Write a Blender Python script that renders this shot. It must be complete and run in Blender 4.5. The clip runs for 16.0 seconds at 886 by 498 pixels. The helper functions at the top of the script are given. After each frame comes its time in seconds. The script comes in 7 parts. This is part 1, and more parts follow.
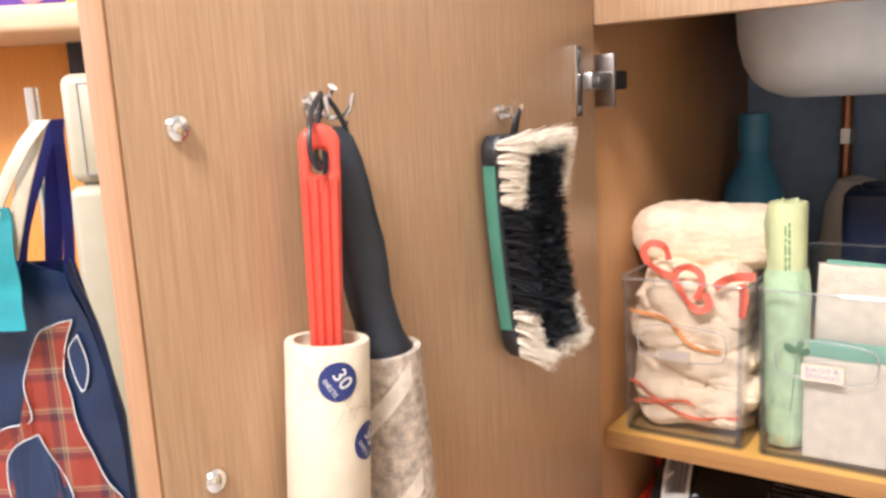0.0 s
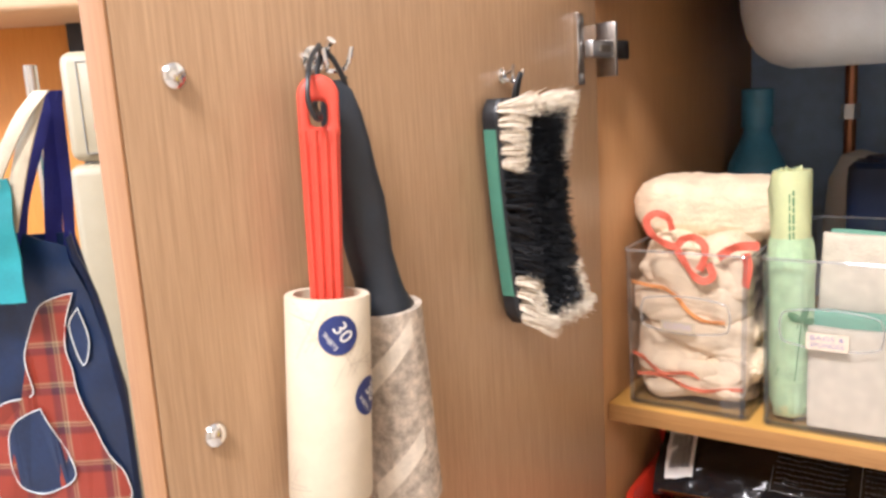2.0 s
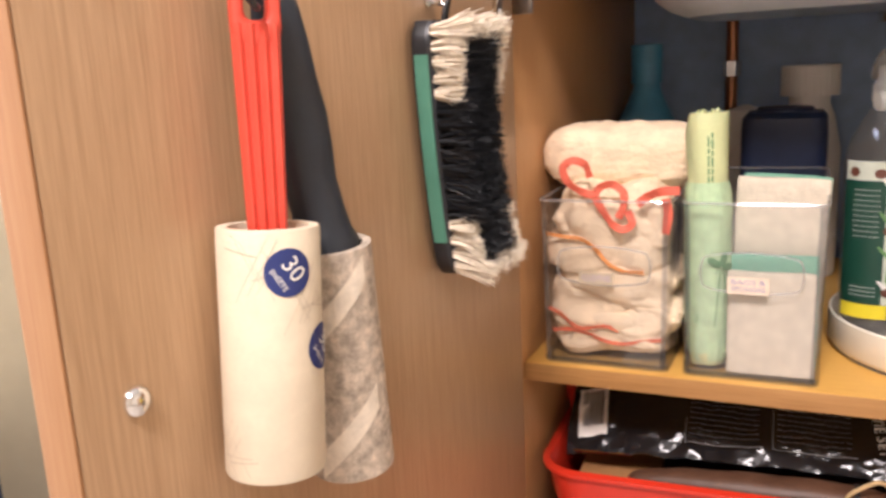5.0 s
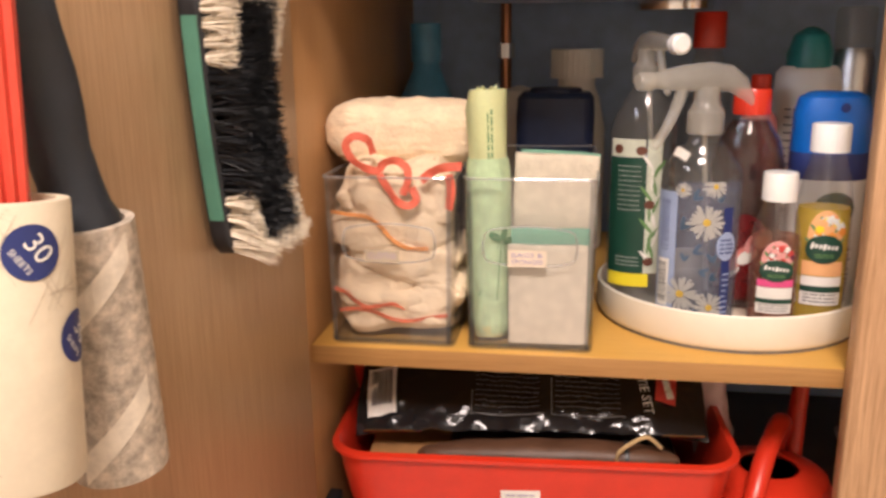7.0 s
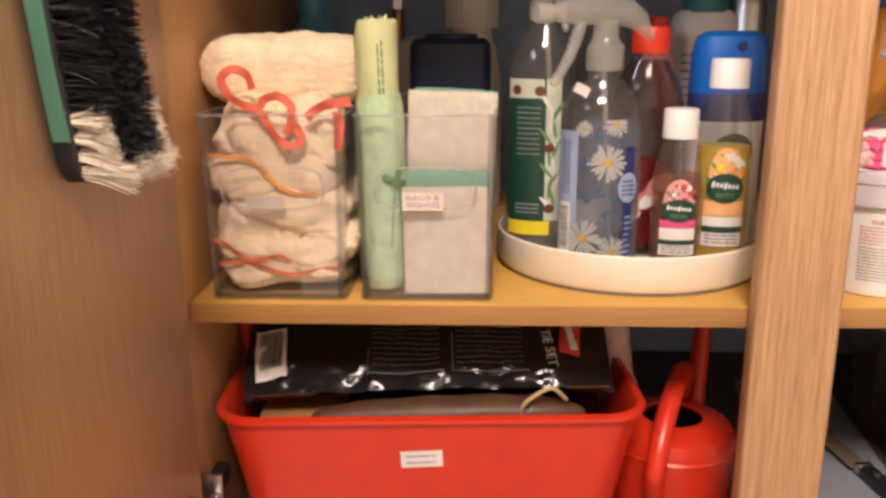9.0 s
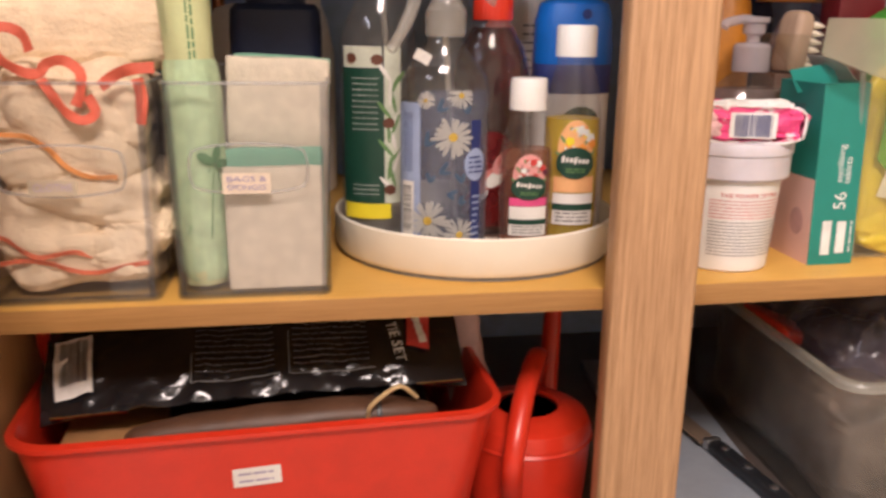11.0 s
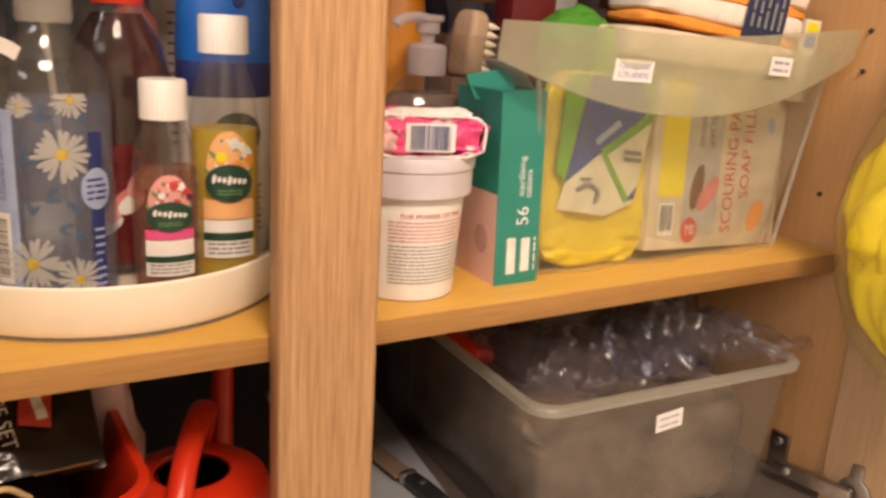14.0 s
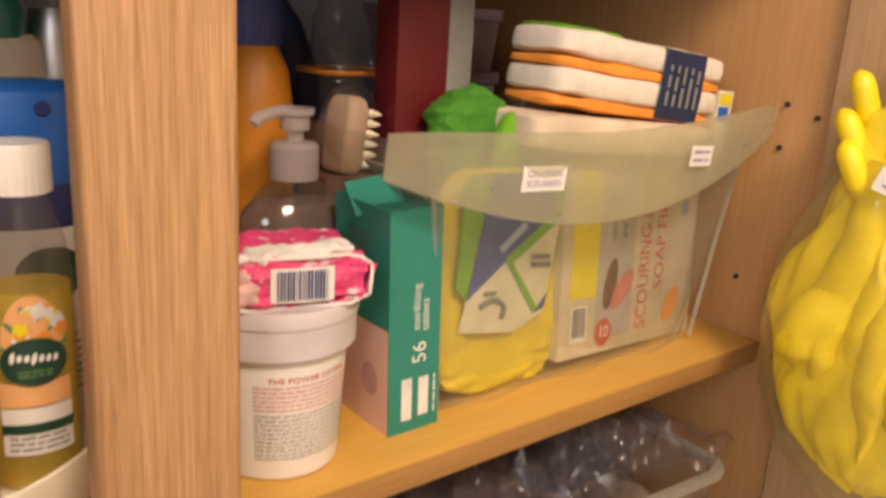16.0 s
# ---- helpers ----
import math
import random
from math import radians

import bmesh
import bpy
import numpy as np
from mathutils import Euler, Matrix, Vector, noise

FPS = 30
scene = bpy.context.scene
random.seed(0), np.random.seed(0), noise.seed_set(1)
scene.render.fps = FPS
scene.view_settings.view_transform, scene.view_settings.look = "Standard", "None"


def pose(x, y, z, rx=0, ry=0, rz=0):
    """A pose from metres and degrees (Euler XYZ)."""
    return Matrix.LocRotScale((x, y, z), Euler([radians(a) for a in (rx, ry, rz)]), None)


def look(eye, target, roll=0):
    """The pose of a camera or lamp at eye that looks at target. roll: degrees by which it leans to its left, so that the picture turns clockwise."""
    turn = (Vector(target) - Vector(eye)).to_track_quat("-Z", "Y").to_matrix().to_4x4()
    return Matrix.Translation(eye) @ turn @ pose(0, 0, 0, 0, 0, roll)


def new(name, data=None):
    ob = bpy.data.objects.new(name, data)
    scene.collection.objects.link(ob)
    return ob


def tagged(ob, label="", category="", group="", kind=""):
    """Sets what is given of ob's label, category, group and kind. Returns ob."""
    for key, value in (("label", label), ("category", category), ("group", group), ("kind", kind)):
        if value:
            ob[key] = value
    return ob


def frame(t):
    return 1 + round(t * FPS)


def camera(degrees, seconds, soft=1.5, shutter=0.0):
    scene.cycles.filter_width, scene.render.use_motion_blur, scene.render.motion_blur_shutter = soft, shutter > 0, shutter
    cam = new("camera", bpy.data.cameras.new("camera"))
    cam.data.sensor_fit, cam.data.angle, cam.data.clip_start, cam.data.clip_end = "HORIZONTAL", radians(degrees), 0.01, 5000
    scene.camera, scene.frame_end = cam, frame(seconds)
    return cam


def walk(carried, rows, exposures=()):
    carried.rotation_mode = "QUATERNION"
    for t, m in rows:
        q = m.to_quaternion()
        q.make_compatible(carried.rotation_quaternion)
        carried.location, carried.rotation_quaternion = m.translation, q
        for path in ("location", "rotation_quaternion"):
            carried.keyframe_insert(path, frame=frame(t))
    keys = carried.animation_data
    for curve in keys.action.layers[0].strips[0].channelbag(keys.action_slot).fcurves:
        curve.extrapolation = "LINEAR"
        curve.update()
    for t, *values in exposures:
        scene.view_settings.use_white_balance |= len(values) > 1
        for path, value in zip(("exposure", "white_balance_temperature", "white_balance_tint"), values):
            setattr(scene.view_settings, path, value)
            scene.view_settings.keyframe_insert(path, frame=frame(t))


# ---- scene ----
cam = camera(56.2, 16.0, soft=2.9, shutter=0.5)
# seconds, eye x y z, yaw, pitch, roll
ROWS = [
    (0, 0.3275, -0.7391, 0.7400, 34.88, -10.41, -3.03),
    (0.5, 0.3318, -0.7440, 0.7433, 34.73, -9.48, -2.99),
    (1, 0.3307, -0.7423, 0.7360, 34.81, -9.84, -3.07),
    (1.5, 0.3289, -0.7399, 0.7249, 35.13, -10.27, -3.28),
    (2, 0.3271, -0.7388, 0.7181, 35.09, -10.77, -3.37),
    (2.5, 0.3239, -0.7346, 0.7115, 34.99, -10.98, -3.42),
    (3, 0.3191, -0.7312, 0.7052, 34.80, -11.24, -3.68),
    (3.2, 0.3150, -0.7310, 0.7030, 34.79, -11.34, -3.93),
    (5.5, 0.2405, -0.7132, 0.6785, 19.88, -12.98, -2.08),
    (6, 0.2391, -0.7081, 0.6773, 15.30, -13.63, -1.37),
    (6.5, 0.2426, -0.7069, 0.6722, 12.22, -13.70, -1.03),
    (7, 0.2437, -0.7015, 0.6718, 9.43, -13.94, -0.80),
    (7.5, 0.2477, -0.6985, 0.6671, 7.79, -14.29, -1.02),
    (8, 0.2476, -0.6932, 0.6506, 6.37, -14.19, -0.99),
    (10.5, 0.2413, -0.6030, 0.6044, -5.87, -15.74, 0.66),
    (11, 0.2494, -0.5915, 0.6019, -8.93, -15.53, 0.67),
    (11.5, 0.2561, -0.5767, 0.6009, -12.23, -15.29, 1.21),
    (12, 0.2645, -0.5631, 0.6028, -16.19, -14.81, 1.87),
    (12.5, 0.2761, -0.5545, 0.6146, -19.66, -14.53, 2.75),
    (13, 0.2912, -0.5330, 0.6107, -24.08, -14.59, 2.90),
    (13.5, 0.2996, -0.5139, 0.6065, -27.09, -14.83, 3.32),
    (14, 0.3144, -0.4883, 0.6030, -29.94, -15.42, 3.37),
    (14.5, 0.3247, -0.4687, 0.6093, -32.94, -15.13, 3.55),
    (15, 0.3358, -0.4632, 0.6337, -35.36, -13.90, 3.06),
    (15.5, 0.3584, -0.4236, 0.6381, -36.73, -14.33, 2.77),
    (16, 0.3814, -0.3691, 0.6686, -38.36, -15.43, 3.39),
]
walk(cam, [(t, pose(x, y, z, 90 + pitch, 0, yaw) @ pose(0, 0, 0, 0, 0, roll)) for t, x, y, z, yaw, pitch, roll in ROWS],
     exposures=[(0.0, 0.33, 5350, 14), (3.0, 0.23, 5380, 15), (5.5, 0.08, 5850, 19), (7.0, -0.06, 6250, 20), (8.2, -0.12, 6600, 21), (10.5, -0.25, 6150, 22), (13.0, -0.29, 7250, 23), (15.0, -0.41, 7500, 19), (16.0, -0.52, 7600, 20)])

# ---- world and lights ----
world = bpy.data.worlds.new("room_world")
scene.world = world
world.use_nodes = True
world.node_tree.nodes["Background"].inputs["Color"].default_value = (0.75, 0.85, 1.0, 1)
world.node_tree.nodes["Background"].inputs["Strength"].default_value = 0.5


def area_lamp(name, eye, target, w, h, watts, color):
    data = bpy.data.lights.new(name, "AREA")
    data.shape, data.size, data.size_y, data.energy, data.color = "RECTANGLE", w, h, watts, color
    ob = new(name, data)
    ob.matrix_world = look(eye, target)
    return ob


area_lamp("window_daylight", (-1.20, -1.3, 1.40), (0.4, -0.5, 0.5), 1.1, 1.0, 44, (0.80, 0.90, 1.0))
area_lamp("ceiling_lamp_light", (0.3, -1.60, 2.33), (0.45, -0.2, 0.4), 0.7, 0.7, 110, (1.0, 0.86, 0.71))


# ---- materials ----
def socket(nt, a, b):
    nt.links.new(a, b)


def base_material(name):
    m = bpy.data.materials.new(name)
    m.use_nodes = True
    return m, m.node_tree, m.node_tree.nodes["Principled BSDF"]


def node(nt, kind, **values):
    n = nt.nodes.new(kind)
    for k, v in values.items():
        n.inputs[k].default_value = v
    return n


def ramp(nt, fac, stops):
    n = nt.nodes.new("ShaderNodeValToRGB")
    e = n.color_ramp.elements
    while len(e) < len(stops):
        e.new(0.5)
    for k, (p, c) in enumerate(stops):
        e[k].position, e[k].color = p, (*c, 1)
    socket(nt, fac, n.inputs["Fac"])
    return n


def shade(c, k):
    return tuple(min(1.0, v * k) for v in c)


def surface(name, color, rough=0.5, metal=0.0, var=0.18, scale=40.0, bump=0.15, fine=400.0, subsurface=0.0, coat=0.0):
    """An everyday surface: two scales of tone variation, uneven gloss and a fine relief."""
    m, nt, p = base_material(name)
    co = nt.nodes.new("ShaderNodeTexCoord")
    n1 = node(nt, "ShaderNodeTexNoise", Scale=scale, Detail=4.0)
    n2 = node(nt, "ShaderNodeTexNoise", Scale=fine, Detail=3.0)
    socket(nt, co.outputs["Object"], n1.inputs["Vector"])
    socket(nt, co.outputs["Object"], n2.inputs["Vector"])
    r = ramp(nt, n1.outputs["Fac"], [(0.3, shade(color, 1 - var)), (0.7, shade(color, 1 + var * 0.6))])
    mix = nt.nodes.new("ShaderNodeMixRGB")
    mix.blend_type = "MULTIPLY"
    mix.inputs["Fac"].default_value = min(1.0, var * 2)
    g = ramp(nt, n2.outputs["Fac"], [(0.3, (0.75, 0.75, 0.75)), (0.7, (1, 1, 1))])
    socket(nt, r.outputs["Color"], mix.inputs["Color1"])
    socket(nt, g.outputs["Color"], mix.inputs["Color2"])
    socket(nt, mix.outputs["Color"], p.inputs["Base Color"])
    rr = nt.nodes.new("ShaderNodeMapRange")
    rr.inputs["To Min"].default_value, rr.inputs["To Max"].default_value = max(0.03, rough - 0.08), min(1.0, rough + 0.1)
    socket(nt, n1.outputs["Fac"], rr.inputs["Value"])
    socket(nt, rr.outputs["Result"], p.inputs["Roughness"])
    p.inputs["Metallic"].default_value = metal
    if subsurface:
        p.inputs["Subsurface Weight"].default_value = subsurface
        p.inputs["Subsurface Radius"].default_value = (0.01, 0.006, 0.004)
    p.inputs["Coat Weight"].default_value = coat
    if bump:
        b = node(nt, "ShaderNodeBump", Strength=bump, Distance=0.001)
        socket(nt, n2.outputs["Fac"], b.inputs["Height"])
        socket(nt, b.outputs["Normal"], p.inputs["Normal"])
    return m


def wood(name, dark, light, along="z", rough=0.42, grain=1.0):
    """Straight-grained wood or foil: fine streaks along one axis over broad bands."""
    m, nt, p = base_material(name)
    co = nt.nodes.new("ShaderNodeTexCoord")
    streaks = []
    for fine, stretch in ((430.0, 11.0), (1300.0, 34.0), (16.0, 1.2)):
        mp = nt.nodes.new("ShaderNodeMapping")
        mp.inputs["Scale"].default_value = tuple(stretch if a == along else fine for a in "xyz")
        socket(nt, co.outputs["Object"], mp.inputs["Vector"])
        n = node(nt, "ShaderNodeTexNoise", Scale=1.0, Detail=5.0, Roughness=0.6)
        socket(nt, mp.outputs["Vector"], n.inputs["Vector"])
        streaks.append(n)
    add = nt.nodes.new("ShaderNodeMath")
    add.operation = "MULTIPLY_ADD"
    add.inputs[1].default_value = 0.45
    socket(nt, streaks[1].outputs["Fac"], add.inputs[0])
    half = nt.nodes.new("ShaderNodeMath")
    half.operation = "MULTIPLY"
    half.inputs[1].default_value = 0.55
    socket(nt, streaks[0].outputs["Fac"], half.inputs[0])
    socket(nt, half.outputs["Value"], add.inputs[2])
    mid = tuple((a + b) / 2 for a, b in zip(dark, light))
    lo, hi = 0.5 - 0.16 / grain, 0.5 + 0.16 / grain
    r = ramp(nt, add.outputs["Value"], [(lo, dark), (0.5, mid), (hi, light)])
    mix = nt.nodes.new("ShaderNodeMixRGB")
    mix.blend_type = "MULTIPLY"
    mix.inputs["Fac"].default_value = 0.26
    g = ramp(nt, streaks[2].outputs["Fac"], [(0.3, (0.78, 0.74, 0.7)), (0.7, (1, 1, 1))])
    socket(nt, r.outputs["Color"], mix.inputs["Color1"])
    socket(nt, g.outputs["Color"], mix.inputs["Color2"])
    socket(nt, mix.outputs["Color"], p.inputs["Base Color"])
    p.inputs["Roughness"].default_value = rough
    b = node(nt, "ShaderNodeBump", Strength=0.12, Distance=0.0006)
    socket(nt, add.outputs["Value"], b.inputs["Height"])
    socket(nt, b.outputs["Normal"], p.inputs["Normal"])
    return m


def clear(name, tint=(0.96, 0.97, 0.97), gloss=0.05, cloud=0.0, cloud_color=(0.85, 0.85, 0.85), ior=1.45, crease=0.0):
    """Clear or cloudy plastic: see-through body, Fresnel gloss, an optional milky part and fine creases."""
    m, nt, p = base_material(name)
    out = nt.nodes["Material Output"]
    t = nt.nodes.new("ShaderNodeBsdfTransparent")
    t.inputs["Color"].default_value = (*tint, 1)
    body = t.outputs[0]
    if cloud:
        co = nt.nodes.new("ShaderNodeTexCoord")
        n = node(nt, "ShaderNodeTexNoise", Scale=35.0, Detail=4.0)
        socket(nt, co.outputs["Object"], n.inputs["Vector"])
        rr = nt.nodes.new("ShaderNodeMapRange")
        rr.inputs["To Min"].default_value, rr.inputs["To Max"].default_value = cloud * 0.8, min(1.0, cloud * 1.2)
        socket(nt, n.outputs["Fac"], rr.inputs["Value"])
        d = node(nt, "ShaderNodeBsdfDiffuse", Color=(*cloud_color, 1))
        tl = node(nt, "ShaderNodeBsdfTranslucent", Color=(*cloud_color, 1))
        mx = nt.nodes.new("ShaderNodeMixShader")
        socket(nt, d.outputs[0], mx.inputs[1])
        socket(nt, tl.outputs[0], mx.inputs[2])
        my = nt.nodes.new("ShaderNodeMixShader")
        socket(nt, rr.outputs["Result"], my.inputs[0])
        socket(nt, body, my.inputs[1])
        socket(nt, mx.outputs[0], my.inputs[2])
        body = my.outputs[0]
    lw = nt.nodes.new("ShaderNodeLayerWeight")
    pw = nt.nodes.new("ShaderNodeMath")
    pw.operation, pw.inputs[1].default_value = "POWER", 4.0
    socket(nt, lw.outputs["Facing"], pw.inputs[0])
    fr = nt.nodes.new("ShaderNodeMath")
    fr.operation, fr.inputs[1].default_value, fr.inputs[2].default_value = "MULTIPLY_ADD", 0.55, (ior - 1) ** 2 / (ior + 1) ** 2
    socket(nt, pw.outputs[0], fr.inputs[0])
    gl = node(nt, "ShaderNodeBsdfGlossy", Roughness=gloss)
    if crease:
        cc = nt.nodes.new("ShaderNodeTexCoord")
        mp = nt.nodes.new("ShaderNodeMapping")
        mp.inputs["Scale"].default_value = (1.0, 0.35, 0.45)
        socket(nt, cc.outputs["Object"], mp.inputs["Vector"])
        cn = node(nt, "ShaderNodeTexNoise", Scale=70.0, Detail=3.0, Distortion=1.5)
        socket(nt, mp.outputs["Vector"], cn.inputs["Vector"])
        cb = node(nt, "ShaderNodeBump", Strength=crease, Distance=0.006)
        socket(nt, cn.outputs["Fac"], cb.inputs["Height"])
        socket(nt, cb.outputs["Normal"], gl.inputs["Normal"])
    mz = nt.nodes.new("ShaderNodeMixShader")
    socket(nt, fr.outputs[0], mz.inputs[0])
    socket(nt, body, mz.inputs[1])
    socket(nt, gl.outputs[0], mz.inputs[2])
    socket(nt, mz.outputs[0], out.inputs["Surface"])
    nt.nodes.remove(p)
    return m


M_DOOR = wood("door_foil", (0.36, 0.221, 0.115), (0.52, 0.344, 0.196), "z", 0.40, 1.1)
M_EDGE = wood("door_edge", (0.27, 0.125, 0.045), (0.35, 0.18, 0.072), "z", 0.85)
M_SIDE = wood("side_panel", (0.40, 0.205, 0.078), (0.52, 0.29, 0.125), "z", 0.45)
M_SHELF = wood("shelf_board", (0.57, 0.308, 0.060), (0.71, 0.418, 0.098), "x", 0.4, 0.8)
M_POST = wood("post_oak", (0.34, 0.185, 0.085), (0.58, 0.35, 0.185), "z", 0.45, 1.25)
# pale blue of the back panel paints in the bluish lens haze
M_BACK = surface("back_panel", (0.38, 0.53, 0.78), 0.6, var=0.12)
M_STEEL = surface("brushed_steel", (0.62, 0.63, 0.65), 0.32, 1.0, 0.1, 12, 0.05)
M_NICKEL = surface("dull_nickel", (0.42, 0.39, 0.36), 0.32, 1.0, 0.2, 60, 0.05)
M_CHROME = surface("chrome", (0.8, 0.8, 0.8), 0.12, 1.0, 0.05, 30, 0.0)
M_WALL = surface("wall_paint", (0.70, 0.62, 0.50), 0.8, var=0.06, scale=3, bump=0.2, fine=200)
M_FLOOR = surface("floor_vinyl", (0.50, 0.43, 0.35), 0.5, var=0.2, scale=6)
M_CEIL = surface("ceiling_paint", (0.78, 0.76, 0.72), 0.9, var=0.04, scale=3)
M_WORKTOP = surface("worktop_laminate", (0.30, 0.27, 0.24), 0.4, var=0.3, scale=150)
M_CLEAR = clear("clear_acrylic", (0.975, 0.98, 0.987), 0.03, 0.012, (0.8, 0.8, 0.8), 1.6)
M_RIM = clear("polished_rim", (0.90, 0.91, 0.93), 0.08, 0.22, (0.85, 0.85, 0.85), 1.9)
M_MILKY = clear("frosted_plastic", (0.97, 0.97, 0.95), 0.22, 0.085, (0.80, 0.80, 0.66))
M_FROST = clear("milky_bin", (0.95, 0.95, 0.94), 0.2, 0.085, (0.66, 0.62, 0.55))
M_BAGFILM = clear("bag_film", (0.95, 0.95, 0.97), 0.20, 0.075, (0.46, 0.43, 0.50), 1.5, 0.35)
M_WHITE = surface("white_plastic", (0.80, 0.78, 0.74), 0.35, var=0.04, bump=0.03, subsurface=0.05)
M_PAPER = surface("white_paper", (0.80, 0.78, 0.74), 0.75, var=0.06)
M_CREAM = surface("cream_plastic", (0.74, 0.66, 0.50), 0.4, var=0.05)
M_RED = surface("red_plastic", (0.66, 0.035, 0.012), 0.32, var=0.08, bump=0.04, coat=0.2)
M_REDH = surface("red_handle", (0.72, 0.085, 0.05), 0.38, var=0.08, bump=0.04)
M_BLACK = surface("black_plastic", (0.018, 0.020, 0.024), 0.38, var=0.3, bump=0.08)
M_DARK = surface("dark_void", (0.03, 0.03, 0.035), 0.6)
M_NAVY = surface("navy_ink", (0.02, 0.035, 0.16), 0.5, var=0.1)
M_BLUEP = surface("blue_plastic", (0.004, 0.13, 0.52), 0.35, var=0.08)
M_GREENP = surface("green_strip", (0.075, 0.22, 0.155), 0.45, var=0.1)
M_TEAL = surface("teal_card", (0.012, 0.24, 0.19), 0.5, var=0.06, bump=0.1)
M_PINKCARD = surface("pink_card", (0.78, 0.50, 0.42), 0.55, var=0.05)
M_MAGENTA = surface("magenta_card", (0.78, 0.09, 0.27), 0.5, var=0.12)
M_YELLOW = surface("yellow_ink", (0.80, 0.66, 0.02), 0.5, var=0.05)
M_DGREEN = surface("dark_green_ink", (0.008, 0.055, 0.035), 0.45, var=0.1)
M_ORANGE = surface("orange_ink", (0.85, 0.32, 0.05), 0.5, var=0.1)
M_GREY = surface("grey_ink", (0.20, 0.20, 0.20), 0.6)
M_REDINK = surface("red_ink", (0.62, 0.06, 0.05), 0.5)
M_LINEN = surface("white_cloth", (0.86, 0.69, 0.48), 0.95, var=0.14, scale=60, bump=1.0, fine=420)
lin = M_LINEN.node_tree
crumple = node(lin, "ShaderNodeTexNoise", Scale=42.0, Detail=4.0, Distortion=2.2)
socket(lin, next(n for n in lin.nodes if n.type == "TEX_COORD").outputs["Object"], crumple.inputs["Vector"])
soft_bump = node(lin, "ShaderNodeBump", Strength=0.30, Distance=0.005)
socket(lin, crumple.outputs["Fac"], soft_bump.inputs["Height"])
socket(lin, soft_bump.outputs["Normal"], next(n for n in lin.nodes if n.type == "BUMP" and n != soft_bump).inputs["Normal"])
M_SPONGEC = surface("sponge_cloth", (0.68, 0.61, 0.49), 0.9, var=0.12, scale=90, bump=0.7, fine=600)
M_MINT = surface("mint_cloth", (0.20, 0.42, 0.31), 0.85, var=0.08, bump=0.4)
M_BINROLL = surface("pale_green_film", (0.60, 0.65, 0.35), 0.4, var=0.1, scale=25, bump=0.1, subsurface=0.1)
M_TTABLE = surface("turntable_white", (0.86, 0.80, 0.67), 0.35, var=0.03, bump=0.02)
M_BARK = surface("brown_leather", (0.105, 0.050, 0.028), 0.5, var=0.25)


# ---- mesh helpers ----
def link_mesh(name, bm, mat, parent=None, label="", smooth=True, kind=""):
    me = bpy.data.meshes.new(name)
    bmesh.ops.recalc_face_normals(bm, faces=bm.faces)
    bm.to_mesh(me)
    bm.free()
    if smooth:
        me.polygons.foreach_set("use_smooth", [True] * len(me.polygons))
        me.set_sharp_from_angle(angle=radians(35))
    me.materials.append(mat)
    ob = new(name, me)
    ob.parent = parent
    if not kind and any(w in name for w in ("barcode", "printed_lines", "small_print", "bristles", "panel_print", "wordmark")):
        kind = "stuff"
    return tagged(ob, label=label, kind=kind)


def part(name, bm, mat, parent, label="", smooth=True):
    return link_mesh(name, bm, mat, parent, label, smooth)


def thing(name, label, category, at=(0, 0, 0), turn=0.0, group="", m=None):
    ob = new(name)
    ob.empty_display_size = 0.02
    ob.matrix_world = m if m is not None else pose(*at, 0, 0, turn)
    return tagged(ob, label=label, category=category, group=group)


def box(x0, x1, y0, y1, z0, z1, r=0.0015, seg=2):
    bm = bmesh.new()
    bmesh.ops.create_cube(bm, size=1.0)
    for v in bm.verts:
        v.co = Vector(((x0 + x1) / 2 + v.co.x * (x1 - x0), (y0 + y1) / 2 + v.co.y * (y1 - y0), (z0 + z1) / 2 + v.co.z * (z1 - z0)))
    if r:
        bmesh.ops.bevel(bm, geom=bm.edges[:], offset=r, segments=seg, affect="EDGES", profile=0.5)
    return bm


def join(*parts):
    """Several bmeshes as one."""
    out = parts[0]
    for b in parts[1:]:
        me = bpy.data.meshes.new("tmp")
        b.to_mesh(me)
        b.free()
        out.from_mesh(me)
        bpy.data.meshes.remove(me)
    return out


def moved(bm, m):
    bm.transform(m)
    return bm


def loft(rings, cap0=True, cap1=True, closed=True):
    bm = bmesh.new()
    vs = [[bm.verts.new(p) for p in ring] for ring in rings]
    for a, b in zip(vs, vs[1:]):
        n = len(a)
        for k in range(n if closed else n - 1):
            bm.faces.new((a[k], a[(k + 1) % n], b[(k + 1) % n], b[k]))
    if cap0:
        bm.faces.new(vs[0][::-1])
    if cap1:
        bm.faces.new(vs[-1])
    return bm


def ring(r, z, n=36, sx=1.0, sy=1.0, cx=0.0, cy=0.0):
    return [(cx + r * sx * math.cos(2 * math.pi * k / n), cy + r * sy * math.sin(2 * math.pi * k / n), z) for k in range(n)]


def lathe(profile, n=36, sx=1.0, sy=1.0, cap0=True, cap1=True):
    return loft([ring(max(r, 0.0002), z, n, sx, sy) for r, z in profile], cap0, cap1)


def rrect(w, d, r, z, n=5, cx=0.0, cy=0.0):
    pts = []
    for sx, sy, a0 in ((1, 1, 0), (-1, 1, 90), (-1, -1, 180), (1, -1, 270)):
        for k in range(n + 1):
            a = radians(a0 + 90 * k / n)
            pts.append((cx + sx * (w / 2 - r) + r * math.cos(a), cy + sy * (d / 2 - r) + r * math.sin(a), z))
    return pts


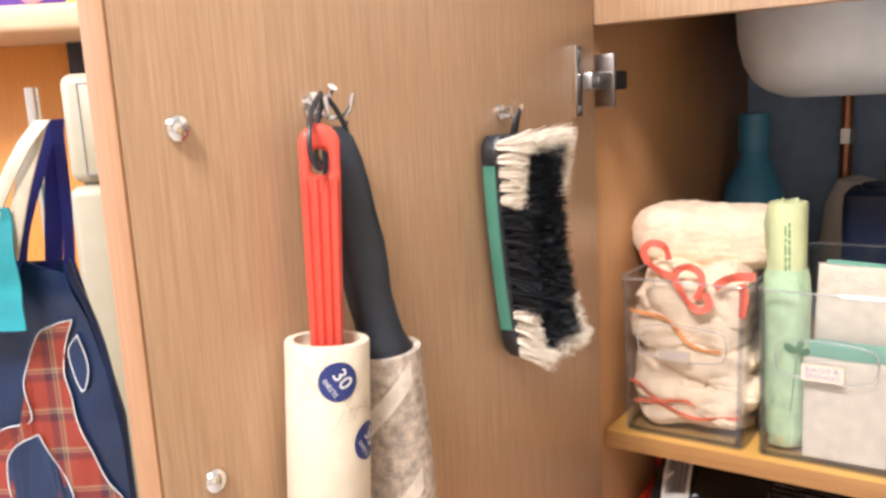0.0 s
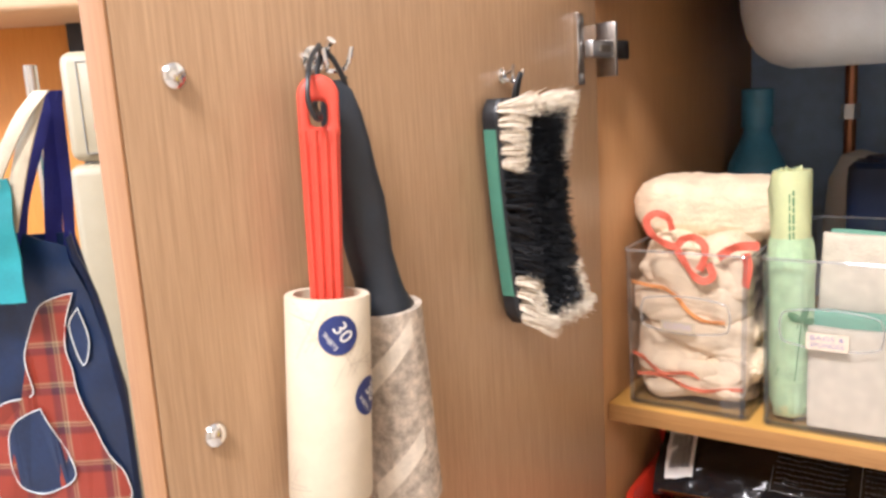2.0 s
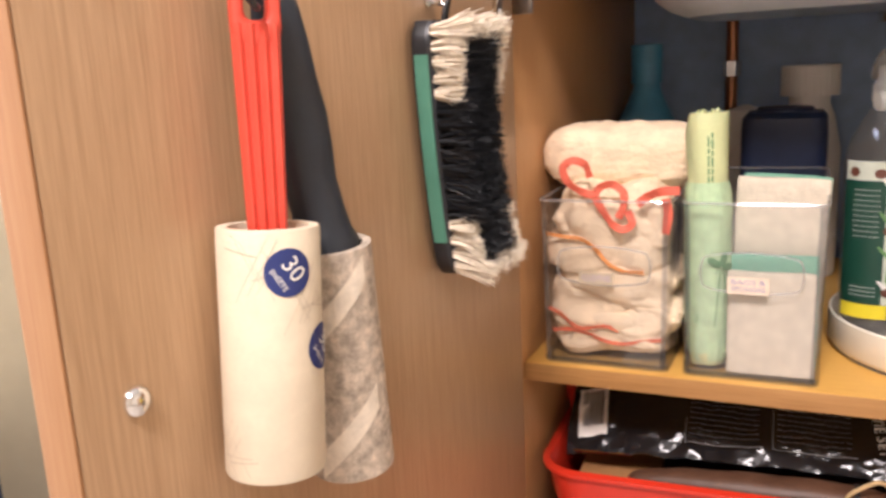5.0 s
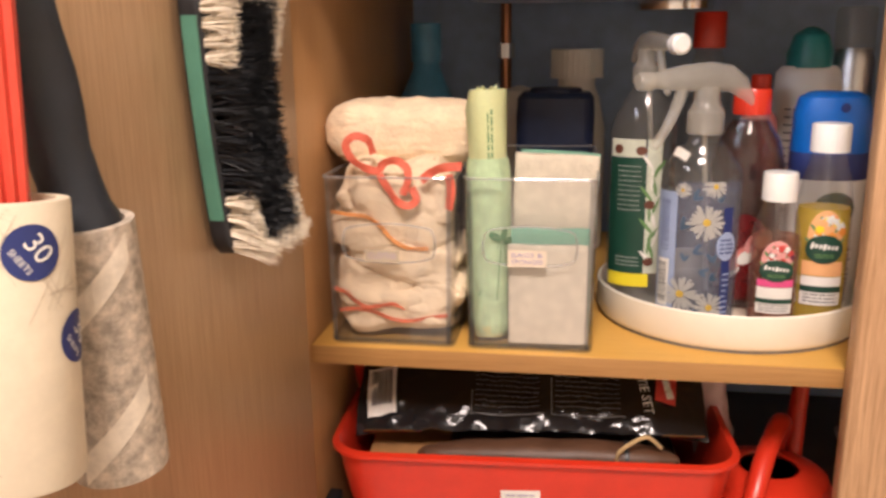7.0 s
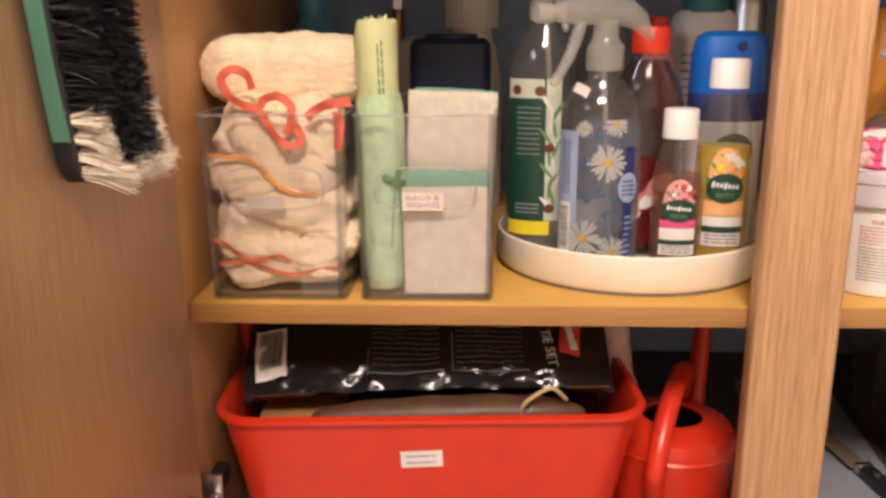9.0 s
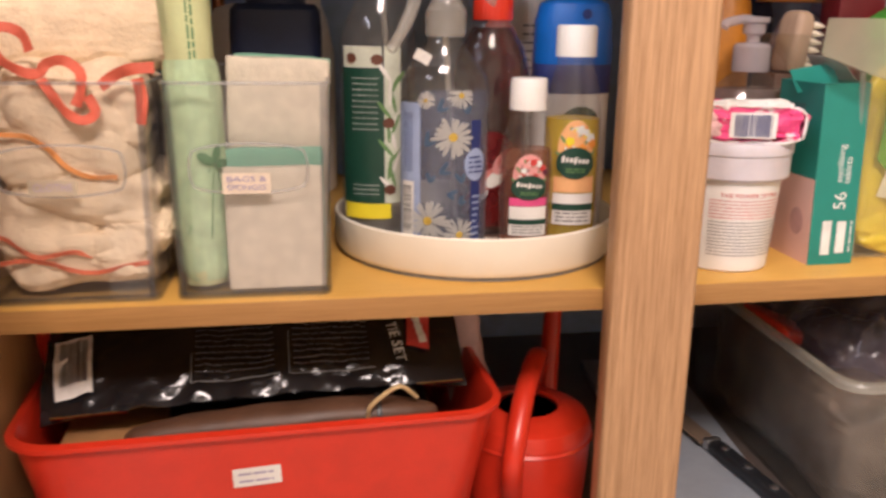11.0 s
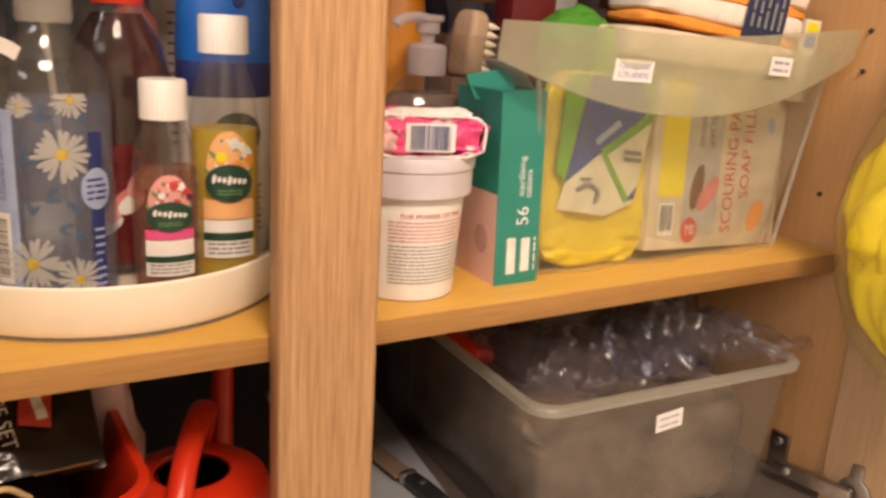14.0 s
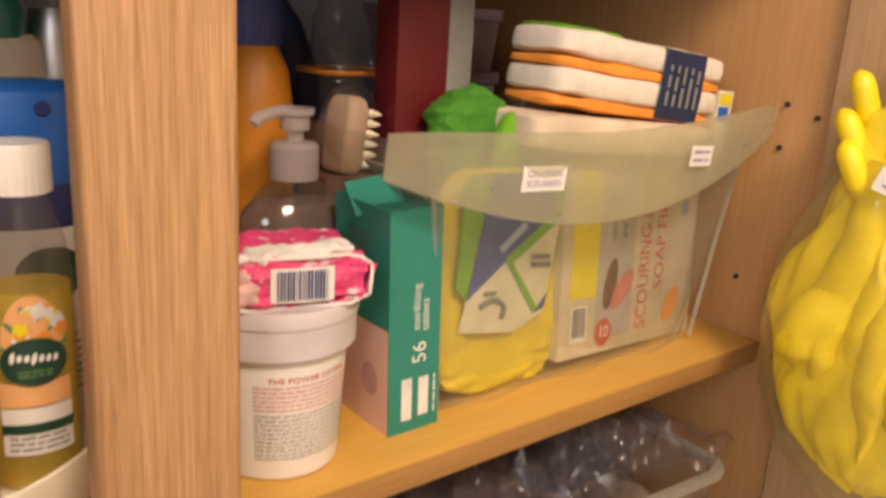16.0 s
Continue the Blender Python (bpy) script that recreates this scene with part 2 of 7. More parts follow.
def tub(w0, d0, w1, d1, h, r, wall, n=5, lip=0.0, dip=None):
    """An open tapered bin, outer wall up and inner wall down. Its base centre is the origin."""
    rings = []
    for k in range(7):
        f = k / 6
        rings.append(rrect(w0 + (w1 - w0) * f, d0 + (d1 - d0) * f, r, h * f, n))
    if lip:
        rings.append(rrect(w1 + 2 * lip, d1 + 2 * lip, r + lip, h + 0.0005, n))
        rings.append(rrect(w1 + 2 * lip, d1 + 2 * lip, r + lip, h + 0.004, n))
        rings.append(rrect(w1 - wall, d1 - wall, r, h + 0.0055, n))
    for k in range(7):
        f = 1 - k / 6
        z = max(wall, h * f + (0.004 if lip and k == 0 else 0))
        rings.append(rrect(w0 + (w1 - w0) * f - 2 * wall, d0 + (d1 - d0) * f - 2 * wall, max(r - wall, 0.001), z, n))
    return loft(rings)


def tube(pts, rad, n=10, closed=False):
    pts = [Vector(p) for p in pts]
    rads = rad if isinstance(rad, (list, tuple)) else [rad] * len(pts)
    rings, up = [], Vector((0, 0, 1))
    for k, p in enumerate(pts):
        d = (pts[min(k + 1, len(pts) - 1)] - pts[max(k - 1, 0)]).normalized()
        if abs(d.dot(up)) > 0.98:
            up = Vector((1, 0.1, 0)).normalized()
        a = d.cross(up).normalized()
        up = a.cross(d).normalized()
        rings.append([p + rads[k] * (a * math.cos(2 * math.pi * i / n) + up * math.sin(2 * math.pi * i / n)) for i in range(n)])
    return loft(rings)


def spline(pts, n=8):
    """Smooth points through the given ones (Catmull-Rom)."""
    p = [Vector(q) for q in pts]
    p = [p[0] * 2 - p[1]] + p + [p[-1] * 2 - p[-2]]
    out = []
    for i in range(1, len(p) - 2):
        for k in range(n):
            t = k / n
            a, b, c, d = p[i - 1 : i + 3]
            out.append(0.5 * (2 * b + (c - a) * t + (2 * a - 5 * b + 4 * c - d) * t * t + (3 * b - a - 3 * c + d) * t ** 3))
    return out + [p[-2]]


def sheet(f, nu, nv, thick=0.0):
    """A surface point by point from f(u, v), u and v in 0..1, with an optional thickness."""
    bm = bmesh.new()
    g = [[bm.verts.new(f(i / nu, j / nv)) for j in range(nv + 1)] for i in range(nu + 1)]
    for i in range(nu):
        for j in range(nv):
            bm.faces.new((g[i][j], g[i + 1][j], g[i + 1][j + 1], g[i][j + 1]))
    if thick:
        bm.normal_update()
        bmesh.ops.solidify(bm, geom=bm.faces[:], thickness=thick)
    return bm


def words(text, size, x=0.0, z=0.0, wide=None, depth=0.0):
    """Lettering as a mesh in the plane x, z, centred on (x, z)."""
    c = bpy.data.curves.new("words", "FONT")
    c.body, c.size, c.align_x, c.align_y, c.resolution_u = text, size, "CENTER", "CENTER", 3
    o = new("words", c)
    bpy.context.view_layer.update()
    me = bpy.data.meshes.new_from_object(o.evaluated_get(bpy.context.evaluated_depsgraph_get()))
    bpy.data.objects.remove(o)
    bm = bmesh.new()
    bm.from_mesh(me)
    bpy.data.meshes.remove(me)
    xs = [v.co.x for v in bm.verts] or [0, 1]
    k = wide / (max(xs) - min(xs)) if wide else 1.0
    for v in bm.verts:
        v.co = Vector((x + v.co.x * k, 0, z + v.co.y))
    return bm


def patch(x0, x1, z0, z1, n=1):
    return sheet(lambda u, v: (x0 + (x1 - x0) * u, 0, z0 + (z1 - z0) * v), n, 1)


def oval(cx, cz, rx, rz, n=28):
    bm = bmesh.new()
    bm.faces.new([bm.verts.new((cx + rx * math.cos(2 * math.pi * k / n), 0, cz + rz * math.sin(2 * math.pi * k / n))) for k in range(n)])
    return bm


def wrap(bm, r, angle=-90.0, lift=0.0004, sx=1.0, sy=1.0, taper=0.0):
    """Bends flat artwork (x, z) round an upright cylinder, centred on the direction angle."""
    bmesh.ops.triangulate(bm, faces=[f for f in bm.faces if len(f.verts) > 4])
    for v in bm.verts:
        rr = r + lift + taper * v.co.z
        a = radians(angle) + v.co.x / r
        v.co = Vector((rr * sx * math.cos(a), rr * sy * math.sin(a), v.co.z))
    return bm


def bars(x0, x1, z0, z1, rows, h, seed=1, gaps=True):
    """Lines of unreadable small print."""
    rng, out = random.Random(seed), []
    for k in range(rows):
        z = z1 - (z1 - z0) * (k + 0.5) / rows
        x = x0
        while x < x1 - h:
            w = min(x1 - x, h * rng.uniform(2.5, 8)) if gaps else x1 - x
            out.append(patch(x, x + w, z - h / 2, z + h / 2, max(2, min(24, int(w / 0.0015)))))
            x += w + h * 0.9
    return join(*out)


def barcode(x0, x1, z0, z1, seed=3):
    rng, out, x = random.Random(seed), [], x0
    while x < x1:
        w = (x1 - x0) * rng.choice((0.015, 0.025, 0.04))
        out.append(patch(x, min(x + w, x1), z0, z1))
        x += w + (x1 - x0) * rng.choice((0.02, 0.03))
    return join(*out)


# ---- structure ----
def slab(name, x0, x1, y0, y1, z0, z1, mat, r=0.0015, parent=None):
    return link_mesh(name, box(x0, x1, y0, y1, z0, z1, r), mat, parent, kind="structure" if parent is None else "")


slab("floor", -1.6, 2.4, -2.6, 0.9, -0.05, 0.0, M_FLOOR, 0)
slab("ceiling", -1.6, 2.4, -2.6, 0.9, 2.4, 2.45, M_CEIL, 0)
slab("wall_north", -1.6, 2.4, 0.62, 0.70, 0.0, 2.4, M_WALL, 0)
slab("wall_south", -1.6, 2.4, -2.6, -2.52, 0.0, 2.4, M_WALL, 0)
# the west wall has a window
slab("wall_west_south", -1.3, -1.22, -2.52, -1.90, 0.0, 2.4, M_WALL, 0)
slab("wall_west_north", -1.3, -1.22, -0.70, 0.62, 0.0, 2.4, M_WALL, 0)
slab("wall_west_sill", -1.3, -1.22, -1.90, -0.70, 0.0, 0.84, M_WALL, 0)
slab("wall_west_lintel", -1.3, -1.22, -1.90, -0.70, 1.98, 2.4, M_WALL, 0)
slab("wall_east", 2.32, 2.40, -2.52, 0.62, 0.0, 2.4, M_WALL, 0)

XR, ZB, ZT = 1.055, 0.150, 0.796
cab = thing("sink_base_unit", "oak-effect kitchen sink base unit with both doors open", "cabinet")
part("side_panel", box(-0.018, 0.0, -0.0225, 0.56, 0.10, 0.86), M_SIDE, cab)
part("side_panel", box(XR, XR + 0.018, -0.0225, 0.56, 0.10, 0.86), M_SIDE, cab)
part("back_panel", box(0.0, XR, 0.53, 0.54, 0.10, 0.86, 0), M_BACK, cab, "plain back panel, coloured blue for the lens haze")
# floor panel's colour is darkened to stand in for the shade beside the crate
part("bottom_panel", box(0.0, XR, -0.022, 0.53, ZB - 0.018, ZB), surface("shade_darkened_floor", (0.10, 0.080, 0.070), 0.55, var=0.25, scale=25), cab, "cupboard floor panel, coloured dark for the shade on it")
part("top_rail", box(0.0, XR, -0.0225, -0.005, ZT, 0.86), M_DOOR, cab)
part("plinth", box(-0.018, XR + 0.018, 0.03, 0.046, 0.0, ZB - 0.02), M_SIDE, cab)
M_BAND = wood("edge_band", (0.33, 0.165, 0.050), (0.45, 0.24, 0.080), "x", 0.45)


def leaning(bm):
    """The second board sits a little further back and higher at its far end."""
    for v in bm.verts:
        f = max(0.0, (v.co.x - 0.505) / (XR - 0.505))
        v.co.y += 0.0085 * f
        v.co.z += 0.0022 * f
    return bm


for x0, x1 in ((0.001, 0.5045), (0.5050, XR - 0.001)):
    board_part = part("shelf", leaning(box(x0, x1, 0.0002, 0.51, 0.382, 0.400, 0.0012)), M_SHELF, cab, "yellow oak-effect shelf with a lipped front edge")
    part("shelf_edging", leaning(box(x0, x1, -0.0010, 0.0, 0.3822, 0.3994, 0.0004)), M_BAND, board_part, "browner edging strip on the shelf")
post = part("centre_post", box(0.469, 0.5375, -0.022, -0.001, ZB, ZT, 0.004, 3), M_POST, cab, "wide oak centre post with upright grain")
for hy, hz in ((0.0184, 0.6157), (-0.0102, 0.6073), (0.0195, 0.5783), (0.0415, 0.4552), (-0.0066, 0.393)):
    part("peg_hole", moved(lathe([(0.0024, 0), (0.0024, 0.002)], 12), pose(XR - 0.0003, hy, hz, 0, -90, 0)), M_DARK, cab)
part("worktop", box(-0.3, XR + 0.3, -0.06, 0.62, 0.86, 0.90, 0.004), M_WORKTOP, cab)
# steel bowl of the sink seen from below
sink = thing("sink_bowl", "satin steel sink bowl hanging under the worktop", "sink", (0.29, 0.30, 0.72))
# pale, mostly non-metal colour paints the window glare onto the steel
part("bowl", loft([rrect(0.46 - 2 * a, 0.34 - 2 * a, 0.11 - a * 0.8, z, 12) for z, a in ((0.138, 0.0), (0.06, 0.006), (0.035, 0.012), (0.018, 0.022), (0.007, 0.036), (0.0, 0.055))], True, False), surface("glare_tinted_steel", (0.80, 0.87, 0.95), 0.5, 0.3, var=0.06), sink)
part("waste_outlet", moved(lathe([(0.045, -0.012), (0.045, 0.0), (0.03, 0.002)], 24), pose(0.06, 0.05, -0.002)), M_CHROME, sink)

# left door, standing open
DU, DN = Vector((0.0045, -0.99999, 0)), Vector((0.99999, 0.0045, 0))
DOOR = Matrix(((DU.x, DN.x, 0, 0.0075), (DU.y, DN.y, 0, -0.05), (0, 0, 1, 0), (0, 0, 0, 1)))
door_l = thing("door_left", "oak-effect cabinet door standing open, inner face with hooks", "cabinet door", m=DOOR)
part("panel", box(-0.0255, 0.4705, -0.018, 0.0, 0.135, 0.845, 0.001), M_DOOR, door_l)
part("edge_banding", box(0.4705, 0.4722, -0.0178, -0.0002, 0.135, 0.845, 0.0006), M_EDGE, door_l, "honey-coloured edge strip")
for z in (0.7318, 0.5587):
    part("screw_head", moved(lathe([(0.0068, 0), (0.0068, 0.0010), (0.0056, 0.0030), (0.0034, 0.0042), (0.0014, 0.0046), (0.0001, 0.0047)], 24), pose(0.441, 0.0, z, -90, 0, 0)), M_CHROME, door_l, "domed steel screw cap")


def hinge(owner, m):
    """A concealed hinge: narrow cup plate on the door, bright arm, mounting plate and block on the side."""
    h = part("hinge", moved(box(-0.007, 0.006, 0.0, 0.0035, -0.030, 0.030, 0.001), m), M_NICKEL, owner, "dark nickel concealed hinge")
    part("plate_edge", moved(box(0.0062, 0.0078, 0.0, 0.0045, -0.030, 0.030, 0.0006), m), M_CHROME, h)
    part("hinge_arm", moved(box(-0.050, -0.004, 0.004, 0.013, -0.0075, 0.0075, 0.002), m), M_STEEL, h, "bright pressed steel arm")
    part("arm_slot", moved(box(-0.040, -0.018, 0.0126, 0.0136, -0.003, 0.003, 0.0004), m), M_NICKEL, h)
    part("mounting_plate", moved(box(-0.056, -0.051, -0.0075, 0.014, -0.024, 0.024, 0.001), m), M_NICKEL, h)
    part("mounting_block", moved(box(-0.104, -0.056, -0.0073, 0.006, -0.009, 0.009, 0.002), m), M_BLACK, h, "black mounting block")
    for z in (-0.024, 0.024):
        part("screw", moved(lathe([(0.0035, 0.0), (0.0035, 0.0048), (0.001, 0.0055)], 12), m @ pose(0, 0, z, -90, 0, 0)), M_STEEL, h)


hinge(door_l, pose(0.0145, 0.0, 0.7465))
hinge(door_l, pose(0.0145, 0.0, 0.22))

# right door, standing open beyond square
ru = Vector((0.2079, -0.9781, 0))
rn = Vector((ru.y, -ru.x, 0))
RDOOR = Matrix(((ru.x, rn.x, 0, 1.0475), (ru.y, rn.y, 0, -0.0238), (0, 0, 1, 0), (0, 0, 0, 1)))
door_r = thing("door_right", "oak-effect cabinet door standing open with a bag of gloves on it", "cabinet door", m=RDOOR)
part("panel", box(0.0, 0.495, -0.018, 0.0, 0.135, 0.845, 0.001), M_DOOR, door_r)
part("edge_banding", box(0.495, 0.4967, -0.0178, -0.0002, 0.135, 0.845, 0.0006), M_EDGE, door_r)
rh = part("hinge", moved(box(-0.006, 0.006, 0.0, 0.004, -0.031, 0.031, 0.001), pose(0.034, 0, 0.170)), M_NICKEL, door_r, "nickel-plated concealed hinge")
part("cup", moved(lathe([(0.0165, 0), (0.0165, 0.004), (0.012, 0.006), (0.004, 0.005)], 24), pose(0.034, 0, 0.170, -90, 0, 0)), M_NICKEL, rh)
part("hinge_arm", moved(box(-0.046, 0.036, 0.004, 0.014, -0.008, 0.008, 0.003), pose(0, 0.004, 0.170)), M_NICKEL, rh)
part("arm_screw", moved(lathe([(0.0045, 0), (0.0045, 0.0015), (0.002, 0.0025)], 14), pose(-0.030, 0.018, 0.170, -90, 0, 0)), M_STEEL, rh)
plate = part("hinge_plate", box(XR - 0.006, XR - 0.0003, 0.022, 0.045, 0.151, 0.193, 0.002), M_NICKEL, cab, "hinge plate screwed to the side")
part("hinge_screw", moved(lathe([(0.005, 0), (0.005, 0.002), (0.002, 0.003)], 14), pose(XR - 0.006, 0.034, 0.184, 0, -90, 0)), M_STEEL, plate)


# ---- soft shapes ----
def power(v, p):
    return math.copysign(abs(v) ** p, v)


def blob(w, d, h, p=0.6, amp=0.003, freq=40.0, seed=0, nu=56, nv=28, folds=0.0, fold_freq=90.0):
    """A soft block resting on z = 0: a rounded box with lumps and, if wanted, fabric folds."""
    def f(u, v):
        a, b = 2 * math.pi * u, math.pi * (v - 0.5)
        x, y, z = power(math.cos(b), p) * power(math.cos(a), p), power(math.cos(b), p) * power(math.sin(a), p), power(math.sin(b), p)
        q = Vector((x * w / 2, y * d / 2, z * h / 2))
        k = noise.noise(q * freq + Vector((seed * 7.1, seed * 3.3, 0)))
        k2 = noise.noise(Vector((q.x * fold_freq * 0.35, q.y * fold_freq * 0.35, q.z * fold_freq)) + Vector((seed, 0, seed * 2.0)))
        n = Vector((x / w, y / d, z / h)).normalized()
        k3 = noise.noise(q * fold_freq * 1.6 + Vector((0, seed * 5.0, 1)))
        return q + n * (amp * k + folds * (abs(k2) - 0.3) + 0.45 * folds * (abs(k3) - 0.25)) + Vector((0, 0, h / 2))
    bm = sheet(f, nu, nv)
    bmesh.ops.remove_doubles(bm, verts=bm.verts, dist=0.00015)
    return bm


def sticker(parent, text_rows, w, h, m, size, mat=None, name="paper_label", ink=None):
    """A small handwritten paper label on the plane x, z facing -y."""
    lab = part(name, moved(box(-w / 2, w / 2, -0.0004, 0.0, -h / 2, h / 2, 0), m), mat or M_PAPER, parent, "white paper label with blue handwriting", False)
    n = len(text_rows)
    for k, t in enumerate(text_rows):
        z = (n / 2 - k - 0.5) * h * 0.8 / n
        bm = words(t, size, 0, z, wide=w * 0.8) if t else bars(-w * 0.38, w * 0.34, z - size * 0.3, z + size * 0.3, 1, size * 0.38, k + 5)
        part("handwriting", moved(bm, m @ pose(0, -0.0008, 0)), ink or M_BIRO, lab, "", False)
    return lab


M_TAPE = clear("clear_label_tape", (0.96, 0.95, 0.92), 0.25, 0.42, (0.82, 0.75, 0.62))
M_BIRO = surface("biro_ink", (0.34, 0.30, 0.50), 0.6)
M_GLOSSBLACK = surface("glossy_black_film", (0.012, 0.012, 0.014), 0.17, var=0.3, bump=1.0, fine=70)
M_HANDLEBLK = surface("soft_black_grip", (0.018, 0.025, 0.036), 0.40, var=0.2, bump=0.2)


# ---- on the left door ----
def hook_on_door(along, z, label, k=1.0):
    h = thing("wire_hook", label, "hook", m=DOOR @ pose(along, 0, z) @ Matrix.Scale(k, 4), group="hooks on the door")
    part("base_plate", moved(lathe([(0.008, 0), (0.008, 0.002), (0.005, 0.004)], 20), pose(0, 0, 0, -90, 0, 0)), M_CHROME, h)
    for s in (-1, 1):
        part("prong", tube(spline([(0, 0.002, -0.002), (s * 0.004, 0.010, -0.006), (s * 0.008, 0.018, -0.004), (s * 0.011, 0.020, 0.006)]), 0.0016), M_CHROME, h)
    part("stem", tube(spline([(0, 0.002, 0.002), (0, 0.010, 0.004), (0, 0.016, 0.010)]), [0.002] * 16 + [0.003]), M_CHROME, h)
    return h


hook_on_door(0.350, 0.738, "shiny wire hook screwed to the cabinet door")
hook_on_door(0.1475, 0.7265, "shiny wire hook holding the brush loop", 0.72)


def roll_axis(top, bottom):
    d = Vector(top) - Vector(bottom)
    q = Vector((0, 0, 1)).rotation_difference(d)
    return Matrix.Translation(bottom) @ q.to_matrix().to_4x4(), d.length


# printed roller with the red ribbed handle
m1, L1 = roll_axis((0.381, 0.0265, 0.6185), (0.390, 0.0255, 0.5105))
lint1 = thing("lint_roller", "lint roller with ribbed red handle and printed paper roll", "lint roller", m=DOOR @ m1, group="lint rollers on the door")
M_ROLL = surface("roll_paper", (0.70, 0.61, 0.46), 0.7, var=0.06, scale=80, bump=0.2)
M_ROLLLINE = surface("roll_faint_lines", (0.58, 0.49, 0.37), 0.7)
R1 = 0.0222
roll = part("paper_roll", lathe([(0.016, 0.001), (R1 - 0.0005, 0.0), (R1, 0.001), (R1, L1 - 0.001), (R1 - 0.0005, L1), (0.0175, L1), (0.0172, L1 - 0.02), (0.0172, 0.004), (0.016, 0.001)], 56, cap0=False, cap1=False), M_ROLL, lint1, "cream paper roll printed with faint crossing lines")
part("core", lathe([(0.0170, 0.002), (0.0170, L1 - 0.006), (0.0150, L1 - 0.006), (0.0150, 0.002)], 40), M_CREAM, lint1)
rng = random.Random(4)
lines = []
for k in range(60):
    a, z = 2 * math.pi * ((k * 0.382) % 1.0), 0.008 + (L1 - 0.016) * ((k * 0.618) % 1.0)
    sl, ln = (-1.7, 0.0, 1.7)[k % 3] + rng.uniform(-0.25, 0.25), rng.uniform(0.010, 0.020)
    def faint(u, v, a=a, z=z, sl=sl, ln=ln):
        zz = min(max(z + sl * ln * (u - 0.5) + (v - 0.5) * 0.0005, 0.002), L1 - 0.002)
        aa = a + ln * (u - 0.5) / R1
        return ((R1 + 0.0002) * math.cos(aa), (R1 + 0.0002) * math.sin(aa), zz)
    lines.append(sheet(faint, 6, 1))
tagged(part("printed_pattern", join(*lines), M_ROLLLINE, roll, "", False), kind="stuff")
for ang, zz in ((56.0, L1 - 0.0175), (104.0, L1 - 0.052)):
    dot = part("printed_badge", wrap(join(*[sheet(lambda u, v: (0.0102 * v * math.cos(2 * math.pi * u), 0, zz + 0.0102 * v * math.sin(2 * math.pi * u)), 30, 4)]), R1, ang), M_NAVY, roll, "round navy printed badge", False)
    tilt = Matrix.Translation((0, 0, zz)) @ pose(0, 0, 0, 0, 56, 0)
    part("lettering", wrap(moved(join(words("30", 0.0105, 0, 0.0022), words("SHEETS", 0.0033, 0, -0.0052)), tilt), R1, ang, 0.0008), M_PAPER, dot, "", False)


def ribbed(z, w, d, ribs=4):
    """A flat handle's section with ribs on its face."""
    pts, n = [], 40
    for k in range(n):
        x = -w / 2 + w * k / (n - 1)
        edge = 1 - abs(2 * x / w) ** 6
        pts.append((x, -d / 2 * edge ** 0.5 + 0.0011 * math.cos(2 * math.pi * ribs * (x / w + 0.5)) * edge, z))
    for k in range(n):
        x = w / 2 - w * k / (n - 1)
        edge = max(0.0, 1 - abs(2 * x / w) ** 6)
        pts.append((x, d / 2 * edge ** 0.5, z))
    return pts


def red_handle():
    rings = []
    for f in (0.0, 0.15, 0.3, 0.45, 0.6, 0.7, 0.74):
        rings.append(ribbed(-0.02 + f * 0.14, 0.0165 + f * 0.006, 0.011))
    return loft(rings)


hm = pose(0, 0, L1, 0, 0, 135) @ pose(0, 0, 0, 0, -1.5, 0)
hd = part("handle", moved(red_handle(), hm), M_REDH, lint1, "red plastic handle with upright ribs")
# eye of the handle, a ring with a slot through it
def eye(u, v):
    a = 2 * math.pi * u
    ox, oz = 0.0106 * math.cos(a), 0.087 + (0.030 if math.sin(a) > 0 else 0.0) * 0 + 0.0106 * math.sin(a) + (0.014 if math.sin(a) > 0 else -0.004)
    ix, iz = 0.0045 * power(math.cos(a), 0.6), 0.092 + 0.0065 * power(math.sin(a), 0.6)
    b = 2 * math.pi * v
    mx, mz, ex, ez = (ox + ix) / 2, (oz + iz) / 2, (ox - ix) / 2, (oz - iz) / 2
    c = power(math.cos(b), 0.7)
    return (mx + ex * c, 0.0052 * power(math.sin(b), 0.7), mz + ez * c)
part("hanging_eye", moved(sheet(eye, 40, 16), hm), M_REDH, hd)
loop = thing("cord_loop", "thin black cord loop through a roller handle", "cord", m=DOOR)
part("cord", tube(spline([(0.361, 0.017, 0.745), (0.374, 0.023, 0.738), (0.385, 0.030, 0.729), (0.3890, 0.0325, 0.717), (0.3855, 0.0335, 0.7085), (0.3785, 0.0300, 0.7090), (0.371, 0.020, 0.714), (0.364, 0.016, 0.729), (0.359, 0.017, 0.744)]), 0.0014), M_BLACK, loop)

# worn roller with the black handle
m2, L2 = roll_axis((0.334, 0.0255, 0.600), (0.325, 0.0255, 0.4815))
lint2 = thing("lint_roller", "lint roller with black handle and used roll covered in grey fluff", "lint roller", m=DOOR @ m2, group="lint rollers on the door")
M_USED = surface("used_roll", (0.58, 0.49, 0.39), 0.9, var=0.42, scale=170, bump=0.8, fine=500)
M_USED2 = surface("clean_strip", (0.80, 0.71, 0.58), 0.75, var=0.18, scale=120)
R2 = 0.0215
roll2 = part("paper_roll", lathe([(0.016, 0.001), (R2, 0.0), (R2, L2), (0.0175, L2), (0.0172, L2 - 0.02), (0.0172, 0.004), (0.016, 0.001)], 56, cap0=False, cap1=False), M_USED, lint2, "used roll with grey lint stuck to it")
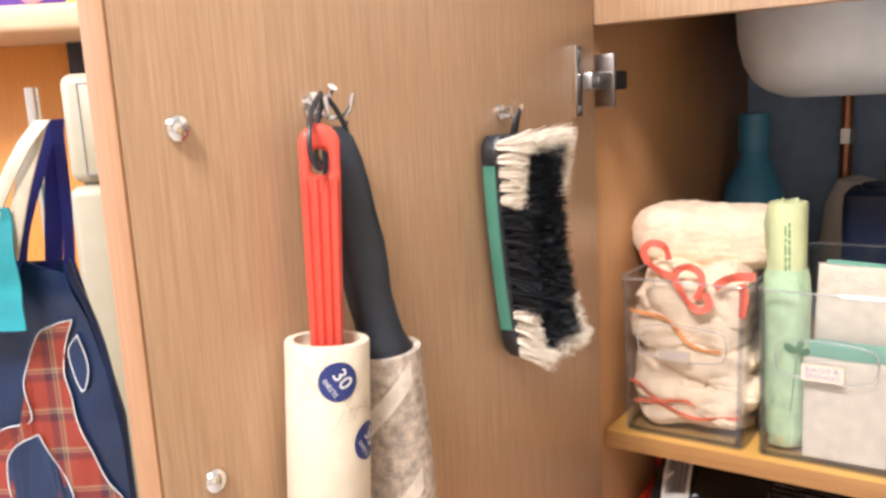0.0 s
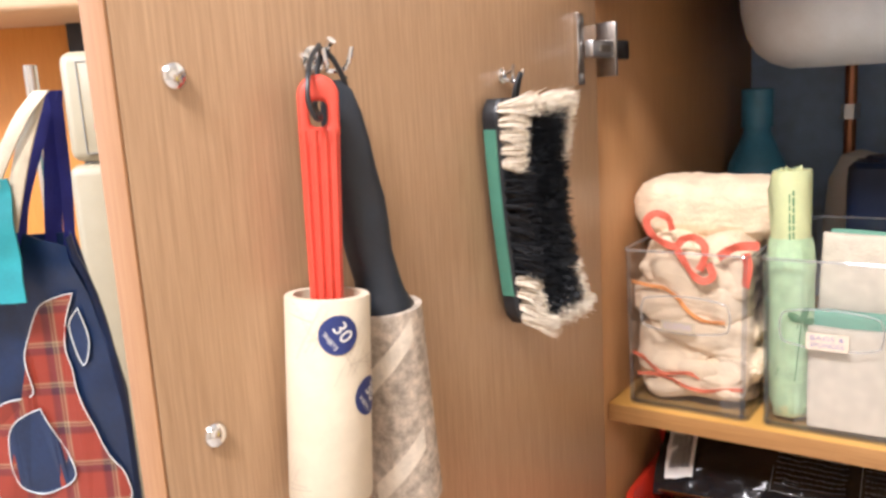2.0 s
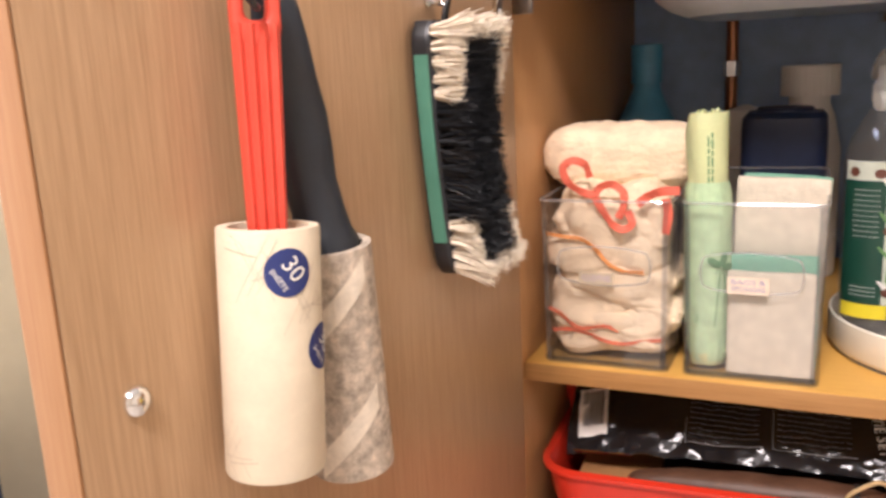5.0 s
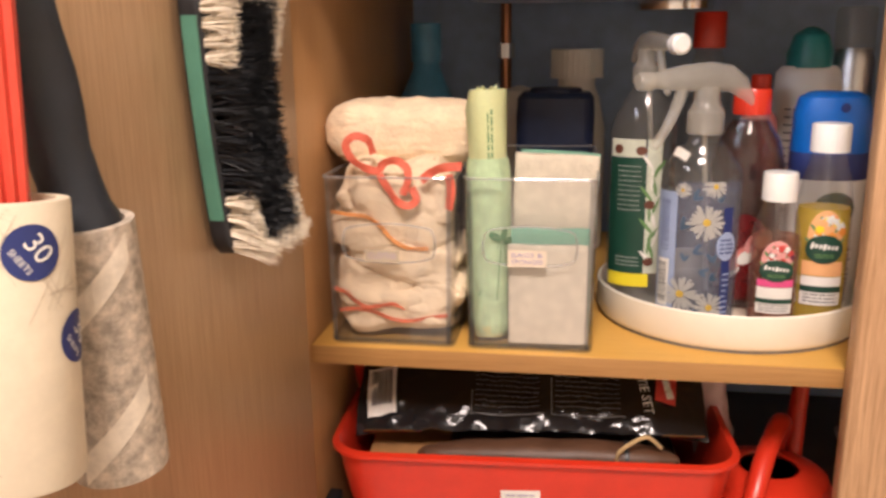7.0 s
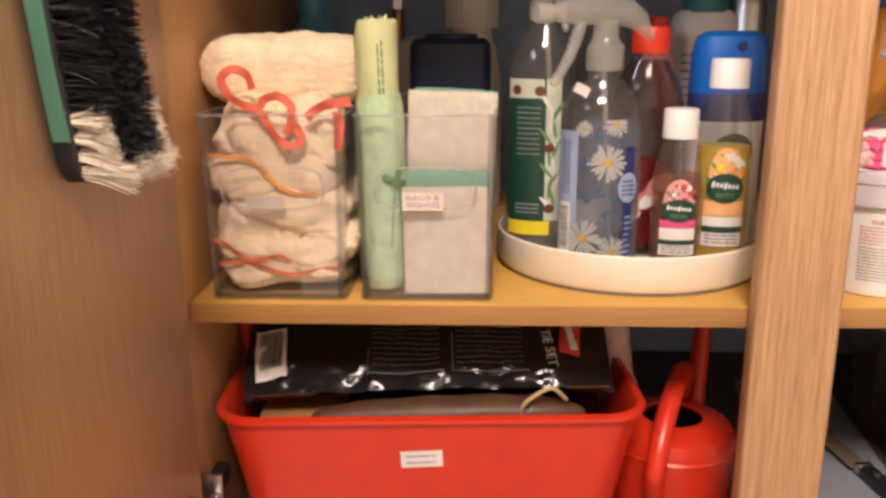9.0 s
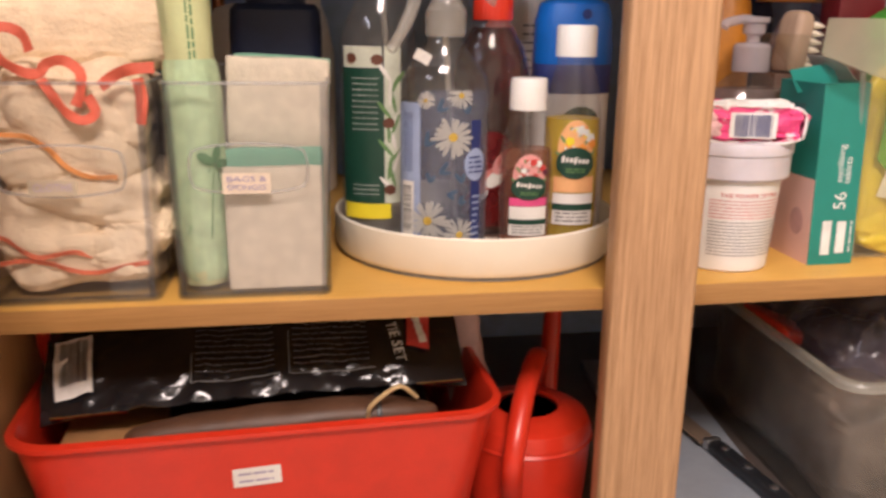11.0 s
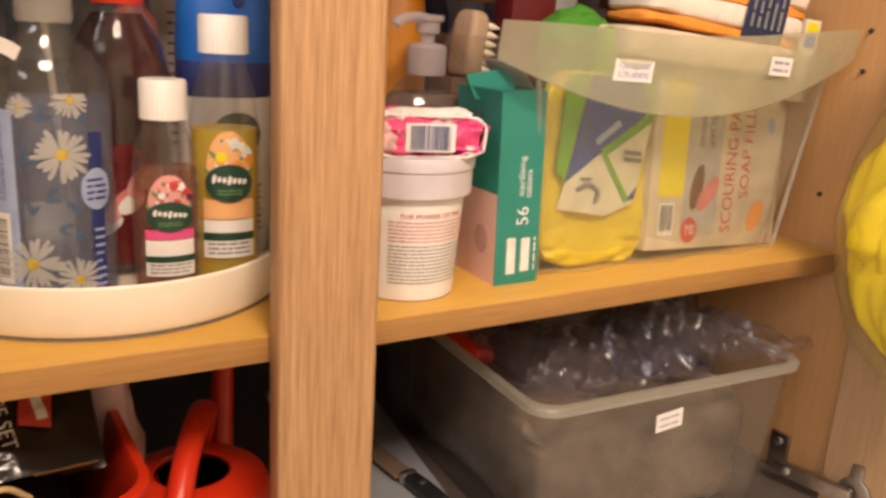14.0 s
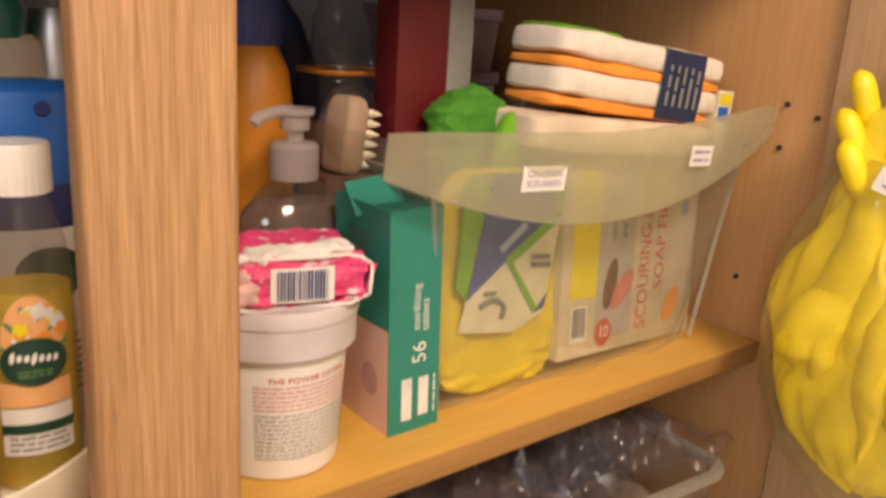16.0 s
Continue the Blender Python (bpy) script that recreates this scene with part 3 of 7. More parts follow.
for z0, u0 in ((0.030, 0.0), (-0.036, 0.52)):
    def seam(u, v, z0=z0, u0=u0):
        f = u0 + (1 - u0) * u
        a = radians(-110 + 190 * f)
        return ((R2 + 0.0004) * math.cos(a), (R2 + 0.0004) * math.sin(a), z0 + 0.072 * f + 0.014 * v)
    part("clean_seam", sheet(seam, 24, 1), M_USED2, roll2, "paler diagonal strip", False)
part("core", lathe([(0.0168, 0.003), (0.0168, L2 - 0.004), (0.0140, L2 - 0.004), (0.0140, 0.003)], 40), M_DARK, lint2)


def black_handle():
    rings = []
    for z, cx, w, d in ((-0.012, 0, 0.030, 0.030), (0.002, 0.0, 0.032, 0.030), (0.008, -0.001, 0.028, 0.024), (0.017, -0.002, 0.026, 0.018), (0.032, -0.0045, 0.026, 0.016),
                        (0.048, -0.0055, 0.028, 0.015), (0.063, -0.0068, 0.029, 0.014), (0.080, -0.0086, 0.027, 0.013), (0.095, -0.0092, 0.025, 0.012), (0.110, -0.0102, 0.022, 0.010), (0.122, -0.0112, 0.017, 0.008), (0.128, -0.0118, 0.007, 0.004)):
        rings.append([(cx + x, y, zz) for x, y, zz in ring(0.5, z, 28, w, d)])
    return loft(rings)


# door frame: +x towards the free edge
part("handle", moved(black_handle(), pose(0, 0, L2, 0, 0, 135)), M_HANDLEBLK, lint2, "soft black curved handle")
loop2 = thing("cord_loop", "thin black cord loop through a roller handle", "cord", m=DOOR)
part("cord", tube(spline([(0.358, 0.017, 0.744), (0.353, 0.020, 0.736), (0.347, 0.021, 0.724), (0.342, 0.017, 0.715), (0.336, 0.010, 0.721), (0.332, 0.008, 0.729)]), 0.0014), M_BLACK, loop2)


# hand brush
brush = thing("hand_brush", "black banister brush with green strip and white-tipped bristle rows, hanging", "brush", m=DOOR)
M_BRISTLE_W = surface("white_bristle", (0.90, 0.81, 0.66), 0.7, var=0.15, scale=300)
M_BRISTLE_B = surface("black_bristle", (0.012, 0.014, 0.018), 0.45, var=0.4, scale=300)


def brush_mid(f):
    """Centre line of the brush back from its top (f = 0) to its foot."""
    return 0.1585 - 0.0225 * f + 0.004 * math.sin(math.pi * f), 0.7095 - 0.168 * f


def brush_back():
    rings = []
    for k in range(25):
        f = k / 24
        a, z = brush_mid(f)
        e = math.sin(math.pi * min(f, 1 - f, 0.07) / 0.14) if min(f, 1 - f) < 0.07 else 1.0
        w = 0.055 * (0.72 + 0.28 * e)
        rings.append([(a + x, 0.011 + y, z + 0.002 * (0.5 - f)) for x, y, _ in rrect(w, 0.016, 0.005, 0)])
    return loft(rings)


part("back", brush_back(), M_BLACK, brush, "black plastic brush back")
part("grip_strip", loft([[(brush_mid(f)[0] + 0.0277 + x, 0.011 + y, brush_mid(f)[1]) for x, y, _ in rrect(0.0024, 0.0098, 0.001, 0)] for f in [0.12 + 0.74 * k / 16 for k in range(17)]]), M_GREENP, brush, "green side strip")


def bristles(white):
    """Tufts in six columns; the end tufts and the end rows are white, tips flare at both ends."""
    rng = random.Random(8)
    verts, faces = [], []
    rows, cols = 17, 6
    for i in range(rows):
        f = 0.035 + 0.93 * i / (rows - 1)
        a, z = brush_mid(f)
        flare = abs(2 * f - 1) ** 2.2
        for j in range(cols):
            g = j / (cols - 1)
            is_white = (j in (0, cols - 1) and (i < 5 or i > rows - 5)) or i in (0, rows - 1)
            if is_white != white:
                continue
            ca = a + 0.0235 - 0.047 * g
            lean = rng.gauss(0, 0.0016)
            for k in range(230):
                dx, dz = rng.gauss(0, 0.0015), rng.gauss(0, 0.0015)
                ln = 0.0235 + 0.007 * flare + rng.uniform(-0.006, 0.002) - (0.006 if white and j == 0 and 0 < i < rows - 1 else 0.0)
                sx = dx * 0.9 + rng.gauss(0, 0.0012) - (0.004 + 0.016 * flare) * max(0.0, g - 0.25)
                sz = dz * 1.3 + rng.gauss(0, 0.0018) + lean + (0.5 - f) * 0.004
                p0, p1 = Vector((ca + dx, 0.018, z + dz)), Vector((ca + dx + sx, 0.018 + ln, z + dz + sz))
                mid = (p0 + p1) / 2 + Vector((sx, 0, sz)) * -0.15
                t = rng.uniform(0, math.pi)
                side = Vector((math.cos(t), 0, math.sin(t))) * 0.00036
                n = len(verts)
                verts += [p0 - side, p0 + side, mid - side, mid + side, p1 - side * 0.4, p1 + side * 0.4]
                faces += [(n, n + 1, n + 3, n + 2), (n + 2, n + 3, n + 5, n + 4)]
    me = bpy.data.meshes.new("tmp")
    me.from_pydata([tuple(v) for v in verts], [], faces)
    bm = bmesh.new()
    bm.from_mesh(me)
    bpy.data.meshes.remove(me)
    return bm


part("white_bristles", bristles(True), M_BRISTLE_W, brush, "white bristle tufts at both ends", False)
part("black_bristles", bristles(False), M_BRISTLE_B, brush, "dense black bristles", False)
part("hanging_loop", tube(spline([(0.1560, 0.014, 0.708), (0.1550, 0.016, 0.718), (0.1500, 0.018, 0.7275), (0.1480, 0.015, 0.719), (0.1470, 0.012, 0.708)]), 0.0015), M_BLACK, brush)


# ---- upper shelf, left half: two clear bins ----
ZS = 0.4002
M_CLEARD = clear("smoky_acrylic", (0.85, 0.86, 0.89), 0.05, 0.03)


def clear_bin(at, w, d, h, label):
    b = thing("clear_bin", label, "storage bin", at, group="clear bins on the shelf")
    part("body", moved(tub(w * 0.965, d * 0.97, w, d, h, 0.008, 0.0022), pose(0, d / 2, 0)), M_CLEAR, b)
    part("base_rim", moved(loft([rrect(w * 0.98, d * 0.985, 0.009, z) for z in (0.0, 0.0045)] + [rrect(w * 0.95, d * 0.95, 0.007, z) for z in (0.0045, 0.0)], False, False), pose(0, d / 2, 0)), M_CLEARD, b, "thick smoky base edge")
    part("top_edge", moved(tube([Vector(p) for p in rrect(w, d, 0.008, h)] + [Vector(rrect(w, d, 0.008, h)[0])], 0.0013, 6), pose(0, d / 2, 0)), M_RIM, b)
    slot = [Vector((w * 0.27 * max(-1, min(1, 1.5 * math.cos(a))) + 0.010 * math.cos(a), -0.0002, h * 0.62 + 0.018 * math.sin(a))) for a in [2 * math.pi * k / 40 for k in range(41)]]
    part("finger_grip", tube(slot, 0.0010, 6), M_RIM, b, "moulded oval finger grip")
    for sx in (-1, 1):
        part("corner_edge", tube([(sx * (w * 0.4825 - 0.0045), 0.0020, 0.004), (sx * (w * 0.5 - 0.0045), 0.0012, h)], 0.0022, 8), M_CLEARD, b, "smoky corner edge")
        part("corner_edge", tube([(sx * w * 0.480, 0.05, 0.004), (sx * w * 0.498, 0.05, h)], 0.0008, 8), M_CLEARD, b)
    return b


bin1 = clear_bin((0.0765, 0.006, ZS), 0.120, 0.24, 0.157, "clear acrylic bin packed with white cloths on the shelf")
sticker(bin1, ["CLOTHS"], 0.032, 0.011, pose(-0.006, -0.0015, 0.086), 0.0075, M_TAPE)
bin2 = clear_bin((0.2030, 0.006, ZS), 0.116, 0.24, 0.157, "clear acrylic bin with bag roll and sponge cloths")
sticker(bin2, ["BAGS &", "SPONGES"], 0.034, 0.015, pose(-0.002, -0.0015, 0.087), 0.0058, surface("cream_label", (0.80, 0.68, 0.54), 0.7))

cloth_rows = (  # x, y, z, width, depth, height, seed, tilt, fold depth, fold pitch
    (0.074, 0.058, 0.405, 0.108, 0.09, 0.040, 1, 3, 0.008, 90), (0.050, 0.052, 0.428, 0.074, 0.08, 0.046, 2, 14, 0.007, 80), (0.102, 0.050, 0.412, 0.050, 0.08, 0.058, 3, 20, 0.0060, 190),
    (0.078, 0.056, 0.455, 0.110, 0.09, 0.046, 4, 12, 0.008, 70), (0.074, 0.052, 0.484, 0.110, 0.088, 0.038, 5, -3, 0.006, 80), (0.064, 0.052, 0.503, 0.100, 0.09, 0.056, 6, 24, 0.009, 75), (0.106, 0.056, 0.505, 0.054, 0.09, 0.060, 7, -12, 0.008, 85),
    (0.076, 0.165, 0.404, 0.106, 0.13, 0.14, 8, 0, 0.006, 90))
M_TRIM = surface("red_stitching", (0.66, 0.14, 0.06), 0.8)
M_TRIMO = surface("orange_stitching", (0.85, 0.33, 0.08), 0.8)
M_RIBBON = surface("red_ribbon", (0.72, 0.14, 0.08), 0.75, bump=0.3)


def tape(pts, wide, twist=0.0, n=7):
    """A flat woven tape along a smooth line, turning about it on the way."""
    path = spline(pts, n)
    m = len(path) - 1
    def f(u, v):
        k = min(m, int(round(u * m)))
        d = (path[min(k + 1, m)] - path[max(k - 1, 0)]).normalized()
        side = d.cross(Vector((0, 1, 0))).normalized()
        a = 0.5 * math.sin(k * 0.33 + twist)
        return path[k] + (side * math.cos(a) + Vector((0, 1, 0)) * math.sin(a)) * (v - 0.5) * wide
    return sheet(f, m, 3, 0.0009)


for k, (x, y, z, w, d, h, sd, tilt, fold, pitch) in enumerate(cloth_rows):
    y += 0.009
    c = thing("cleaning_cloth", "crumpled white cotton cleaning cloth with coloured edge stitching" if k < 7 else "folded white cotton cleaning cloths at the back of the bin", "cloth", m=pose(x, y, z, 0, tilt, 0), group="cloths in the bin")
    part("fabric", blob(w * 1.04, d, h * 1.06, 0.42, 0.009, 30, sd, 140, 84, fold * 0.85, pitch * 0.72), M_LINEN, c)
    if k in (0, 1, 5):
        zz, mt = {0: (0.50, M_TRIM), 1: (0.22, M_TRIM), 4: (0.80, M_TRIMO), 5: (0.12, M_TRIMO)}[k]
        part("stitched_edge", tape([(-w * 0.48 + w * 0.96 * i / 6, -d * 0.5 - 0.004 + 0.004 * abs(i / 3 - 1) ** 3, h * (zz + 0.10 * math.sin(i * 1.3 + k))) for i in range(7)], 0.0034, k), mt, c)
towel = thing("rolled_towel", "rolled white ribbed cotton towel lying on the cloths", "towel", m=pose(0.080, 0.090, 0.5555))
part("fabric", blob(0.162, 0.080, 0.066, 0.7, 0.005, 26, 11, 140, 84, 0.0020, 200), M_LINEN, towel)
string = thing("red_drawstring", "bright red cotton ribbon trailing over the cloths", "ribbon", m=Matrix.Identity(4))
part("ribbon", tape([(0.0645, 0.0080, 0.5780), (0.0598, 0.0095, 0.5895), (0.0486, 0.0076, 0.5936), (0.0404, 0.0066, 0.5862), (0.0443, 0.0087, 0.5735), (0.0551, 0.0092, 0.5657), (0.0680, 0.0070, 0.5633), (0.0746, 0.0071, 0.5698), (0.0851, 0.0093, 0.5718), (0.0946, 0.0086, 0.5650), (0.0948, 0.0066, 0.5530), (0.0902, 0.0078, 0.5416)], 0.0070, 0.4), M_RIBBON, string)
part("ribbon_end", tape([(0.0704, 0.0060, 0.5601), (0.0769, 0.0075, 0.5474), (0.0848, 0.0056, 0.5371), (0.0952, 0.0046, 0.5326), (0.1030, 0.0067, 0.5379), (0.0985, 0.0072, 0.5489)], 0.0066, 1.2), M_RIBBON, string)
part("ribbon_end", tape([(0.1070, 0.0080, 0.5548), (0.1176, 0.0095, 0.5624), (0.1297, 0.0076, 0.5668), (0.1434, 0.0066, 0.5678)], 0.0080, 2.0), M_RIBBON, string)
part("ribbon_end", tape([(0.1318, 0.0070, 0.5602), (0.1335, 0.0085, 0.5482), (0.1317, 0.0066, 0.5292)], 0.0080, 0.2), M_RIBBON, string)

# roll of food-waste bags
rm, RL = roll_axis((0.1610, 0.040, 0.6325), (0.1665, 0.036, 0.406))
bagroll = thing("bag_roll", "roll of pale green compostable bags standing in the bin", "bag roll", m=rm)
prof = [(0.0135, 0.0), (0.0165, 0.012), (0.0172, 0.05), (0.0180, 0.08), (0.0182, 0.14), (0.0172, 0.165), (0.0172, RL - 0.004), (0.0165, RL - 0.001), (0.006, RL - 0.002)]
bm = lathe(prof, 40)
bmesh.ops.subdivide_edges(bm, edges=bm.edges[:], cuts=3)
for v in bm.verts:
    k = noise.noise(v.co * 55) * 0.0030 + noise.noise(v.co * 170) * 0.0009
    v.co.x += k
    v.co.y += k
part("roll", bm, M_BINROLL, bagroll)
part("torn_end", join(*[moved(sheet(lambda u, v, k=k: (0.0030 * (u - 0.5) * (1.4 - v), 0.0014 * math.sin(5 * v + k), 0.0048 * v * (0.6 + 0.4 * math.sin(7 * u + k))), 4, 4, 0.0004), pose(0.0085 * math.cos(k * 1.1), 0.0085 * math.sin(k * 1.1), RL - 0.0025, 12 * math.sin(k), 10 * math.cos(k * 2), 63 * k + 90)) for k in range(6)]), M_BINROLL, bagroll, "ragged torn film edge", False)
M_BAGLOW = surface("unrolled_green_film", (0.50, 0.68, 0.42), 0.35, var=0.16, scale=60, bump=0.5, fine=120, subsurface=0.1)
loose = lathe([(0.0150, 0.004), (0.0176, 0.013), (0.0172, 0.030), (0.0192, 0.042), (0.0194, 0.09), (0.0198, 0.14), (0.0186, 0.158), (0.0175, 0.166)], 48, cap0=False, cap1=False)
bmesh.ops.subdivide_edges(loose, edges=loose.edges[:], cuts=2)
for v in loose.verts:
    k = 0.0022 * abs(noise.noise(Vector((v.co.x * 120, v.co.y * 120, v.co.z * 40)))) + 0.0010 * noise.noise(v.co * 260)
    v.co.x *= 1 + k / 0.018
    v.co.y *= 1 + k / 0.018
part("loose_bag", loose, M_BAGLOW, bagroll, "crinkled loose bag end wrapped round the roll")
M_GINK = surface("green_print", (0.10, 0.26, 0.12), 0.6)
part("printed_text", wrap(moved(bars(-0.022, 0.022, -0.003, 0.003, 2, 0.0016, 7), pose(0, 0, 0.187, 0, -90, 0)), 0.0174, -75), M_GINK, bagroll, "", False)
leaf = [moved(oval(0, 0.0075, 0.0036, 0.0065), pose(0, 0, 0.092, 0, a + 20, 0)) for a in (0, 75, -75)]
stalk = [moved(patch(-0.0004, 0.0004, -0.06, 0.0, 6), pose(0, 0, 0.097, 0, a, 0)) for a in (-14, 6, 22)]
part("printed_plant", wrap(join(*leaf, *stalk), 0.0208, -52, 0.0008), M_GINK, bagroll, "", False)

# folded sponge cloths
def soft_slab(w, t, h, seed):
    """A limp folded cloth on edge, rounded at the fold and a little wavy."""
    def f(u, v):
        a = 2 * math.pi * u
        x, y = power(math.cos(a), 0.22), power(math.sin(a), 0.5)
        q = Vector((x * w / 2, y * t / 2, v * h))
        k = noise.noise(Vector((q.x * 28, seed, q.z * 22)))
        top = 1 - 0.5 * max(0, v - 0.96) / 0.04
        return (q.x * (0.985 + 0.015 * top) + 0.0008 * k, q.y * top + 0.0011 * k, q.z + 0.0022 * noise.noise(Vector((q.x * 35, seed * 2, 0))) * v)
    bm = sheet(f, 72, 26)
    bmesh.ops.remove_doubles(bm, verts=bm.verts, dist=0.00005)
    bmesh.ops.holes_fill(bm, edges=bm.edges[:])
    return bm


for nm, x0, x1, y, z0, z1, mt, n in (("sponge_cloth", 0.184, 0.2555, 0.024, 0.405, 0.497, M_SPONGEC, 3), ("sponge_cloth", 0.180, 0.2565, 0.066, 0.405, 0.572, M_SPONGEC, 3), ("sponge_cloth", 0.182, 0.2565, 0.044, 0.405, 0.5075, M_MINT, 2)):
    s = thing(nm, "folded pale grey sponge cloth standing in the bin" if mt is M_SPONGEC else "mint green sponge cloth between grey ones", "sponge cloth", m=pose((x0 + x1) / 2, y, z0, 0, 2.5 if z1 > 0.55 else 0.0, 0), group="sponge cloths")
    w, h = x1 - x0, z1 - z0
    for k in range(n):
        green = h > 0.15 and k == n - 1
        part("layer", moved(soft_slab(w - 0.0016 * k, 0.0058, h + 0.0015 if green else h - 0.0022 * k, y * 90 + k), pose(0, -0.006 + 0.0060 * k, 0, 0, 0.5 * (k - 1), 0)), M_MINT if green else mt, s, "mint green rear layer" if green else "")


# ---- turntable and bottles ----
tt = thing("turntable", "white round plastic turntable tray with raised rim on the shelf", "turntable", (0.3940, 0.1480, ZS))
part("tray", lathe([(0.1190, 0.0028), (0.1250, 0.0034), (0.1278, 0.008), (0.1278, 0.0345), (0.1265, 0.0360), (0.1252, 0.0345), (0.1245, 0.012), (0.02, 0.0105)], 96), M_TTABLE, tt)
part("foot_ring", lathe([(0.110, 0.0), (0.1235, 0.0), (0.1235, 0.0028), (0.110, 0.0028)], 72), M_GREY, tt, "grey foot ring")
ZTT = ZS + 0.0108


def bottle(name, label, at, profile, mat, turn=0.0, sx=1.0, sy=1.0, level=0.0, liquid=None, group=""):
    b = thing(name, label, "bottle", at, turn, group)
    part("body", lathe(profile, 48, sx, sy, True, False), mat, b)
    if liquid:
        inner = [(max(r - 0.0016, 0.001), max(z, 0.002)) for r, z in profile if z <= level]
        r1, z1 = next(((r, z) for r, z in profile if z > level), profile[-1])
        r0, z0 = inner[-1]
        inner.append((r0 + (r1 - 0.0016 - r0) * min(1.0, (level - z0) / max(z1 - z0, 1e-4)), level))
        part("liquid", lathe(inner, 48, sx, sy), liquid, b)
    return b


def capped(b, r, z0, z1, mat, ribs=0, label="", rt=None):
    pts = [(r, z0), (r, z1 - 0.0015), ((rt or r) - 0.0012, z1), (0.0005, z1)]
    bm = lathe(pts, max(32, ribs * 2))
    if ribs:
        for k, v in enumerate(bm.verts):
            q = math.hypot(v.co.x, v.co.y)
            if q > r * 0.95 and (k % 2):
                v.co.x *= 0.965
                v.co.y *= 0.965
    return part("cap", bm, mat, b, label)


def art(b, name, bm, mat, r, ang, lift=0.0005, sx=1.0, sy=1.0, label="", parent=None):
    return part(name, wrap(bm, r, ang, lift, sx, sy), mat, parent or b, label, False)


def grid_patch(x0, x1, z0, z1, n=16):
    return sheet(lambda u, v: (x0 + (x1 - x0) * u, 0, z0 + (z1 - z0) * v), n, 2)


M_GLASSY = clear("clear_bottle", (0.965, 0.965, 0.96), 0.06, 0.05, (0.80, 0.78, 0.72), 1.6)
M_YLIQ = clear("yellow_liquid", (0.96, 0.83, 0.34), 0.06, 0.62, (0.95, 0.74, 0.10), 1.33)
M_PLIQ = clear("pink_liquid", (0.88, 0.60, 0.50), 0.06, 0.16, (0.62, 0.30, 0.20), 1.33)
M_RLIQ = clear("red_liquid", (0.40, 0.05, 0.07), 0.06, 0.12, (0.16, 0.008, 0.028), 1.4)
M_CLIQ = clear("colourless_liquid", (0.93, 0.94, 0.95), 0.05, 0.10, (0.66, 0.68, 0.72), 1.33)
M_SPRAYHEAD = clear("milky_trigger", (0.94, 0.94, 0.92), 0.2, 0.32, (0.88, 0.85, 0.78))
M_SLIQ = clear("soap_liquid", (0.70, 0.56, 0.54), 0.06, 0.38, (0.50, 0.36, 0.33), 1.4)


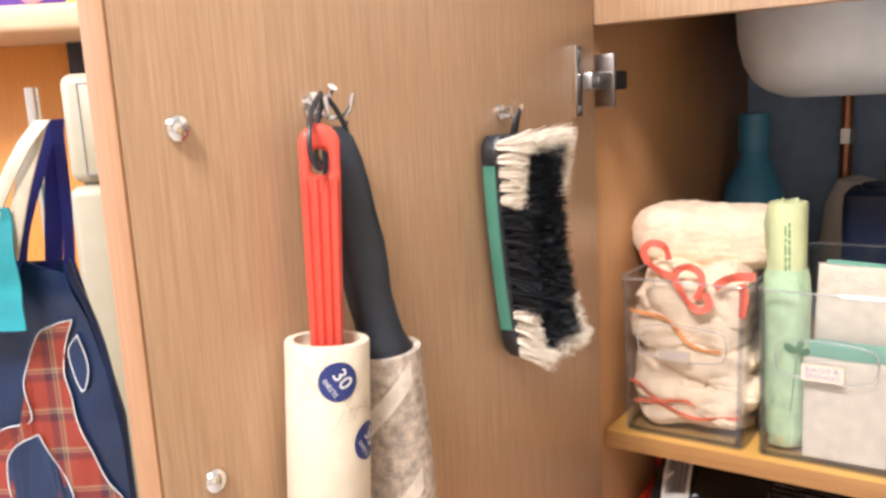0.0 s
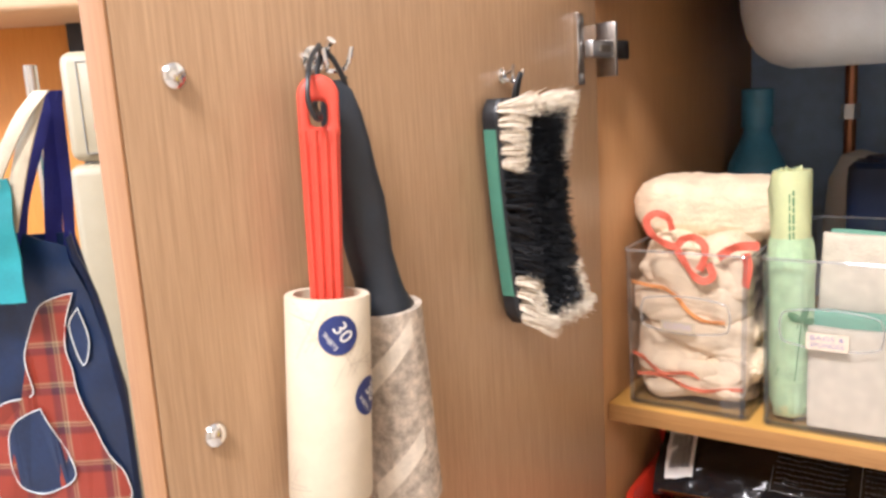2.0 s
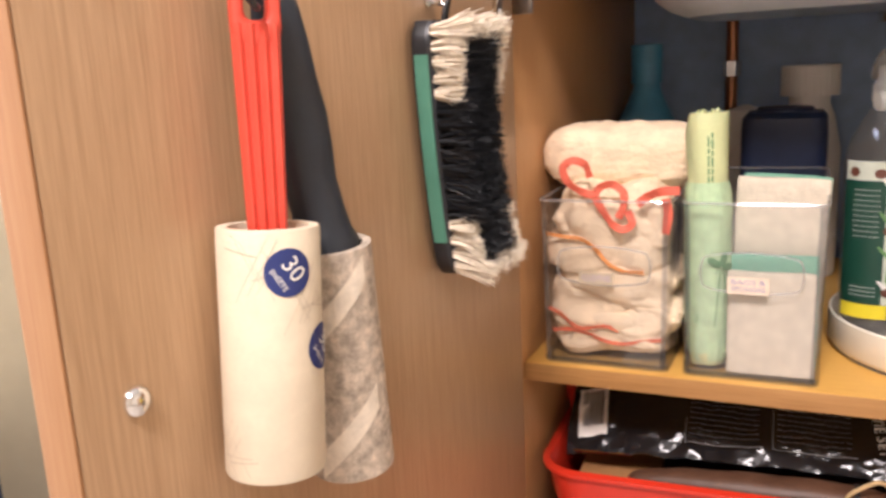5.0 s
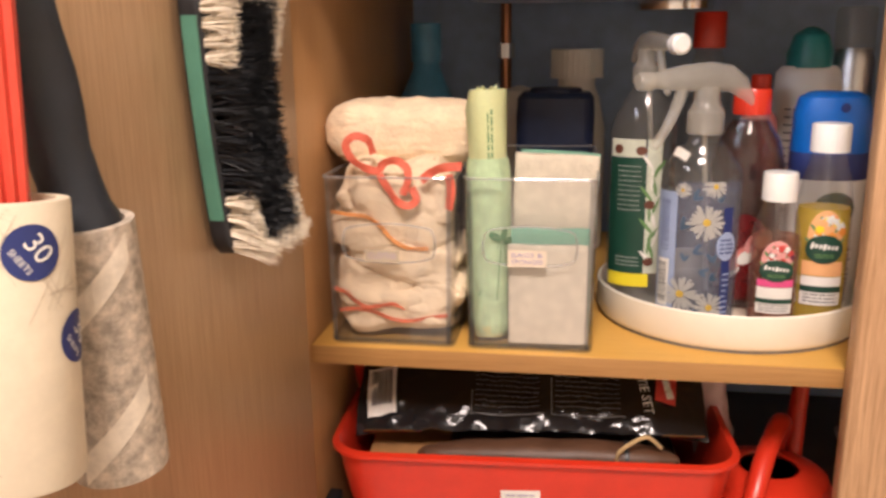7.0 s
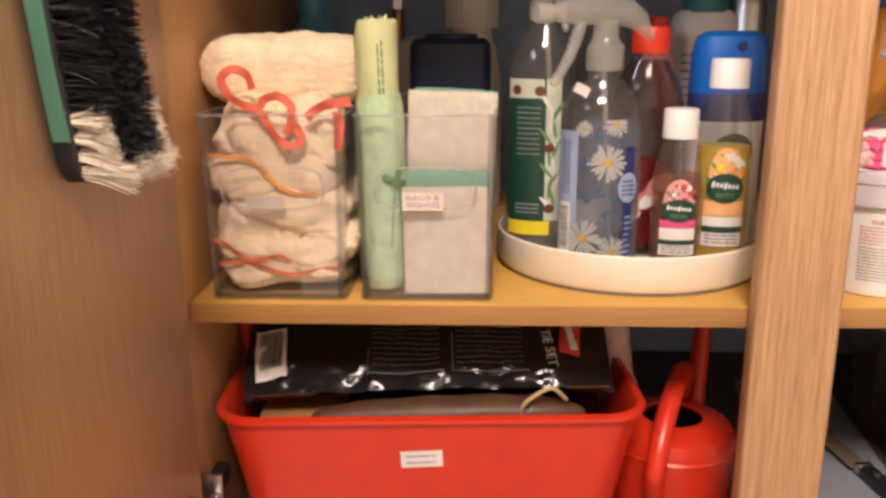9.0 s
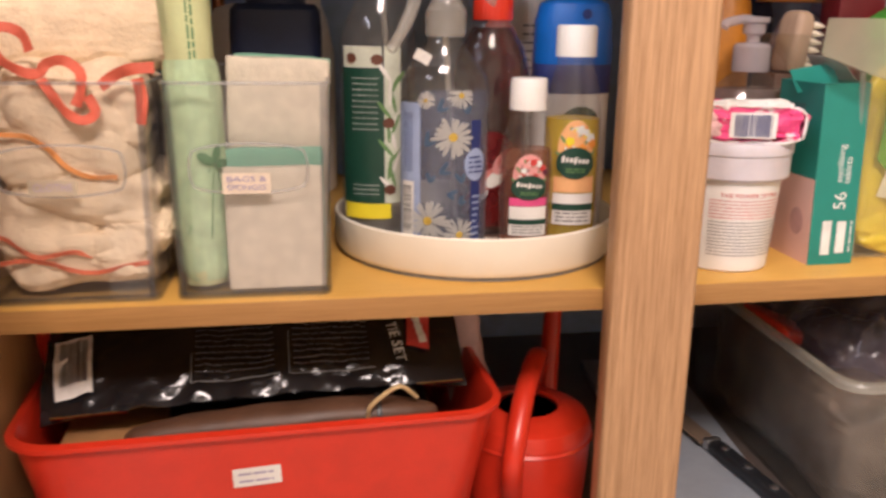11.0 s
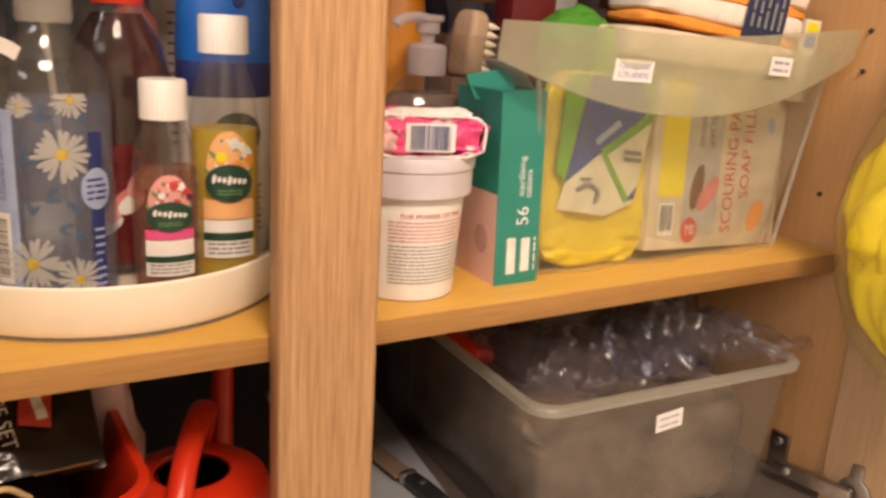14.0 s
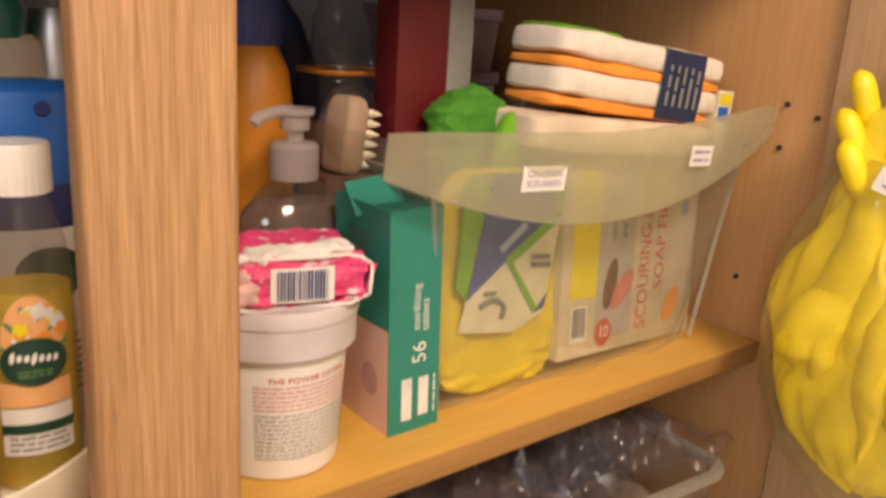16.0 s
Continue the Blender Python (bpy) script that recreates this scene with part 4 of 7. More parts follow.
def tiny_scent_bottle(label, at, kr, c0, c1, k, liquid, accent, turn, fill):
    """A round-shouldered disinfectant bottle; its white ribbed cap spans c0 to c1, k scales the label."""
    prof = [(0.0175 * kr, 0.0), (0.0205 * kr, 0.003), (0.0208 * kr, 0.60 * c0), (0.0202 * kr, 0.72 * c0), (0.0178 * kr, 0.84 * c0), (0.0134 * kr, 0.945 * c0), (0.0118 * kr, c0 + 0.002)]
    b = bottle("disinfectant_bottle", label, at, prof, M_GLASSY, turn, 1.0, 0.82, fill, liquid, "disinfectant bottles")
    capped(b, 0.0143 * kr, c0, c1, M_WHITE, 30, "white ribbed screw cap")
    w, r, q = 0.0158 * kr, 0.0208 * kr, dict(sx=1.0, sy=0.82)
    lb = art(b, "label", grid_patch(-w, w, (0.009 + 0.008 * k), (0.009 + (0.023 if accent is M_PEACH else 0.0258) * k)), M_PAPER, r, -90, 0.0004, **q, label="printed front label")
    band = 0.0235 if accent is M_PEACH else 0.0262
    art(b, "label_band", grid_patch(-w, w, (0.009 + band * k), (0.009 + 0.031 * k)), accent, r, -90, 0.0005, **q, parent=lb)
    art(b, "label_stripe", bars(-w, w, (0.009 + 0.0155 * k), (0.009 + 0.0175 * k), 1, 0.0032 * k, 2, False), M_DGREEN, r, -90, 0.0008, **q, parent=lb)
    art(b, "small_print", bars(-w * 0.8, w * 0.8, (0.009 + 0.009 * k), (0.009 + 0.0145 * k), 3, 0.0007 * k, 3), M_GREY, r, -90, 0.0008, **q, parent=lb)
    art(b, "label_arch", sheet(lambda u, v: (0.0135 * kr * v * math.cos(2 * math.pi * u), 0, (0.009 + 0.0425 * k) + 0.0150 * k * v * math.sin(2 * math.pi * u)), 28, 3), M_PEACH if accent is M_PEACH else M_BLUSH, r, -90, 0.0003, **q, parent=lb)
    rng = random.Random(int(k * 100))
    inks = (M_ORANGE, M_PALEINK, M_PEACH, M_ORANGE, M_PALEINK, M_YELLOW) if accent is M_PEACH else (M_REDINK, M_PALEINK, M_BLUSH, M_PLUM, M_REDINK, M_PALEINK)
    for i in range(24):
        a, s = radians(12 + 156 * ((i * 0.382) % 1.0)), 0.35 + 0.65 * ((i * 0.618) % 1.0)
        fx, fz, fr = 0.0128 * kr * s * math.cos(a), 0.009 + (0.0430 + 0.0135 * s * math.sin(a)) * k, rng.uniform(0.0012, 0.0019) * k
        turn0 = rng.uniform(0, 72)
        bloom = join(oval(fx, fz, fr * 0.6, fr * 0.6, 8), *[oval(fx + fr * 0.8 * math.cos(radians(turn0 + 72 * j)), fz + fr * 0.8 * math.sin(radians(turn0 + 72 * j)), fr * 0.62, fr * 0.62, 8) for j in range(5)])
        fl = art(b, "printed_flower", bloom, inks[i % 6], r, -90, 0.0005 + i * 0.00005, **q, parent=lb)
    for i in range(6):
        a = radians(15 + 30 * i)
        art(b, "printed_leaf", moved(oval(0, 0, 0.0008 * k, 0.0026 * k, 10), pose(0.0125 * kr * math.cos(a), 0, 0.009 + (0.0375 + 0.0150 * math.sin(a)) * k, 0, 60 * math.cos(a), 0)), M_LEAFINK, r, -90, 0.0004, **q, parent=lb)
    art(b, "badge", sheet(lambda u, v: (0.0136 * kr * v * math.cos(2 * math.pi * u), 0, (0.009 + 0.0375 * k) + 0.0074 * k * v * math.sin(2 * math.pi * u)), 28, 3), M_DGREEN, r, -90, 0.0018, **q, parent=lb)
    part("badge_wordmark", wrap(join(*[moved(oval(-0.0085 * kr + 0.0028 * kr * i, 0, 0.0011 * kr, (0.0019 if i == 0 or i == 3 else 0.0012) * k, 10), pose(0, 0, 0.009 + (0.0382 + 0.0002 * i) * k, 0, 12, 0)) for i in range(7)]), r, -90, 0.0023, **q), M_PAPER, lb, "", False)
    part("badge_print", wrap(bars(-0.0066 * kr, 0.0066 * kr, 0.009 + 0.0328 * k, 0.009 + 0.0354 * k, 2, 0.0006 * k, 9), r, -90, 0.0023, **q), M_LEAFINK, lb, "", False)
    return b


M_PEACH = surface("peach_ink", (0.86, 0.46, 0.20), 0.5, var=0.1)
M_BLUSH = surface("blush_ink", (0.78, 0.36, 0.34), 0.5, var=0.1)
M_PLUM = surface("plum_ink", (0.12, 0.02, 0.05), 0.5)
M_PALEINK = surface("pale_ink", (0.80, 0.82, 0.78), 0.6)
M_LEAFINK = surface("leaf_green_ink", (0.14, 0.28, 0.10), 0.5)
tiny_scent_bottle("small clear disinfectant bottle with white cap and berry label", (0.4210, 0.066, ZTT), 1.04, 0.121, 0.146, 1.36, M_PLIQ, M_MAGENTA, -4, 0.090)
tiny_scent_bottle("taller yellow disinfectant bottle with white cap and orange blossom label", (0.4655, 0.087, ZTT), 1.16, 0.162, 0.187, 1.79, M_YLIQ, M_PEACH, -6, 0.112)


def trigger(b, z, mat, turn, k=1.0):
    """A trigger spray head: collar, neck, hood with nozzle and lever."""
    m = pose(0, 0, z, 0, 0, turn) @ Matrix.Scale(k, 4)
    part("collar", moved(lathe([(0.0140, 0), (0.0148, 0.002), (0.0148, 0.018), (0.0125, 0.021), (0.010, 0.026), (0.010, 0.038)], 40), m), mat, b, "ribbed milky collar")
    hood = []
    for x, zc, w, h in ((-0.052, 0.043, 0.010, 0.010), (-0.040, 0.044, 0.014, 0.016), (-0.022, 0.045, 0.017, 0.021), (0.0, 0.046, 0.018, 0.023), (0.020, 0.044, 0.017, 0.022), (0.034, 0.036, 0.013, 0.020), (0.042, 0.026, 0.008, 0.010)):
        hood.append([(x, w / 2 * math.cos(2 * math.pi * i / 20), zc + h / 2 * math.sin(2 * math.pi * i / 20)) for i in range(20)])
    part("hood", moved(loft(hood), m), mat, b)
    part("nozzle", moved(lathe([(0.0065, -0.062), (0.0075, -0.060), (0.0075, -0.050), (0.006, -0.049)], 20), m @ pose(0, 0, 0.043, 0, 90, 0)), mat, b)
    part("lever", moved(tube(spline([(-0.022, 0, 0.038), (-0.028, 0, 0.020), (-0.036, 0, 0.004), (-0.046, 0, -0.010)]), [0.005] * 8 + [0.0045] * 8 + [0.004] * 8 + [0.003], 10), m), mat, b, "curved trigger lever")
    part("dip_tube", moved(tube([(0, 0, 0.0), (0.004, 0, -0.06), (0.010, 0, -0.15)], 0.0025, 8), pose(0, 0, z)), mat, b)


# clear trigger spray printed with daisies
R3 = 0.0365
daisy = bottle("spray_bottle", "clear trigger spray bottle printed with white daisies", (0.3570, 0.092, ZTT), [(0.033, 0), (R3, 0.004), (R3, 0.136), (0.0345, 0.146), (0.026, 0.158), (0.0150, 0.170), (0.0135, 0.184)], M_GLASSY, 0, 1.0, 0.72, 0.125, M_CLIQ, "trigger sprays")
trigger(daisy, 0.177, M_SPRAYHEAD, 24, 1.12)
q3 = dict(sx=1.0, sy=0.72)
M_PALEB = surface("pale_blue_ink", (0.34, 0.42, 0.62), 0.5, var=0.15)
M_BLUEGREY = clear("blue_print_film", (0.88, 0.91, 0.97), 0.1, 0.20, (0.42, 0.48, 0.74))
M_DAISYEYE = surface("daisy_centre_ink", (0.62, 0.42, 0.06), 0.6, var=0.3, scale=300)
M_PETAL = clear("petal_print", (0.9, 0.9, 0.9), 0.3, 0.80, (0.80, 0.79, 0.74))
M_BLUELEAF = clear("dusty_blue_ink", (0.7, 0.8, 0.9), 0.3, 0.5, (0.16, 0.28, 0.42))
art(daisy, "printed_sleeve", sheet(lambda u, v: (-0.022 + 0.066 * u, 0, 0.004 + 0.132 * v), 36, 2), M_BLUEGREY, R3, -95, 0.0006, **q3, label="clear printed label film")
side = art(daisy, "side_label", grid_patch(-0.046, -0.018, 0.010, 0.126), M_PALEB, R3, -100, 0.0009, **q3, label="blue back label")
art(daisy, "code_panel", grid_patch(-0.040, -0.024, 0.016, 0.062), M_PAPER, R3, -100, 0.0013, **q3, parent=side)
art(daisy, "barcode", moved(barcode(-0.019, 0.019, -0.0055, 0.0055, 6), pose(-0.032, 0, 0.039, 0, 90, 0)), M_GREY, R3, -100, 0.0018, **q3, parent=side)
art(daisy, "small_print", moved(bars(-0.024, 0.024, -0.006, 0.006, 4, 0.0010, 9), pose(-0.031, 0, 0.094, 0, 90, 0)), M_NAVY, R3, -100, 0.0015, **q3, parent=side)
navy = art(daisy, "name_panel", grid_patch(0.022, 0.032, 0.006, 0.112), M_NAVY, R3, -95, 0.0010, **q3)
art(daisy, "small_print", bars(0.0232, 0.0308, 0.010, 0.052, 8, 0.0018, 12), M_PALEB, R3, -95, 0.0015, **q3, parent=navy)
art(daisy, "round_badge", sheet(lambda u, v: (0.026 + 0.0105 * v * math.cos(2 * math.pi * u), 0, 0.076 + 0.0135 * v * math.sin(2 * math.pi * u)), 28, 3), M_PALEB, R3, -95, 0.0017, **q3, parent=navy)
art(daisy, "badge_print", bars(0.019, 0.033, 0.068, 0.084, 4, 0.0015, 15), M_NAVY, R3, -95, 0.0021, **q3, parent=navy)
rng = random.Random(21)
for cx, cz, rr in ((0.006, 0.099, 0.0178), (-0.014, 0.030, 0.0185), (0.012, 0.018, 0.0150), (0.012, 0.132, 0.012), (-0.016, 0.128, 0.008)):
    bm = bmesh.new()
    mid = bm.verts.new((cx, 0, cz))
    for i in range(19):
        a, ln, hw = 2 * math.pi * i / 19 + rng.uniform(-0.1, 0.1), rr * rng.uniform(0.82, 1.05), rr * rng.uniform(0.075, 0.105)
        c, s = math.cos(a), math.sin(a)
        bm.faces.new([mid] + [bm.verts.new((cx + ln * f * c - hw * g * s, 0, cz + ln * f * s + hw * g * c)) for f, g in ((0.45, -0.8), (0.8, -1), (0.96, -0.6), (1, 0.1), (0.94, 0.7), (0.75, 1), (0.45, 0.8))])
    for v in bm.verts:
        v.co.z = min(max(v.co.z, 0.004), 0.136)
    bloom = art(daisy, "printed_daisy", bm, M_PETAL, R3, -95, 0.0014, **q3)
    art(daisy, "daisy_centre", oval(cx, max(cz, 0.008), rr * 0.20, rr * 0.20, 14), M_DAISYEYE, R3, -95, 0.0020, **q3, parent=bloom)
for cx, cz, a, ln in ((-0.004, 0.070, 35, 0.010), (0.014, 0.062, -40, 0.009), (-0.012, 0.062, -20, 0.008), (0.002, 0.052, 70, 0.008), (-0.006, 0.120, 20, 0.010), (0.018, 0.118, -30, 0.008), (-0.016, 0.092, 10, 0.011), (0.012, 0.044, 20, 0.007), (-0.002, 0.012, 50, 0.007)):
    leaf = join(oval(0, ln * 0.5, 0.0019, ln * 0.6, 10), moved(oval(0, ln * 0.4, 0.0015, ln * 0.5, 10), pose(0, 0, 0, 0, 55, 0)))
    art(daisy, "printed_leaf", moved(leaf, pose(cx, 0, cz, 0, a, 0)), M_BLUELEAF, R3, -95, 0.0010, **q3)
scrap = thing("paper_tag", "scrap of cream paper stuck to the spray bottle", "tag", m=pose(0.334, 0.060, 0.573, 12, 28, -12))
part("scrap", sheet(lambda u, v: ((u - 0.5) * 0.013, 0.0015 * math.sin(3 * u), (v - 0.5) * 0.009), 6, 4, 0.0004), M_PAPER, scrap)

# clear trigger spray with the dark green label
R4 = 0.034
M_GREYINK = surface("pale_grey_ink", (0.42, 0.45, 0.42), 0.6)
gspray = thing("spray_bottle", "wide clear trigger spray bottle with dark green and yellow label", "bottle", (0.3060, 0.148, ZTT), 0, "trigger sprays")
wide = [(0.031, 0, 0), (R4, 0.004, 0), (R4, 0.168, 0), (0.0325, 0.182, 0.001), (0.024, 0.202, 0.003), (0.0140, 0.220, 0.004), (0.0110, 0.236, 0.004)]
part("body", loft([ring(r, z, 48, 0.95, 0.8, c) for r, z, c in wide], True, False), M_GLASSY, gspray)
part("liquid", loft([ring(r - 0.0016, max(z, 0.002), 48, 0.95, 0.8, c) for r, z, c in wide[:2]] + [ring(R4 - 0.0016, 0.12, 48, 0.95, 0.8)]), M_CLIQ, gspray)
headless = len(gspray.children)
trigger(gspray, 0.220, M_SPRAYHEAD, 112, 0.86)
for ob in gspray.children[headless:]:
    ob.matrix_local = pose(0.004, 0, 0)
part("nozzle_cap", moved(lathe([(0.008, 0), (0.0095, 0.002), (0.0095, 0.012), (0.007, 0.014), (0.0005, 0.014)], 24), pose(0.0220, -0.0445, 0.257, 0, 90, -68)), M_WHITE, gspray, "round white nozzle cap")
q4 = dict(sx=0.95, sy=0.8)
M_PALMY = surface("palm_print", (0.62, 0.66, 0.55), 0.5)
lab = art(gspray, "label", grid_patch(-0.036, 0.008, 0.034, 0.150), M_DGREEN, R4, -98, 0.0005, **q4, label="dark green label with white print")
art(gspray, "label_foot", grid_patch(-0.034, 0.014, 0.020, 0.0335), M_YELLOW, R4, -98, 0.0005, **q4, parent=lab)
art(gspray, "label_side", grid_patch(0.0082, 0.024, 0.034, 0.168), M_PALMY, R4, -98, 0.0005, **q4, parent=lab)
art(gspray, "label_head", grid_patch(-0.034, 0.006, 0.1505, 0.168), M_PALMY, R4, -98, 0.0005, **q4, parent=lab)
art(gspray, "small_print", bars(-0.022, 0.003, 0.096, 0.144, 10, 0.0007, 31), M_GREYINK, R4, -98, 0.0010, **q4, parent=lab)
art(gspray, "small_print", bars(-0.022, 0.003, 0.040, 0.052, 3, 0.0008, 33), M_GREYINK, R4, -98, 0.0010, **q4, parent=lab)
M_COCO = surface("brown_ink", (0.14, 0.05, 0.03), 0.5)
for i in range(16):
    a = (-34 + 16 * (i % 5)) + (i * 13) % 9
    art(gspray, "printed_frond", moved(oval(0, 0.006, 0.0018, 0.0105, 12), pose(0.0150 + 0.003 * math.sin(i * 2.4), 0, 0.046 + 0.0064 * i, 0, a * 1.3, 0)), M_LEAFINK if i % 3 else M_PAPER, R4, -98, 0.0010, **q4, parent=lab)
for cx, cz in ((-0.022, 0.158), (0.002, 0.157), (0.012, 0.104), (0.013, 0.046)):
    art(gspray, "printed_coconut", oval(cx, cz, 0.0055, 0.0045, 12), M_COCO, R4, -98, 0.0014, **q4, parent=lab)

# red liquid bottle with red cap
redb = bottle("cleaner_bottle", "clear bottle of dark red cleaner with bright red cap", (0.4080, 0.150, ZTT), [(0.034, 0), (0.036, 0.004), (0.036, 0.09), (0.033, 0.12), (0.036, 0.140), (0.030, 0.165), (0.017, 0.186), (0.0155, 0.195)], M_GLASSY, 0, 1, 0.8, 0.184, M_RLIQ)
capped(redb, 0.0175, 0.190, 0.214, M_RED, 30, "bright red screw cap")
M_PINKINK = surface("pink_ink", (0.70, 0.22, 0.20), 0.5, var=0.3)
M_ROSE = clear("rose_print", (0.80, 0.3, 0.3), 0.2, 0.45, (0.50, 0.06, 0.07))
rlab = art(redb, "label", sheet(lambda u, v: (-0.032 + 0.062 * u, 0, 0.010 + (0.060 + 0.026 * math.sin(math.pi * u)) * v), 24, 4), M_ROSE, 0.036, -95, 0.0006, sx=1, sy=0.8, label="red label with pale pink swirl")
for i in range(9):
    art(redb, "printed_swirl", moved(oval(0, 0, 0.0035 + 0.0005 * i, 0.011, 14), pose(-0.022 + 0.0050 * i, 0, 0.030 + 0.0058 * i + 0.005 * math.sin(i * 2.2), 0, 30 + 10 * (i % 3), 0)), (M_BLUSH, M_PINKINK, M_PALEINK)[i % 3], 0.036, -95, 0.0009 + 0.00008 * i, sx=1, sy=0.8, parent=rlab)

# blue ribbed-shoulder bottle
blue = bottle("cleaner_bottle", "wide bright blue plastic cleaner bottle with hooded cap", (0.4880, 0.170, ZTT), [(0.034, 0), (0.036, 0.004), (0.036, 0.10), (0.0365, 0.125), (0.0365, 0.128)], M_PAPER, 0, 1.0, 0.75)
part("shoulder_band", lathe([(0.0368, 0.126), (0.0372, 0.128), (0.0372, 0.151), (0.0368, 0.152)], 48, 1.0, 0.75), M_NAVY, blue, "dark blue shoulder")
part("hood", lathe([(0.037, 0.152), (0.0375, 0.155), (0.036, 0.19), (0.032, 0.205), (0.022, 0.210), (0.0005, 0.210)], 48, 1.0, 0.75), M_BLUEP, blue, "bright blue hooded cap")
part("cap_button", moved(lathe([(0.004, 0), (0.0045, 0.001), (0.0035, 0.0025)], 16), pose(0.004, -0.0255, 0.196, 90, 0, 0)), M_NAVY, blue)
art(blue, "label_badge", sheet(lambda u, v: (0.006 + 0.020 * v * math.cos(2 * math.pi * u), 0, 0.098 + 0.017 * v * math.sin(2 * math.pi * u)), 24, 4), M_DGREEN, 0.0362, -95, 0.0008, sx=1, sy=0.75)
art(blue, "small_print", bars(-0.024, 0.024, 0.02, 0.06, 8, 0.0018, 41), M_GREY, 0.0362, -90, 0.0008, sx=1, sy=0.75)

# ---- things at the back of the upper shelf ----
M_TURQ = surface("turquoise_plastic", (0.015, 0.22, 0.22), 0.35)
M_DKBLUE = surface("dark_blue_box", (0.016, 0.030, 0.085), 0.45, var=0.2)
M_TEALB = surface("teal_bottle", (0.10, 0.36, 0.60), 0.35)

back1 = bottle("cleaner_bottle", "teal blue cleaner bottle standing at the back", (0.042, 0.40, ZS), [(0.038, 0), (0.040, 0.005), (0.040, 0.17), (0.036, 0.20), (0.024, 0.225), (0.018, 0.24), (0.017, 0.25)], M_TEALB)
capped(back1, 0.020, 0.248, 0.298, M_TEALB, 0, "", 0.014)
back2 = thing("storage_tub", "tall dark blue tub with white screw cap behind the bins", "container", (0.215, 0.30, ZS))
part("body", loft([rrect(0.088, 0.07, 0.014, 0.0), rrect(0.090, 0.072, 0.014, 0.19), rrect(0.088, 0.070, 0.014, 0.208), rrect(0.078, 0.06, 0.012, 0.214)]), M_DKBLUE, back2)
part("lid", lathe([(0.030, 0.2142), (0.030, 0.2175), (0.028, 0.219), (0.0005, 0.219)], 32), M_DKBLUE, back2)
back3 = bottle("cleaner_bottle", "white plastic bottle with wide ribbed cap at the back", (0.238, 0.42, ZS), [(0.036, 0), (0.038, 0.004), (0.038, 0.16), (0.03, 0.2), (0.024, 0.215), (0.024, 0.225)], M_WHITE)
capped(back3, 0.034, 0.225, 0.262, M_WHITE, 30)
back4 = bottle("cleaner_bottle", "rounded pale bottle at the back of the shelf", (0.165, 0.41, ZS), [(0.036, 0), (0.04, 0.01), (0.042, 0.12), (0.036, 0.18), (0.022, 0.21), (0.004, 0.216)], M_WHITE)
back5 = bottle("cleaner_bottle", "clear bottle with red cap at the back", (0.388, 0.315, ZS), [(0.036, 0), (0.038, 0.005), (0.038, 0.16), (0.034, 0.20), (0.02, 0.24), (0.014, 0.26), (0.013, 0.27)], M_GLASSY, level=0.15, liquid=M_CLIQ)
capped(back5, 0.018, 0.262, 0.302, M_RED, 30)
back6 = bottle("cleaner_bottle", "white bottle with turquoise dome cap at the back", (0.492, 0.29, ZS), [(0.034, 0), (0.036, 0.005), (0.036, 0.21), (0.034, 0.235), (0.028, 0.242)], M_WHITE, sy=0.7)
part("cap", lathe([(0.024, 0.240), (0.024, 0.256), (0.018, 0.275), (0.006, 0.283), (0.0005, 0.284)], 40), M_TURQ, back6, "turquoise dome cap")
art(back6, "small_print", bars(-0.022, 0.022, 0.08, 0.2, 14, 0.002, 51), M_GREY, 0.036, -100, 0.0008, sy=0.7)
back7 = bottle("aerosol_can", "slim metal aerosol can with clear cap at the back", (0.540, 0.30, ZS), [(0.021, 0), (0.022, 0.003), (0.022, 0.245), (0.019, 0.256), (0.018, 0.26)], M_STEEL)
part("cap", lathe([(0.0205, 0.256), (0.0205, 0.30), (0.018, 0.304), (0.0005, 0.304)], 32), M_FROST, back7, "translucent cap")
back8 = bottle("cleaner_bottle", "squeeze bottle with narrow red cap at the back", (0.432, 0.235, ZS), [(0.022, 0), (0.024, 0.004), (0.024, 0.15), (0.018, 0.19), (0.010, 0.20), (0.009, 0.205)], M_PINKINK)
capped(back8, 0.0105, 0.204, 0.235, M_RED)
pipe = thing("waste_pipe", "thin upright copper supply pipe at the back of the cupboard", "pipe", (0.139, 0.49, ZS))
part("pipe", lathe([(0.0075, 0.0), (0.0075, 0.34)], 20), surface("copper_pipe", (0.50, 0.24, 0.14), 0.4, 1.0), pipe)
part("compression_nut", lathe([(0.012, 0.25), (0.012, 0.27)], 6), M_STEEL, pipe)

# ---- upper shelf, right half ----
tubp = thing("paste_tub", "white cleaning paste tub with red heading and small print", "tub", (0.5975, 0.060, ZS))
R5 = 0.037
part("body", lathe([(0.0350, 0.0), (0.0370, 0.002), (0.0420, 0.080), (0.0420, 0.082)], 56), M_WHITE, tubp)
part("lid", lathe([(0.0455, 0.078), (0.0472, 0.080), (0.0472, 0.098), (0.0485, 0.099), (0.0485, 0.106), (0.0472, 0.1085), (0.0005, 0.1085)], 56), surface("milky_lid", (0.62, 0.58, 0.61), 0.35, var=0.08, bump=0.05, subsurface=0.1), tubp, "milky white snap-on lid")
q5 = dict(taper=0.0635)
part("heading", wrap(words("THE POWER OF PINK", 0.0050, 0, 0.066, wide=0.048), 0.0370, -88, 0.0004, **q5), M_REDINK, tubp, "red printed heading", False)
part("red_print", wrap(bars(-0.040, 0.040, 0.046, 0.063, 6, 0.0008, 61), 0.0370, -75, 0.0004, **q5), M_PINKINK, tubp, "", False)
part("black_print", wrap(bars(-0.040, 0.040, 0.014, 0.045, 11, 0.0008, 63), 0.0370, -75, 0.0004, **q5), M_GREY, tubp, "", False)

